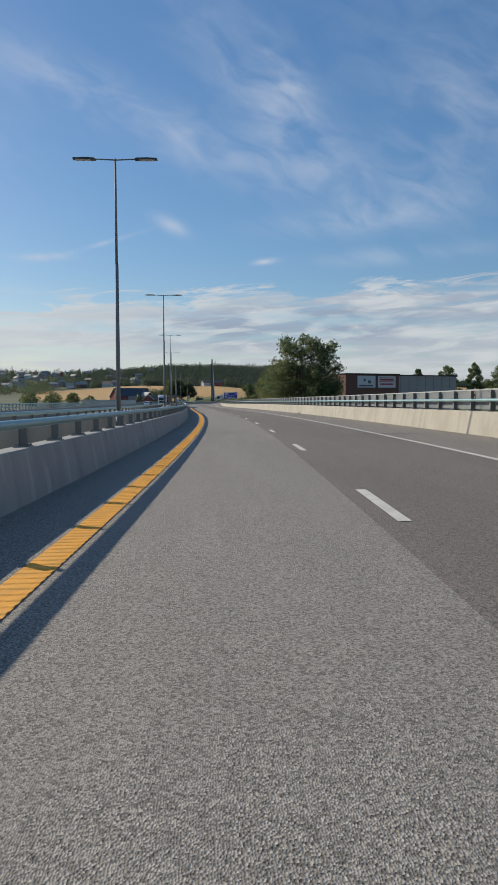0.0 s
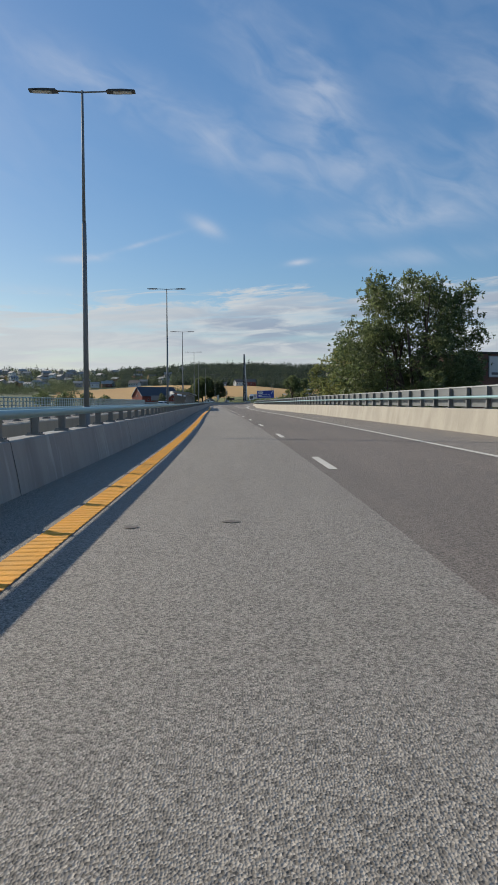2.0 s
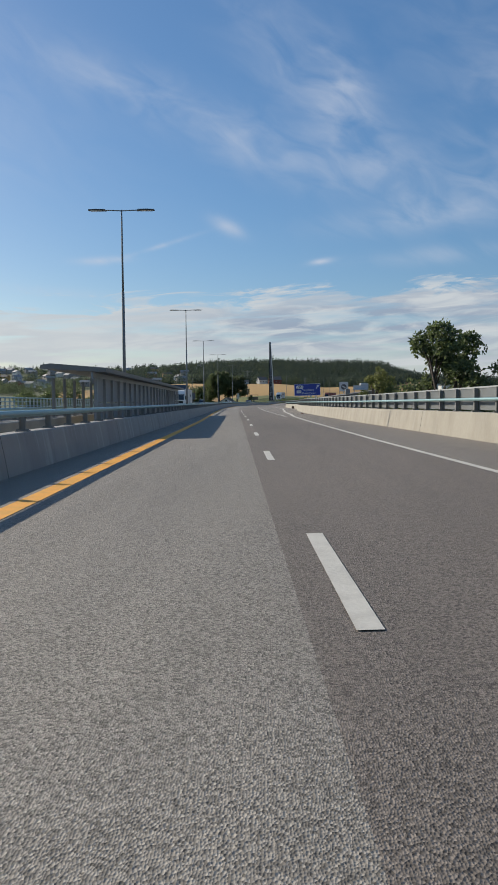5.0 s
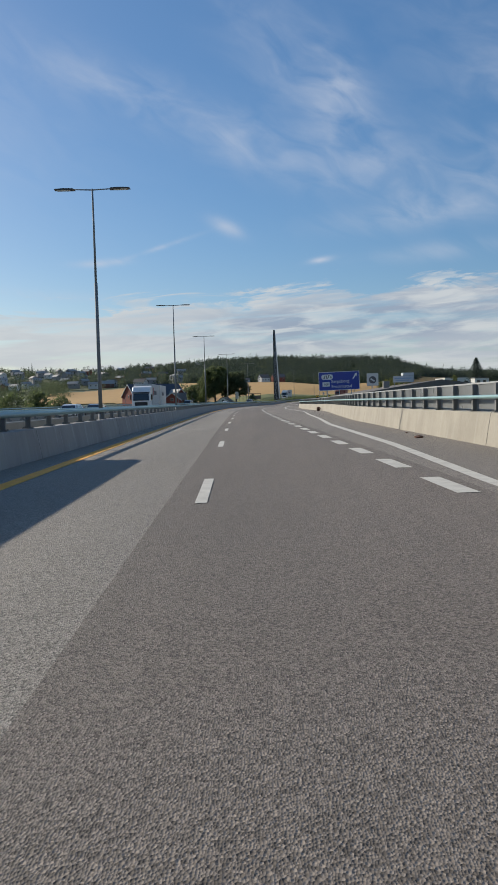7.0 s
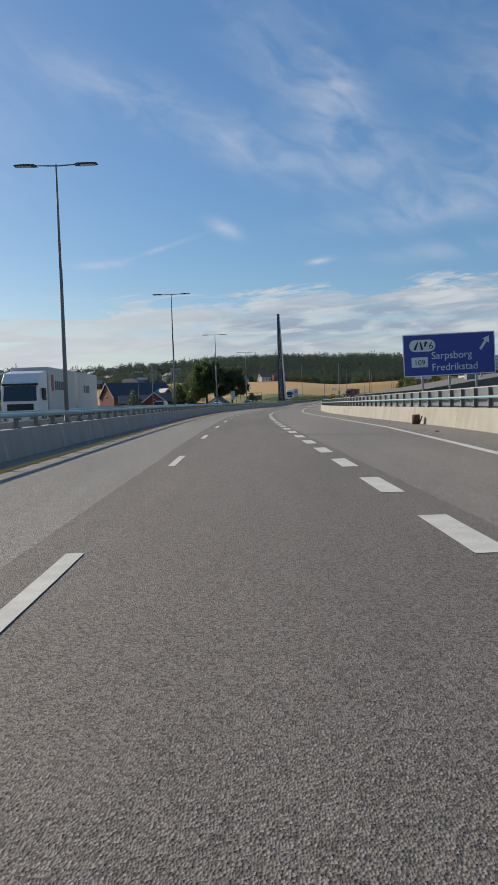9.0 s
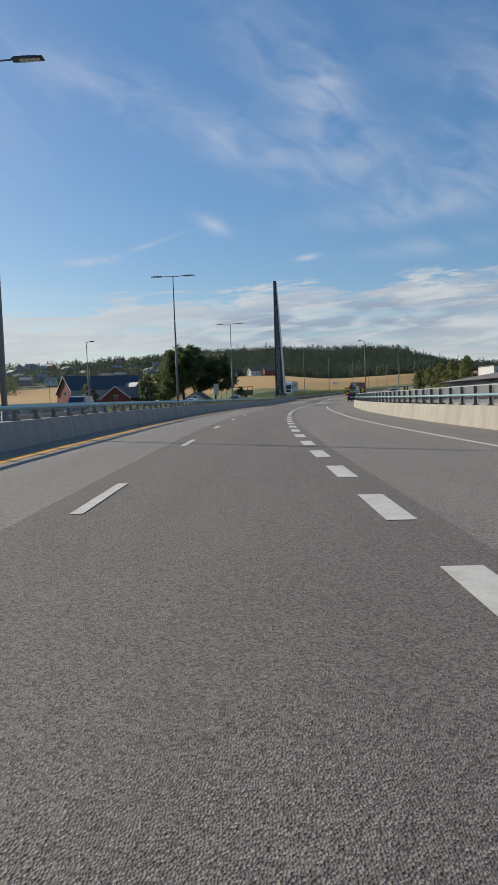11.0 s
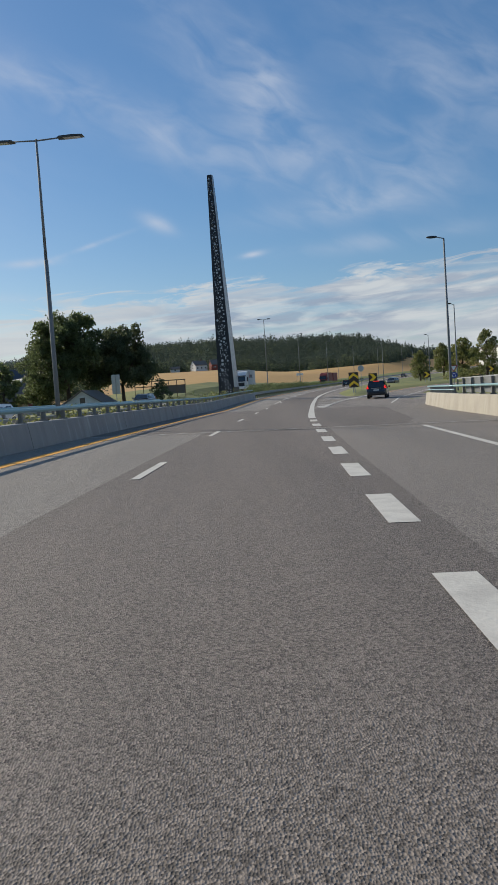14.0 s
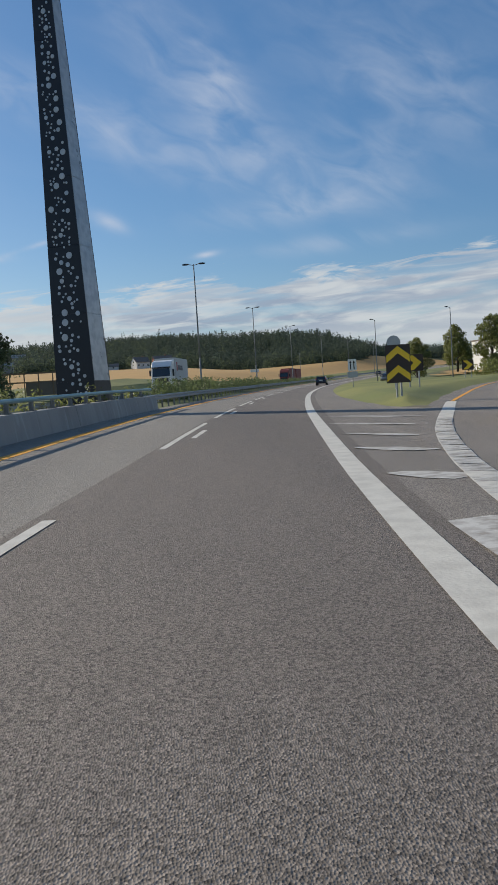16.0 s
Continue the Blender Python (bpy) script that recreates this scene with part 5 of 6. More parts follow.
def brush(x, y, rnd):
    return -420 < x < -153 - 0.29 * (y - 800) and 770 < y < 850 or (-235 < x < 130 and abs(y - (902 + 5 * math.sin(x / 23))) < 7) or (x < -420 and 640 < y < 800)


forest("field_edge_scrub", spots(1900, 9, brush, 5, 10), M["broad"], "green bushes along the field edges", True, 10)


forest("field_belt_trees", spots(70, 29, lambda x, y, r: -58 < x < -34 and 640 < y < 672, 6, 10), M["broad"], "belt of green trees before the grain field", True, 30)


# ---------------------------------------------------------------- houses
def gable_house(name, m, w, d, wall_h, roof_h, wall, roof, label, category="house", group="", windows=2, trim=None, chimney=True, over=0.4):
    """A gabled house: w along its ridge (x), d across (y)."""
    t = thing(name, m, label, category, group)
    bm = B()
    prism(bm, [(-d / 2, -1.0), (d / 2, -1.0), (d / 2, wall_h), (0, wall_h + roof_h), (-d / 2, wall_h)], w, Matrix.Rotation(math.pi / 2, 4, 'Z') @ Matrix.Translation((0, -w / 2, 0)))
    body = part("wall", bm, wall, t)
    for side in (-1, 1):
        bm = B()
        slope = math.atan2(roof_h, d / 2)
        ln = math.hypot(roof_h, d / 2) + over
        box(bm, -w / 2 - over, 0, 0.0, w / 2 + over, ln, 0.16, 0, Matrix.Translation((0, 0, wall_h + roof_h + 0.03)) @ (Matrix.Identity(4) if side > 0 else Matrix.Rotation(math.pi, 4, 'Z')) @ Matrix.Rotation(-slope, 4, 'X'))
        part("roof", bm, roof, t)
    if trim:
        for ex in (-1, 1):
            for side in (-1, 1):
                slope = math.atan2(roof_h, d / 2)
                ln = math.hypot(roof_h, d / 2) + over
                bm = box(B(), ex * (w / 2 + over) - 0.06, 0, -0.16, ex * (w / 2 + over) + 0.06, ln, 0.14, 0, Matrix.Translation((0, 0, wall_h + roof_h + 0.03)) @ (Matrix.Identity(4) if side > 0 else Matrix.Diagonal((1, -1, 1, 1))) @ Matrix.Rotation(-slope, 4, 'X'))
                part("bargeboard", bm, trim, t)
    if chimney:
        part("chimney", box(B(), w * 0.15, -0.3, wall_h + roof_h * 0.7, w * 0.15 + 0.6, 0.3, wall_h + roof_h + 0.9, 0.03), M["brick"], t)
    for side in (-1, 1):
        for k in range(windows):
            x = -w / 2 + w * (k + 0.5) / windows
            win = part("window", box(B(), x - 0.55, side * (d / 2 + 0.02) - 0.03, wall_h * 0.42, x + 0.55, side * (d / 2 + 0.02) + 0.03, wall_h * 0.42 + 1.2), M["whitewood"], t)
            part("pane", box(B(), x - 0.45, side * (d / 2 + 0.06) - 0.012, wall_h * 0.42 + 0.1, x + 0.45, side * (d / 2 + 0.06) + 0.012, wall_h * 0.42 + 1.1), M["window"], win)
    for ex in (-1, 1):
        win = part("window", box(B(), ex * (w / 2 + 0.02) - 0.03, -0.5, wall_h * 0.9, ex * (w / 2 + 0.02) + 0.03, 0.5, wall_h * 0.9 + 1.1), M["whitewood"], t)
        part("pane", box(B(), ex * (w / 2 + 0.06) - 0.012, -0.4, wall_h * 0.9 + 0.1, ex * (w / 2 + 0.06) + 0.012, 0.4, wall_h * 0.9 + 1.0), M["window"], win)
    return t


gable_house("barn", pose(-53.1, 572, 0.3, 0, 0, 38), 28, 12.8, 5.2, 5.9, M["redwood"], M["roofblue"], "long red wooden barn with a blue-grey roof", "barn", windows=3, trim=M["whitewood"], chimney=False, over=0.5)
gable_house("barn_wing", pose(-41.5, 569, 0.3, 0, 0, -58), 10, 7.5, 4.6, 3.6, M["redwood"], M["rooflight"], "red wooden wing of the barn with a pale roof", "barn", windows=2, trim=M["whitewood"], chimney=False)
gable_house("garage", pose(-41.5, 506, -0.5, 0, 0, 6), 13, 8, 3.0, 2.6, M["redwood"], M["roofgrey"], "low red garage with a grey-brown tiled roof", "garage", windows=3, trim=M["whitewood"], chimney=False)
gable_house("annex", pose(-35, 502, -0.5, 0, 0, 86), 9, 7.4, 3.4, 2.9, M["redwood"], M["roofgrey"], "small red annex with white bargeboards", "house", windows=2, trim=M["whitewood"], chimney=False)
gable_house("white_house", pose(-14.3, 498.5, -0.6, 0, 0, 80), 7, 5.4, 2.3, 1.7, M["whitewood"], M["roofgrey"], "small white wooden house under the large trees", "house", windows=2, chimney=False)
gable_house("ochre_house", pose(-33, 518, -0.6, 0, 0, 4), 9, 7, 3.5, 3.0, M["yellowwood"], M["roofgrey"], "ochre wooden house behind the trees", "house", windows=2)
gable_house("hay_barn", pose(-140, 893, float(ground_z(-140, 893)), 0, 0, 15), 11, 7.5, 3.8, 2.8, M["brick"], M["rooflight"], "brown barn with a pale grey roof above the field", "barn", windows=2, chimney=False)
gable_house("white_farmhouse", pose(-108, 880, float(ground_z(-108, 880)), 0, 0, -20), 11, 7, 3.8, 3.0, M["whitewood"], M["roofgrey"], "white farmhouse at the foot of the woods", "house", windows=4)
gable_house("farmhouse", pose(2, 896, float(ground_z(2, 896)), 0, 0, 30), 9, 7, 4.2, 3, M["whitewood"], M["roofgrey"], "white gabled farmhouse above the field", "house", windows=3)
gable_house("farmhouse", pose(15, 900, float(ground_z(15, 900)), 0, 0, 15), 11, 8, 4.2, 3.2, M["redwood"], M["roofgrey"], "red gabled farmhouse above the field", "house", windows=3)
gable_house("farmhouse", pose(-14, 898, float(ground_z(-14, 898)), 0, 0, 5), 6, 5, 2.4, 1.6, M["whitewood"], M["roofgrey"], "small white shed in the field", "shed", windows=1, chimney=False)
protos = []
for k, (wl, rf, lab) in enumerate(((M["whitewood"], M["rooflight"], "white wooden house with a pale grey roof on the hillside"), (M["redwood"], M["rooflight"], "red wooden house with a pale roof on the hillside"),
                                  (M["facade"], M["rooflight"], "pale grey wooden house with a light roof on the hillside"), (M["yellowwood"], M["roofgrey"], "ochre wooden house on the hillside"))):
    x, y = (-300 + 60 * k, 940 + 14 * k)
    protos.append(gable_house("hillside_house", pose(x, y, float(ground_z(x, y)) + 0.5, 0, 0, 20 * k), 9.0, 6.2, 3.2, 2.0, wl, rf, lab, "house", "hillside houses", 2))
for x, y in HOUSES:
    copy_thing(protos[rndh.choice((0, 0, 0, 0, 1, 2, 2, 2, 3))], pose(x, y, float(ground_z(x, y)) + rndh.uniform(0.6, 2.5), 0, 0, rndh.uniform(-60, 60)))


# ---------------------------------------------------------------- buildings at the right
def warehouse():
    m = pose(24.5, 129.0, -6.5, 0, 0, 25)
    t = thing("warehouse", m, "flat-roofed warehouse with brown cladding and two advertising boards", "warehouse")
    part("wall", box(B(), 0, 0, -0.5, 11.3, 9, 12.3), M["brick"], t, "brown cladding")
    part("wall", box(B(), 11.3, 0.4, -0.5, 25, 9, 12.2), M["facade"], t, "pale grey-brown cladding")
    part("roof", box(B(), -0.15, -0.15, 12.3, 11.4, 9.2, 12.5, 0.03), M["black"], t, "dark roof edge")
    part("roof", box(B(), 11.4, 0.25, 12.2, 25.2, 9.2, 12.38, 0.03), M["black"], t, "dark roof edge")
    for k in range(7):
        part("wall_rib", box(B(), 12 + 1.9 * k, 0.34, 0, 12.06 + 1.9 * k, 0.41, 12.2), M["facade"], t)
    return t


def board(name, m, w, h, face, label, bars=(), frame=0.06, category="sign"):
    """A flat board in a frame; bars: (x0, z0, x1, z1, material) marks on its face."""
    t = thing(name, m, label, category)
    part("panel", box(B(), -w / 2, 0, 0, w / 2, 0.08, h, 0.01), face, t)
    for x0, z0, x1, z1 in ((-w / 2 - frame, -frame, w / 2 + frame, 0), (-w / 2 - frame, h, w / 2 + frame, h + frame), (-w / 2 - frame, 0, -w / 2, h), (w / 2, 0, w / 2 + frame, h)):
        part("frame", box(B(), x0, -0.02, z0, x1, 0.09, z1), M["galv"], t)
    for x0, z0, x1, z1, mm in bars:
        part("mark", box(B(), x0, -0.012, z0, x1, 0.0, z1), mm, t)
    return t


warehouse()
ang = 25.0
wall_at = lambda k, out, z: pose(24.5 + k * math.cos(radians(ang)) + out * math.sin(radians(ang)), 129.0 + k * math.sin(radians(ang)) - out * math.cos(radians(ang)), z, 0, 0, ang)
board("advertising_board", wall_at(4.25, 0.12, 3.6), 3.75, 1.95, M["billgrey"], "pale advertising board with dark marks on the warehouse", ((-0.6, 1.05, -0.2, 1.5, M["logo_dark"]), (0.35, 0.7, 0.9, 1.2, M["logo_dark"]), (-1.6, 0.18, 1.4, 0.42, M["logo_dark"])))
board("advertising_board", wall_at(8.6, 0.12, 3.6), 3.8, 1.95, M["billgrey"], "pale advertising board with dark red bands on the warehouse", ((-1.5, 1.2, 1.5, 1.52, M["logo_red"]), (-1.7, 0.98, 1.7, 1.06, M["logo_red"]), (-1.4, 0.45, 1.4, 0.72, M["logo_red"]), (-1.7, 1.65, 1.7, 1.72, M["logo_red"])))
gable_house("brick_shed", pose(22.5, 134, -6.5, 0, 0, 25), 6, 5, 8.6, 1.6, M["brick"], M["rooflight"], "low brick outbuilding beside the warehouse", "shed", windows=3, chimney=False)


def hall():
    t = thing("industrial_hall", pose(30, 342, -4.6, 0, 0, -90), "low grey industrial hall with a shallow roof", "industrial hall")
    part("wall", box(B(), -24, -14, -0.5, 24, 14, 6.6), M["facade"], t)
    bm = B()
    prism(bm, [(-14.6, 6.6), (14.6, 6.6), (0, 8.65)], 49, Matrix.Rotation(math.pi / 2, 4, 'Z') @ Matrix.Translation((0, -24.5, 0)))
    part("roof", bm, M["roofgrey"], t)
    for k in range(6):
        part("window", box(B(), -22 + 7.6 * k, -14.06, 2.2, -18 + 7.6 * k, -13.98, 4.2), M["window"], t)
    part("roof_vent", box(B(), 11.6, -7.6, 7.2, 12.6, -6.5, 8.9, 0.03), M["galv_dark"], t, "dark roof vent")


hall()
logo = board("pylon_sign", pose(26.5, 372, 4.3, 0, 0, -3), 2.6, 2.8, M["billgrey"], "pale pylon sign with a dark round mark on a post", ())
bm = B()
bmesh.ops.create_circle(bm, cap_ends=True, segments=24, radius=0.85, matrix=Matrix.Translation((0, -0.012, 1.3)) @ Matrix.Rotation(math.pi / 2, 4, 'X'))
part("mark", bm, M["logo_dark"], logo)
part("mark", box(B(), -0.55, -0.03, 1.1, 0.55, -0.016, 1.45, 0, Matrix.Translation((0, 0, 1.27)) @ Matrix.Rotation(0.6, 4, 'Y') @ Matrix.Translation((0, 0, -1.27))), M["billgrey"], logo)
part("post", cyl(B(), (0, 0.15, -10.4), (0, 0.15, 0.4), 0.12, 0.12, 10), M["galv"], logo)
wf = thing("white_hall", pose(114, 650, float(ground_z(114, 650)) - 0.5, 0, 0, 8), "tall white industrial building behind the roadside trees", "industrial hall")
part("wall", box(B(), -9, -8, 0, 12, 8, 9.7, 0.05), M["whitewood"], wf)
part("roof", box(B(), -9.2, -8.2, 9.7, 12.2, 8.2, 10.1, 0.03), M["roofgrey"], wf, "grey roof edge")
for k in range(4):
    part("window", box(B(), -7.5 + 5 * k, -8.06, 6.0, -5 + 5 * k, -7.98, 7.8), M["window"], wf)
b2 = board("roof_sign", pose(26.6, 333, 4.1, 0, 0, 0), 3.6, 1.1, M["billgrey"], "pale sign box standing on the grey hall roof", ((-1.6, 0.6, 1.5, 0.78, M["bluegrey"]), (-1.4, 0.24, 1.0, 0.4, M["bluegrey"])))
part("back_box", box(B(), 0.0, 0.1, 0.0, 2.0, 2.2, 1.7, 0.02), M["billgrey"], b2, "pale ribbed box behind the sign")
for x in (-1.6, 1.6):
    part("post", cyl(B(), (x, 0.15, -0.75), (x, 0.15, 0.3), 0.1, 0.1, 10), M["galv"], b2)
ws = thing("white_shed", pose(92.5, 520, float(ground_z(92.5, 520)) - 0.3, 0, 0, 6), "small white flat-roofed building beyond the grey hall", "shed")
wh = 8.8 - float(ground_z(92.5, 520))
part("wall", box(B(), -3, -2.5, 0, 3, 2.5, wh, 0.04), M["whitewood"], ws)
part("roof", box(B(), -3.15, -2.65, wh, 3.15, 2.65, wh + 0.25, 0.03), M["roofgrey"], ws, "grey roof edge")
for k in range(2):
    part("window", box(B(), -2.2 + 2.6 * k, -2.56, wh - 2.0, -0.8 + 2.6 * k, -2.48, wh - 0.8), M["window"], ws)


# ---------------------------------------------------------------- the shelter on the median
def shelter():
    s0, s1, o = 166.0, 211.2, -6.45
    t = thing("median_shelter", Matrix(), "long roofed screen of grey panels and steel posts in the median", "shelter")
    part("roof", sweep(B(), [(o + 0.62, 2.47), (o + 0.66, 2.64), (o - 1.5, 2.84), (o - 1.9, 2.79), (o - 1.9, 2.64)], s0, s1, 3), M["galv_dark"], t, "flat dark steel roof")
    part("eaves_beam", sweep(B(), [(o + 0.05, 2.28), (o + 0.12, 2.28), (o + 0.12, 2.47), (o + 0.05, 2.47)], s0, s1, 3), M["galv"], t)
    part("bottom_beam", sweep(B(), [(o + 0.05, 0.02), (o + 0.12, 0.02), (o + 0.12, 0.2), (o + 0.05, 0.2)], s0, s1, 3), M["galv"], t)
    n = int((s1 - s0 - 0.4) / 2.0)
    for k in range(n + 1):
        s = s1 - 0.35 - 2.0 * k
        for off in (o + 0.09, o - 1.6):
            part("post", box(B(), -0.06, -0.05, 0, 0.06, 0.05, 2.6, 0.008, along(s, off, -0.3)), M["galv_dark"] if off < o else M["galv"], t)
        if k < n:
            a, b = s - 1.95, s - 0.05
            lo = part("panel", sweep(B(), [(o - 0.02, 0.1), (o + 0.03, 0.1), (o + 0.03, 1.28), (o - 0.02, 1.28)], a, b, 2), M["panel"], t)
            if k >= 2:
                part("panel", sweep(B(), [(o - 0.02, 1.31), (o + 0.03, 1.31), (o + 0.03, 2.30), (o - 0.02, 2.30)], a, b, 2), M["panel"], t)
    for d in (-1.3, 1.3):
        part("brace", cyl(B(), at(s1 - 12.35, o + 0.15, 2.2), at(s1 - 12.35 + d, o + 0.15, 0.05), 0.045, 0.045, 8), M["galv_dark"], t, "diagonal steel brace")
    part("floor_slab", sweep(B(), [(o - 1.9, -0.3), (o + 0.5, -0.3), (o + 0.5, 0.0), (o - 1.9, 0.0)], s0, s1, 3), M["concrete"], t)


shelter()


# ---------------------------------------------------------------- signs
def text(body, size, x, z, material, parent, y=-0.012, align='LEFT'):
    cu = bpy.data.curves.new("lettering", 'FONT')
    cu.body, cu.size, cu.align_x, cu.extrude = body, size, align, 0.003
    tmp = new("lettering", cu)
    dg = bpy.context.evaluated_depsgraph_get()
    me = bpy.data.meshes.new_from_object(tmp.evaluated_get(dg))
    bpy.data.objects.remove(tmp)
    me.materials.clear()
    me.materials.append(material)
    ob = new("lettering", me)
    ob.parent = parent
    ob.matrix_local = Matrix.Translation((x, y, z)) @ Matrix.Rotation(math.pi / 2, 4, 'X')
    return ob


def rounded(bm, x0, z0, x1, z1, r, y, n=5):
    pts = []
    for cx, cz, a0 in ((x1 - r, z1 - r, 0), (x0 + r, z1 - r, 90), (x0 + r, z0 + r, 180), (x1 - r, z0 + r, 270)):
        for k in range(n + 1):
            a = radians(a0 + 90 * k / n)
            pts.append((cx + r * math.cos(a), cz + r * math.sin(a)))
    prism(bm, pts, 0.006, Matrix.Translation((0, y, 0)))
    return bm


def motorway_sign():
    w, h = 5.1, 2.3
    t = thing("motorway_sign", pose(10.4, 287.2, 2.4, 0, -1.2, 3), "large blue motorway exit sign on steel posts", "road sign")
    part("panel", rounded(B(), -w / 2, 0, w / 2, h, 0.08, 0.0), M["blue"], t, "blue reflective face")
    bm = B()
    for x0, z0, x1, z1 in ((-w / 2, 0, w / 2, 0.05), (-w / 2, h - 0.05, w / 2, h), (-w / 2, 0.05, -w / 2 + 0.05, h - 0.05), (w / 2 - 0.05, 0.05, w / 2, h - 0.05)):
        box(bm, x0, -0.006, z0, x1, -0.001, z1)
    part("border", bm, M["signwhite"], t, "thin white border")
    for x in (-1.5, 0.0, 1.5):
        part("post", cyl(B(), (x, 0.12, -8.9), (x, 0.12, h - 0.2), 0.06, 0.06, 10), M["galv"], t)
    part("back_rail", box(B(), -w / 2 + 0.1, 0.02, 0.4, w / 2 - 0.1, 0.08, 0.5), M["signback"], t)
    part("back_rail", box(B(), -w / 2 + 0.1, 0.02, 1.7, w / 2 - 0.1, 0.08, 1.8), M["signback"], t)
    oval = part("exit_field", rounded(B(), -2.2, 1.35, -0.75, 2.0, 0.32, -0.008), M["signwhite"], t, "white oval field")
    bm = B()
    # the exit symbol: two carriageways and a branching arm
    prism(bm, [(-1.98, 1.45), (-1.84, 1.45), (-1.68, 1.88), (-1.76, 1.88)], 0.004, Matrix.Translation((0, -0.014, 0)))
    prism(bm, [(-1.42, 1.45), (-1.56, 1.45), (-1.62, 1.88), (-1.54, 1.88)], 0.004, Matrix.Translation((0, -0.014, 0)))
    prism(bm, [(-1.38, 1.62), (-1.30, 1.62), (-1.22, 1.80), (-1.15, 1.80), (-1.26, 1.92), (-1.42, 1.80), (-1.34, 1.80)], 0.004, Matrix.Translation((0, -0.014, 0)))
    part("exit_symbol", bm, M["signblack"], t)
    text("6", 0.52, -1.12, 1.49, M["signblack"], t, -0.016)
    part("route_field", rounded(B(), -2.1, 0.5, -1.2, 1.05, 0.05, -0.008), M["signwhite"], t, "white route number field")
    text("109", 0.42, -1.65, 0.62, M["signblack"], t, -0.016, 'CENTER')
    text("Sarpsborg", 0.56, -1.0, 0.92, M["signwhite"], t)
    text("Fredrikstad", 0.56, -1.0, 0.28, M["signwhite"], t)
    bm = B()
    m = Matrix.Translation((2.0, -0.010, 1.72)) @ Matrix.Rotation(radians(35), 4, 'Y')
    prism(bm, [(-0.07, -0.48), (0.07, -0.48), (0.07, 0.08), (0.22, 0.08), (0, 0.42), (-0.22, 0.08), (-0.07, 0.08)], 0.005, m)
    part("arrow", bm, M["signwhite"], t, "white arrow")


motorway_sign()


def chevron_sign(m, kind, w, h, z, label, posts=(-0.3, 0.3)):
    """A dark board with yellow chevrons: kind 'up' (two, stacked) or 'right' (one)."""
    t = thing("chevron_sign", m, label, "road sign", "chevron signs")
    part("panel", rounded(B(), -w / 2, z, w / 2, z + h, 0.04, 0), M["signbrown"], t)
    for k in range(2 if kind == 'up' else 1):
        bm = B()
        if kind == 'up':
            b = z + 0.06 + k * h / 2
            q, th = w * 0.47, h * 0.19
            prism(bm, [(-q, b), (0, b + h * 0.24), (q, b), (q, b + th), (0, b + h * 0.24 + th), (-q, b + th)], 0.005, Matrix.Translation((0, -0.008, 0)))
        else:
            c, q = z + h / 2, h * 0.44
            prism(bm, [(-w * 0.42, c - q), (-w * 0.02, c - q), (w * 0.42, c), (-w * 0.02, c + q), (-w * 0.42, c + q), (-w * 0.02, c)], 0.005, Matrix.Translation((0, -0.008, 0)))
        part("chevron", bm, M["signyellow"], t, "yellow reflective chevron")
    for x in posts:
        part("post", cyl(B(), (x, 0.08, -1.0), (x, 0.08, z + h * 0.9), 0.045, 0.045, 8), M["galv"], t)
    return t


isl = Vector((20.3, 468.3, 0.74))
chevron_sign(pose(isl.x, isl.y, isl.z, 0, 0, -12), 'up', 1.12, 1.74, 0.55, "dark board with two yellow chevrons on the grass island", (-0.1, 0.1))
for x, y, z in ((25.4, 481, 1.1), (41.5, 511, 1.3), (57, 522, 1.7)):
    chevron_sign(pose(x, y, z, 0, 0, -20), 'right', 1.15, 1.05, 0.85, "dark board with one yellow chevron beside the ramp")


def disc_sign(m, r, z, face, label, lean=0.0):
    t = thing("round_sign", m, label, "road sign")
    bm = B()
    bmesh.ops.create_cone(bm, cap_ends=True, segments=28, radius1=r, radius2=r, depth=0.02, matrix=Matrix.Translation((0, 0, z)) @ Matrix.Rotation(math.pi / 2, 4, 'X'))
    part("disc", bm, face, t)
    part("post", cyl(B(), (0, 0.05, -1.0), (0, 0.05, z + r * 0.6), 0.035, 0.035, 8), M["galv"], t)
    return t


p = at(481, 8.0, 0.4)
disc_sign(pose(p.x + 0.5, p.y, p.z, 0, 0, -10), 0.40, 2.75, M["signback"], "bare grey back of a round sign on a slim post")
rb = disc_sign(pose(28.6, 457.7, -0.5, 0, 0, -15), 0.33, 2.35, M["blue"], "blue round roundabout sign on a slim post")
bm = B()
prism(bm, [(-0.42, 3.35), (0.42, 3.35), (0, 2.68)], 0.012, Matrix.Translation((0, -0.02, 0)))
part("triangle", bm, M["logo_red"], rb, "red-edged give-way triangle")
bm = B()
prism(bm, [(-0.28, 3.27), (0.28, 3.27), (0, 2.84)], 0.012, Matrix.Translation((0, -0.034, 0)))
part("triangle_face", bm, M["signwhite"], rb, "white middle of the triangle")
bm = B()
for k in range(3):
    a = radians(120 * k)
    box(bm, -0.13, -0.02, 0.12, 0.10, -0.012, 0.19, 0, Matrix.Translation((0, 0, 2.35)) @ Matrix.Rotation(a, 4, 'Y'))
part("arrow_mark", bm, M["signwhite"], rb)
lane = thing("lane_sign", pose(27.3, 503.5, 1.1, 0, 0, -14) @ Matrix.Scale(0.78, 4), "white lane sign with dark arrows on a slim post", "road sign")
part("panel", rounded(B(), -0.5, 2.0, 0.5, 3.35, 0.05, 0), M["signwhite"], lane)
bm = B()
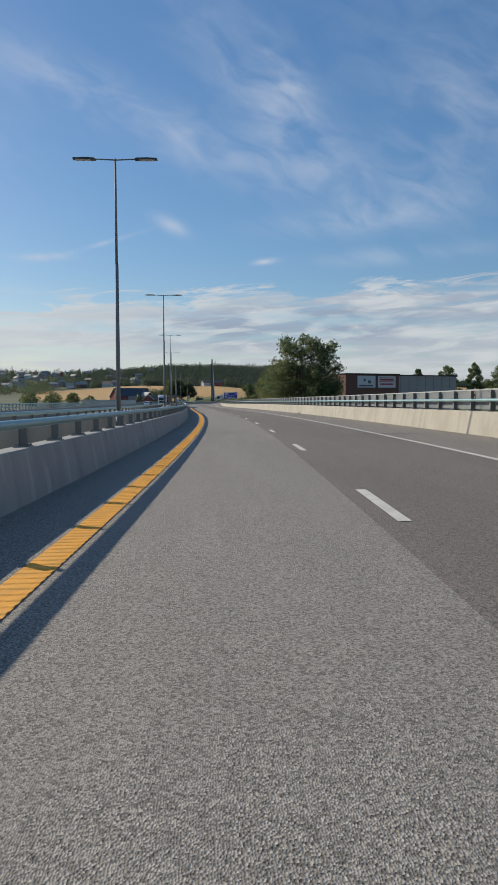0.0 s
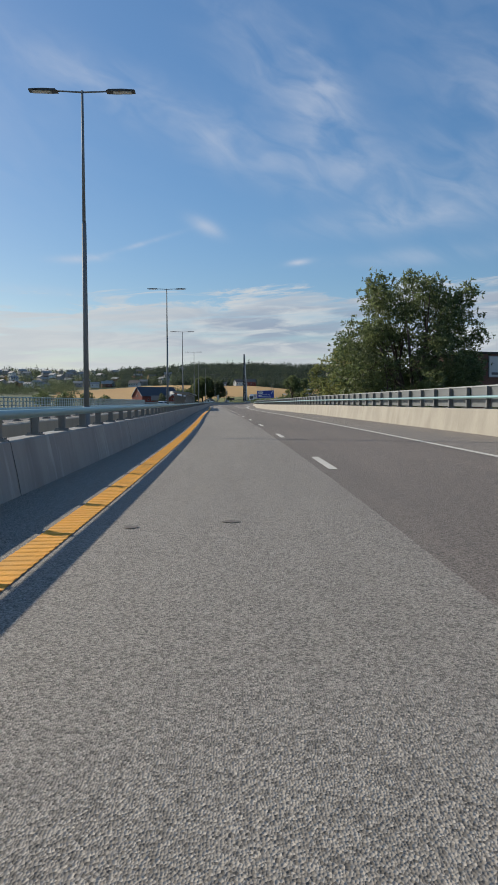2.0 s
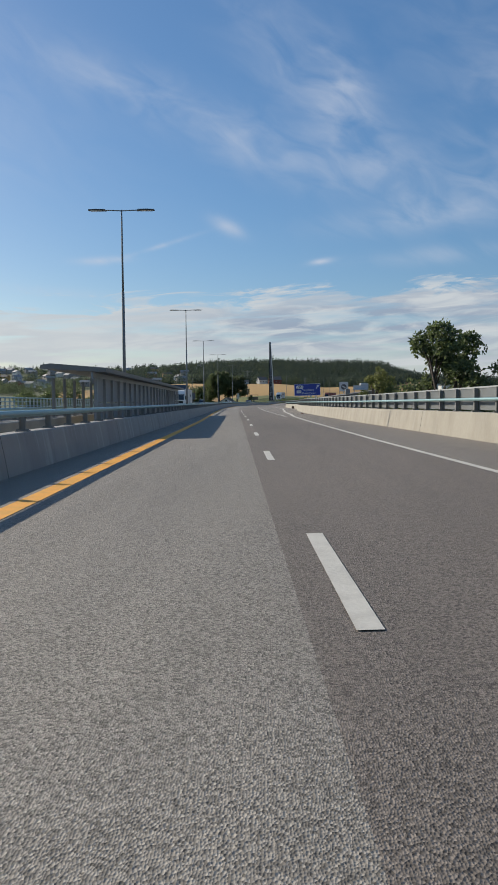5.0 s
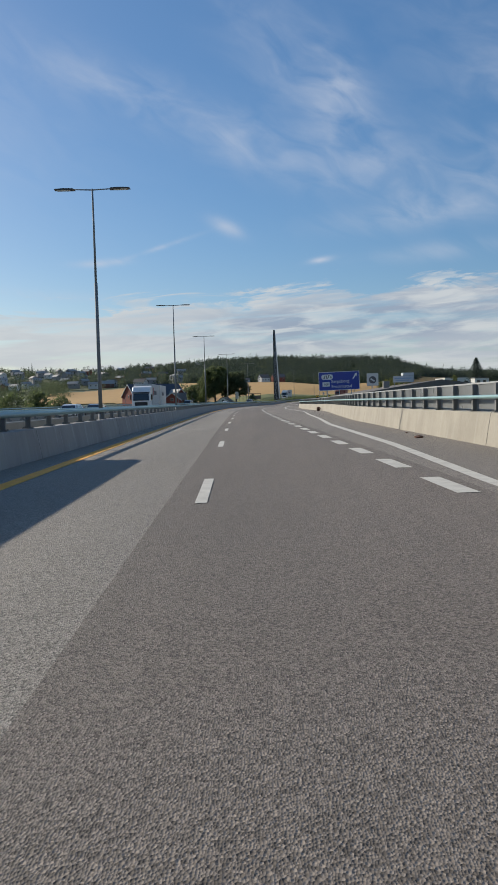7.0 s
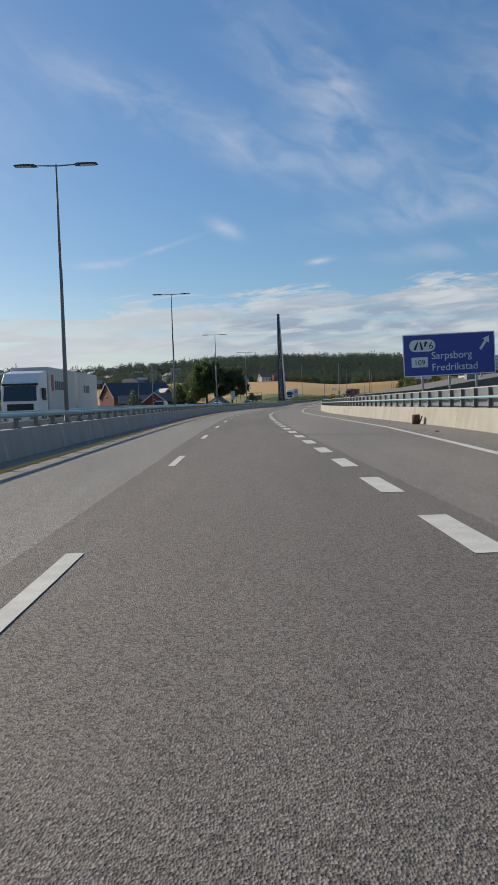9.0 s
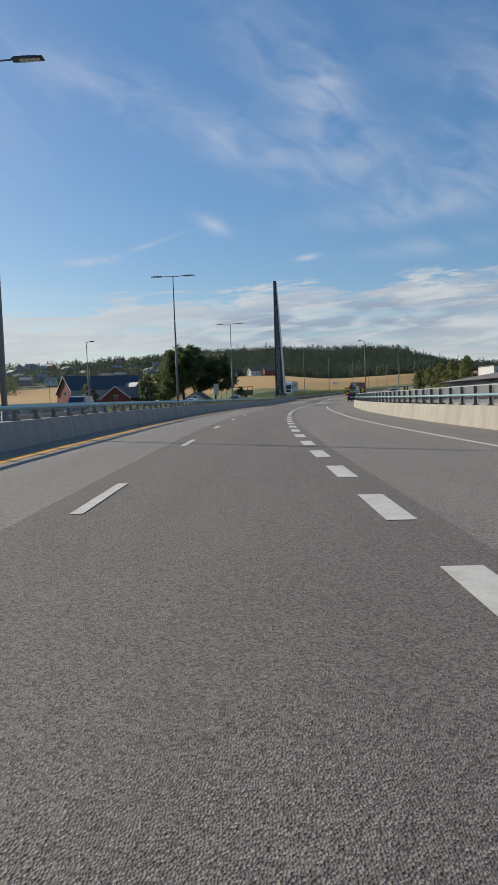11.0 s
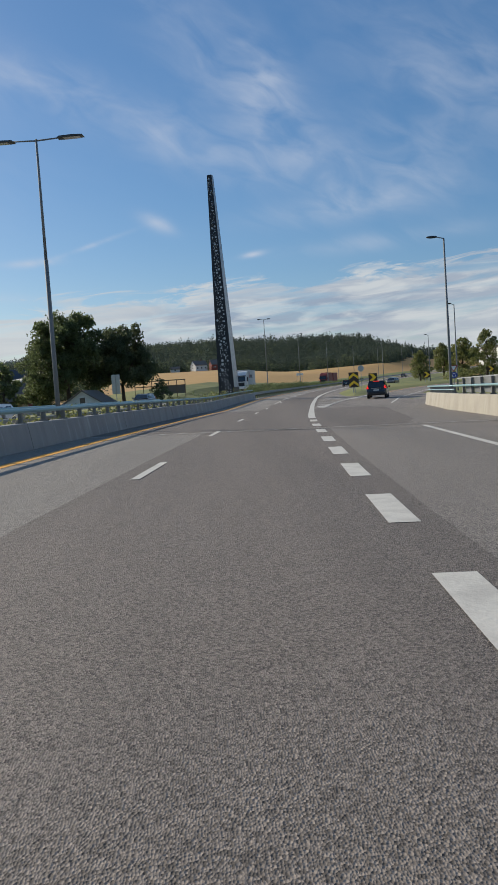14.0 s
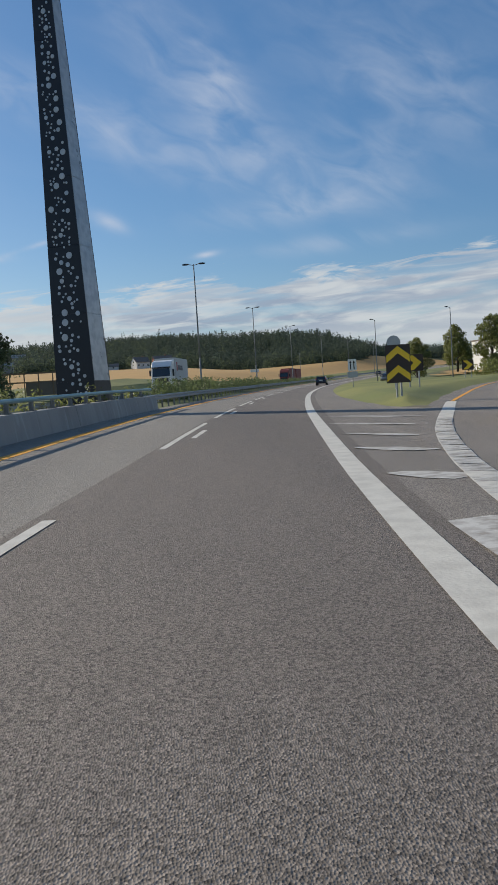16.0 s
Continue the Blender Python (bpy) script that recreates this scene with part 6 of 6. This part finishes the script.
for x in (-0.2, 0.2):
    prism(bm, [(x - 0.06, 2.15), (x + 0.06, 2.15), (x + 0.06, 2.9), (x + 0.14, 2.9), (x, 3.2), (x - 0.14, 2.9), (x - 0.06, 2.9)], 0.004, Matrix.Translation((0, -0.008, 0)))
part("arrow_mark", bm, M["signblack"], lane)
part("sub_panel", rounded(B(), -0.6, 1.2, 0.6, 1.9, 0.04, 0), M["signback"], lane)
part("post", cyl(B(), (0, 0.06, -1), (0, 0.06, 3.3), 0.04, 0.04, 8), M["galv"], lane)
bk = thing("sign_back", pose(-9.2, 489, -0.6, 0, 0, -12), "bare grey back of a road sign on a post", "road sign")
part("panel", box(B(), -0.6, 0, 3.2, 0.6, 0.03, 5.9, 0.01), M["signback"], bk)
part("post", cyl(B(), (0, -0.06, -0.5), (0, -0.06, 5.8), 0.05, 0.05, 8), M["galv"], bk)
wb = thing("sign_back", pose(38, 655, float(ground_z(38, 655)), 0, 0, -10), "small white board standing in the field edge", "road sign")
part("panel", box(B(), -1.2, 0, 3.6, 1.2, 0.06, 4.4, 0.01), M["signwhite"], wb)
for x in (-0.8, 0.8):
    part("post", cyl(B(), (x, 0.1, -1), (x, 0.1, 4.3), 0.05, 0.05, 8), M["galv"], wb)


# ---------------------------------------------------------------- fences
def paling(m, n, pitch, h, label, material, cat="fence"):
    f = thing("fence", m, label, cat)
    me = bpy.data.meshes.new("board")
    bm = box(B(), -0.06, 0, 0.1, 0.06, 0.025, h, 0.008)
    bm.to_mesh(me)
    bm.free()
    me.materials.append(material)
    for k in range(n):
        ob = new("board", me)
        ob.parent = f
        ob.matrix_local = Matrix.Translation((k * pitch, 0, random.Random(k).uniform(-0.04, 0.04)))
    for z in (0.35, h - 0.3):
        part("rail", box(B(), -0.1, 0.026, z - 0.05, n * pitch, 0.07, z + 0.05), M["wood"], f)
    for k in range(0, n, 14):
        part("post", box(B(), k * pitch - 0.05, 0.07, -0.5, k * pitch + 0.05, 0.17, h + 0.15), M["wood"], f)
    return f


paling(pose(-8.8, 496, -0.55, 0, 0, -6), 62, 0.16, 1.7, "pale grey board fence in front of the garden", M["palewood"])
paling(pose(-24, 484, -0.6, 0, 0, 2), 70, 0.16, 1.6, "pale weathered board fence beside the oak", M["palewood"])
pf = thing("post_fence", pose(-3.2, 520, 2.3, 0, 0, 4), "dark wooden post and rail fence above the grass", "fence")
for k in range(7):
    part("post", box(B(), -6 + k * 1.5 - 0.06, 0, -2.2, -6 + k * 1.5 + 0.06, 0.12, 2.6, 0.01), M["wood"], pf)
part("rail", box(B(), -6.1, 0.12, 2.45, 3.1, 0.2, 2.62), M["wood"], pf)
part("rail", box(B(), -6.1, 0.12, 1.5, 3.1, 0.2, 1.65), M["wood"], pf)
part("panel", box(B(), -1.4, 0.14, 0.1, 3.0, 0.18, 1.5), M["roofgrey"], pf)


# ---------------------------------------------------------------- vehicles
def wheel(parent, x, y, r, w=0.22):
    wh = part("wheel", cyl(B(), (x - w / 2, y, r), (x + w / 2, y, r), r, r, 20), M["rubber"], parent, "black tyre", True)
    part("rim", cyl(B(), (x - w / 2 - 0.01, y, r), (x + w / 2 + 0.01, y, r), r * 0.62, r * 0.62, 16), M["galv"], wh)


def car(m, paint, label, kind="suv", length=4.7, width=1.9, height=1.66, lit=False, group=""):
    """A car facing +y: body lofted from side outlines, glass, lamps, wheels."""
    t = thing("car", m, label, "car", group)
    hw, L2 = width / 2, length / 2
    bm = B()
    # cross-sections from tail to nose: (y, half width at the sill, half width at the belt, belt height, sill height)
    sec = [(-L2, 0.80, 0.80, 0.62, 0.42), (-L2 + 0.06, 0.90, 0.95, 0.90, 0.36), (-L2 + 0.35, 0.95, 1.0, 1.02, 0.28), (-0.6, 0.97, 1.0, 0.98, 0.24), (0.9, 0.97, 1.0, 0.95, 0.24),
           (L2 - 0.9, 0.96, 0.97, 0.90, 0.26), (L2 - 0.25, 0.90, 0.88, 0.78, 0.30), (L2, 0.72, 0.70, 0.60, 0.38)]
    rings = []
    for y, a, b, zt, zb in sec:
        rings.append([bm.verts.new((sx * hw * q, y, z)) for sx, q, z in ((-1, a * 0.94, zb), (-1, a, zb + 0.12), (-1, b, zt - 0.12), (-1, b * 0.93, zt), (1, b * 0.93, zt), (1, b, zt - 0.12), (1, a, zb + 0.12), (1, a * 0.94, zb))])
    for p, q in zip(rings, rings[1:]):
        for i in range(8):
            j = (i + 1) % 8
            bm.faces.new((p[i], p[j], q[j], q[i]))
    bm.faces.new(rings[0]), bm.faces.new(rings[-1][::-1])
    bmesh.ops.recalc_face_normals(bm, faces=bm.faces)
    part("body", bm, paint, t, smooth=False)
    bm = B()
    roof0 = -L2 + (0.55 if kind == "suv" else 0.9)
    cab = [(-L2 + 0.16, 0.88, 0.98), (roof0, 0.72, height - 0.03), (0.2, 0.74, height), (0.85, 0.70, height - 0.10), (1.55, 0.86, 0.95)]
    top = []
    for y, q, z in cab:
        top.append([bm.verts.new((-hw * q, y, z)), bm.verts.new((hw * q, y, z))])
    base = [[bm.verts.new((-hw * 0.92, y, 0.94)), bm.verts.new((hw * 0.92, y, 0.94))] for y, *_ in cab]
    for k in range(4):
        bm.faces.new((top[k][0], top[k][1], top[k + 1][1], top[k + 1][0]))
        for s in (0, 1):
            bm.faces.new((base[k][s], top[k][s], top[k + 1][s], base[k + 1][s]))
    bm.faces.new((base[0][0], base[0][1], top[0][1], top[0][0]))
    bm.faces.new((base[4][0], base[4][1], top[4][1], top[4][0]))
    bmesh.ops.recalc_face_normals(bm, faces=bm.faces)
    part("cabin", bm, paint, t)
    # panes set just proud of the cabin
    bm = B()
    a, b = Vector((0, -L2 + 0.16, 0.98)), Vector((0, roof0, height - 0.03))
    lo, hi = a.lerp(b, 0.12), a.lerp(b, 0.80)
    nrm = Vector((0, -(b - a).z, (b - a).y)).normalized() * 0.012
    vs = [bm.verts.new(Vector((x, 0, 0)) + p + nrm) for x, p in ((-hw * 0.80, lo), (hw * 0.80, lo), (hw * 0.66, hi), (-hw * 0.66, hi))]
    bm.faces.new(vs)
    part("rear_window", bm, M["window"], t, "dark tinted rear window")
    bm = B()
    a, b = Vector((0, 1.55, 0.95)), Vector((0, 0.85, height - 0.10))
    lo, hi = a.lerp(b, 0.08), a.lerp(b, 0.92)
    nrm = Vector((0, (b - a).z, -(b - a).y)).normalized() * 0.012
    bm.faces.new([bm.verts.new(Vector((x, 0, 0)) + p + nrm) for x, p in ((hw * 0.80, lo), (-hw * 0.80, lo), (-hw * 0.66, hi), (hw * 0.66, hi))])
    part("windscreen", bm, M["window"], t)
    for s in (-1, 1):
        for y0, y1 in ((-L2 + 0.75, -0.35), (-0.28, 0.95)):
            bm = B()
            bm.faces.new([bm.verts.new((s * hw * q + s * 0.012, y, z)) for q, y, z in ((0.915, y0, 1.0), (0.915, y1, 1.0), (0.765, min(y1, 0.75), height - 0.14), (0.765, max(y0, roof0 + 0.1), height - 0.14))])
            part("side_window", bm, M["window"], t)
        part("mirror", box(B(), s * hw * 0.98, 1.0, 0.98, s * (hw * 0.98 + 0.2), 1.12, 1.14, 0.03), paint, t)
        lamp_m = M["redlamp"] if lit else M["logo_red"]
        part("tail_lamp", box(B(), s * hw * 0.99 - s * 0.22, -L2 + 0.03, 0.93, s * hw * 0.99, -L2 + 0.16, 1.04, 0.02), lamp_m, t, "red tail lamp")
        part("tail_lamp", box(B(), s * hw * 0.90 - s * 0.09, -L2 + 0.09, 1.04, s * hw * 0.90, -L2 + 0.22, 1.22, 0.02), lamp_m, t, "red upright tail lamp")
        part("headlight", box(B(), s * hw * 0.55, L2 - 0.28, 0.62, s * hw * 0.86, L2 - 0.16, 0.76, 0.02), M["lampglass"], t)
        for y in (-L2 + 0.85, L2 - 0.92):
            wheel(t, s * (hw - 0.13), y, 0.36)
    part("bumper", box(B(), -hw * 0.90, -L2 - 0.05, 0.34, hw * 0.90, -L2 + 0.12, 0.58, 0.04), M["black"], t, "dark lower bumper")
    part("number_plate", box(B(), -0.26, -L2 - 0.012, 0.72, 0.26, -L2 + 0.04, 0.83), M["plate"], t, "pale number plate")
    part("trim_strip", box(B(), -0.45, -L2 + 0.01, 0.93, 0.45, -L2 + 0.05, 0.96), M["chrome"], t)
    part("brake_lamp", box(B(), -0.3, roof0 - 0.06, height - 0.07, 0.3, roof0 - 0.02, height - 0.03), M["redlamp"] if lit else M["logo_red"], t)
    for s in (-1, 1):
        part("roof_rail", cyl(B(), (s * hw * 0.66, roof0 + 0.1, height + 0.02), (s * hw * 0.68, 0.5, height + 0.03), 0.02, 0.02, 6), M["black"], t)
    return t


p = Vector((19.7, 453.6, ramp_z(19.7, 453.6) + 0.006))
car(pose(p.x, p.y, p.z, 0, 0, -17), M["carblack"], "black estate car braking on the exit ramp", lit=True)
car(along(568, 1.9), M["carblack"], "black car driving in the motorway lane", height=1.5)
car(along(700, 1.9), M["cargrey"], "grey car far along the motorway", height=1.5)
car(along(470, -17.3, 0, 180), M["cargrey"], "dark grey car on the opposite carriageway", height=1.5)
car(along(428, -17.0, 0, 180), M["carwhite"], "white car on the opposite carriageway", height=1.5)
car(along(272, -17.2, 0, 180), M["carwhite"], "white estate car on the opposite carriageway", height=1.5)
car(along(284, -17.0, 0, 180), M["cargrey"], "silver-grey car on the opposite carriageway", height=1.48)
car(along(371, -16.5, 0, 180), M["cargrey"], "grey van-like car on the opposite carriageway", height=1.9)
p = at(560, 13, 0.1)
car(pose(p.x, p.y, p.z, 0, 0, 150), M["cargrey"], "grey car on the side road", height=1.5)


def truck(m, label, boxm, mark, trailer=True, cabm=None):
    """A lorry facing -y with a tall box body, and a second box behind it."""
    t = thing("truck", m, label, "truck")
    cabm = cabm or M["truckwhite"]
    bm = B()
    prism(bm, [(0.0, 0.5), (0.02, 1.9), (0.25, 3.0), (0.75, 3.55), (2.1, 3.75), (2.1, 0.5)], 2.46, Matrix.Translation((1.23, 0, 0)) @ Matrix.Rotation(math.pi / 2, 4, 'Z'))
    bmesh.ops.bevel(bm, geom=bm.edges[:], offset=0.05, segments=1, affect='EDGES')
    part("cab", bm, cabm, t, "white rounded cab")
    bm = B()
    bm.faces.new([bm.verts.new(v) for v in ((-1.08, 0.0, 1.74), (1.08, 0.0, 1.74), (1.02, 0.17, 2.70), (-1.02, 0.17, 2.70))])
    bmesh.ops.translate(bm, verts=bm.verts, vec=(0, -0.035, 0))
    part("windscreen", bm, M["window"], t, "dark windscreen")
    part("sun_visor", box(B(), -1.15, 0.0, 2.74, 1.15, 0.4, 2.86, 0.03), M["black"], t)
    part("grille", box(B(), -0.85, -0.04, 0.85, 0.85, 0.02, 1.55, 0.02), M["black"], t)
    part("bumper", box(B(), -1.22, -0.08, 0.35, 1.22, 0.3, 0.8, 0.05), cabm, t)
    for s in (-1, 1):
        part("headlight", box(B(), s * 0.78, -0.10, 0.52, s * 1.12, -0.06, 0.72, 0.01), M["lampglass"], t)
        part("mirror", box(B(), s * 1.32, 0.25, 1.85, s * 1.52, 0.42, 2.55, 0.03), M["black"], t)
        part("side_window", box(B(), s * 1.225, 0.75, 1.75, s * 1.245, 1.7, 2.55), M["window"], t)
    part("box_body", box(B(), -1.27, 2.35, 1.1, 1.27, 9.9, 4.0, 0.04), boxm, t, "tall pale box body")
    if mark:
        part("mark", box(B(), 1.276, 3.0, 2.4, 1.284, 3.6, 3.5), M["logo_red"], t)
        for y0, y1, z0, z1 in ((3.9, 4.35, 2.5, 3.1), (4.45, 4.9, 2.5, 3.1), (5.0, 5.4, 2.5, 3.1), (5.5, 5.95, 2.5, 3.1), (6.05, 6.5, 2.5, 3.1)):
            part("mark", box(B(), 1.276, y0, z0, 1.284, y1, z1), M["logo_dark"], t)
    part("chassis", box(B(), -0.5, 1.0, 0.6, 0.5, 18.0 if trailer else 9.8, 0.95), M["black"], t)
    ys = [1.2, 7.4, 8.6]
    if trailer:
        part("trailer_body", box(B(), -1.27, 11.2, 1.1, 1.27, 18.4, 4.0, 0.04), boxm, t, "tall pale trailer body")
        ys += [12.4, 16.2, 17.4]
        if mark:
            for y0, y1 in ((13.0, 13.5), (13.7, 14.1), (14.2, 14.6), (14.7, 15.1)):
                part("mark", box(B(), 1.276, y0, 2.4, 1.284, y1, 3.0), M["logo_dark"], t)
    for y in ys:
        for s in (-1, 1):
            wheel(t, s * 1.08, y, 0.5, 0.3)
    return t


truck(along(294, -12.9), "white box lorry with trailer on the opposite carriageway", M["tarp"], True)
truck(along(526, -15.0, 0.75), "white lorry with a pale trailer on the opposite carriageway", M["tarp"], True, False)
truck(along(640, -16.4), "lorry with dark red sides on the opposite carriageway", M["truckred"], False, True, M["truckred"])


# ---------------------------------------------------------------- small things on the bridge
d = thing("steel_drum", along(281, 9.62), "small rusty steel drum lying beside the parapet", "drum")
part("shell", cyl(B(), (0, 0, 0), (0, 0, 0.46), 0.19, 0.19, 16), M["rust"], d, smooth=True)
for z in (0.15, 0.31):
    part("hoop", cyl(B(), (0, 0, z), (0, 0, z + 0.025), 0.2, 0.2, 16), M["rust"], d)
part("loop", cyl(B(), (0.19, 0, 0.1), (0.29, 0, 0.38), 0.03, 0.03, 8), M["rust"], d)
for k, (s, o, r) in enumerate(((74, 6.0, 0.16), (213.5, 5.9, 0.14), (217, 6.3, 0.05), (272, 8.4, 0.07), (300, 8.8, 0.06), (118, 5.9, 0.05))):
    bm = B()
    bmesh.ops.create_icosphere(bm, subdivisions=2, radius=r)
    for v in bm.verts:
        v.co += v.normal * noise.noise(v.co * 9 + Vector((k, 0, 0))) * r * 0.5
        v.co.z *= 0.35
    db = part("debris", bm, M["rust"])
    db.matrix_world = along(s, o, r * 0.25)
    tagged(db, "small dark lump of debris on the shoulder", "debris", "road debris")


def road_stain(x, y, length, width, k):
    """A thin smear of tar or rubber, irregular in outline, lying on the asphalt."""
    rnd = random.Random(200 + k)
    bm = B()
    vs = []
    for i in range(16):
        a = 2 * math.pi * i / 16
        q = rnd.uniform(0.6, 1.1)
        px, py = x + math.cos(a) * width * q, y + math.sin(a) * length * q
        vs.append(bm.verts.new((px, py, road_z(px, py) + 0.007)))
    bm.faces.new(vs)
    bmesh.ops.recalc_face_normals(bm, faces=bm.faces)
    tagged(part("road_stain", bm, M["stain"]), "dark irregular stain on the asphalt", "stain", "road stains", "structure")


for k, (x, y, ln, wd) in enumerate(((9.38, 433.1, 0.35, 0.10), (9.78, 433.4, 0.5, 0.09), (1.22, 62.0, 0.10, 0.08), (2.19, 62.2, 0.09, 0.10), (-3.35, 234.9, 0.25, 0.16))):
    road_stain(x, y, ln, wd, k)
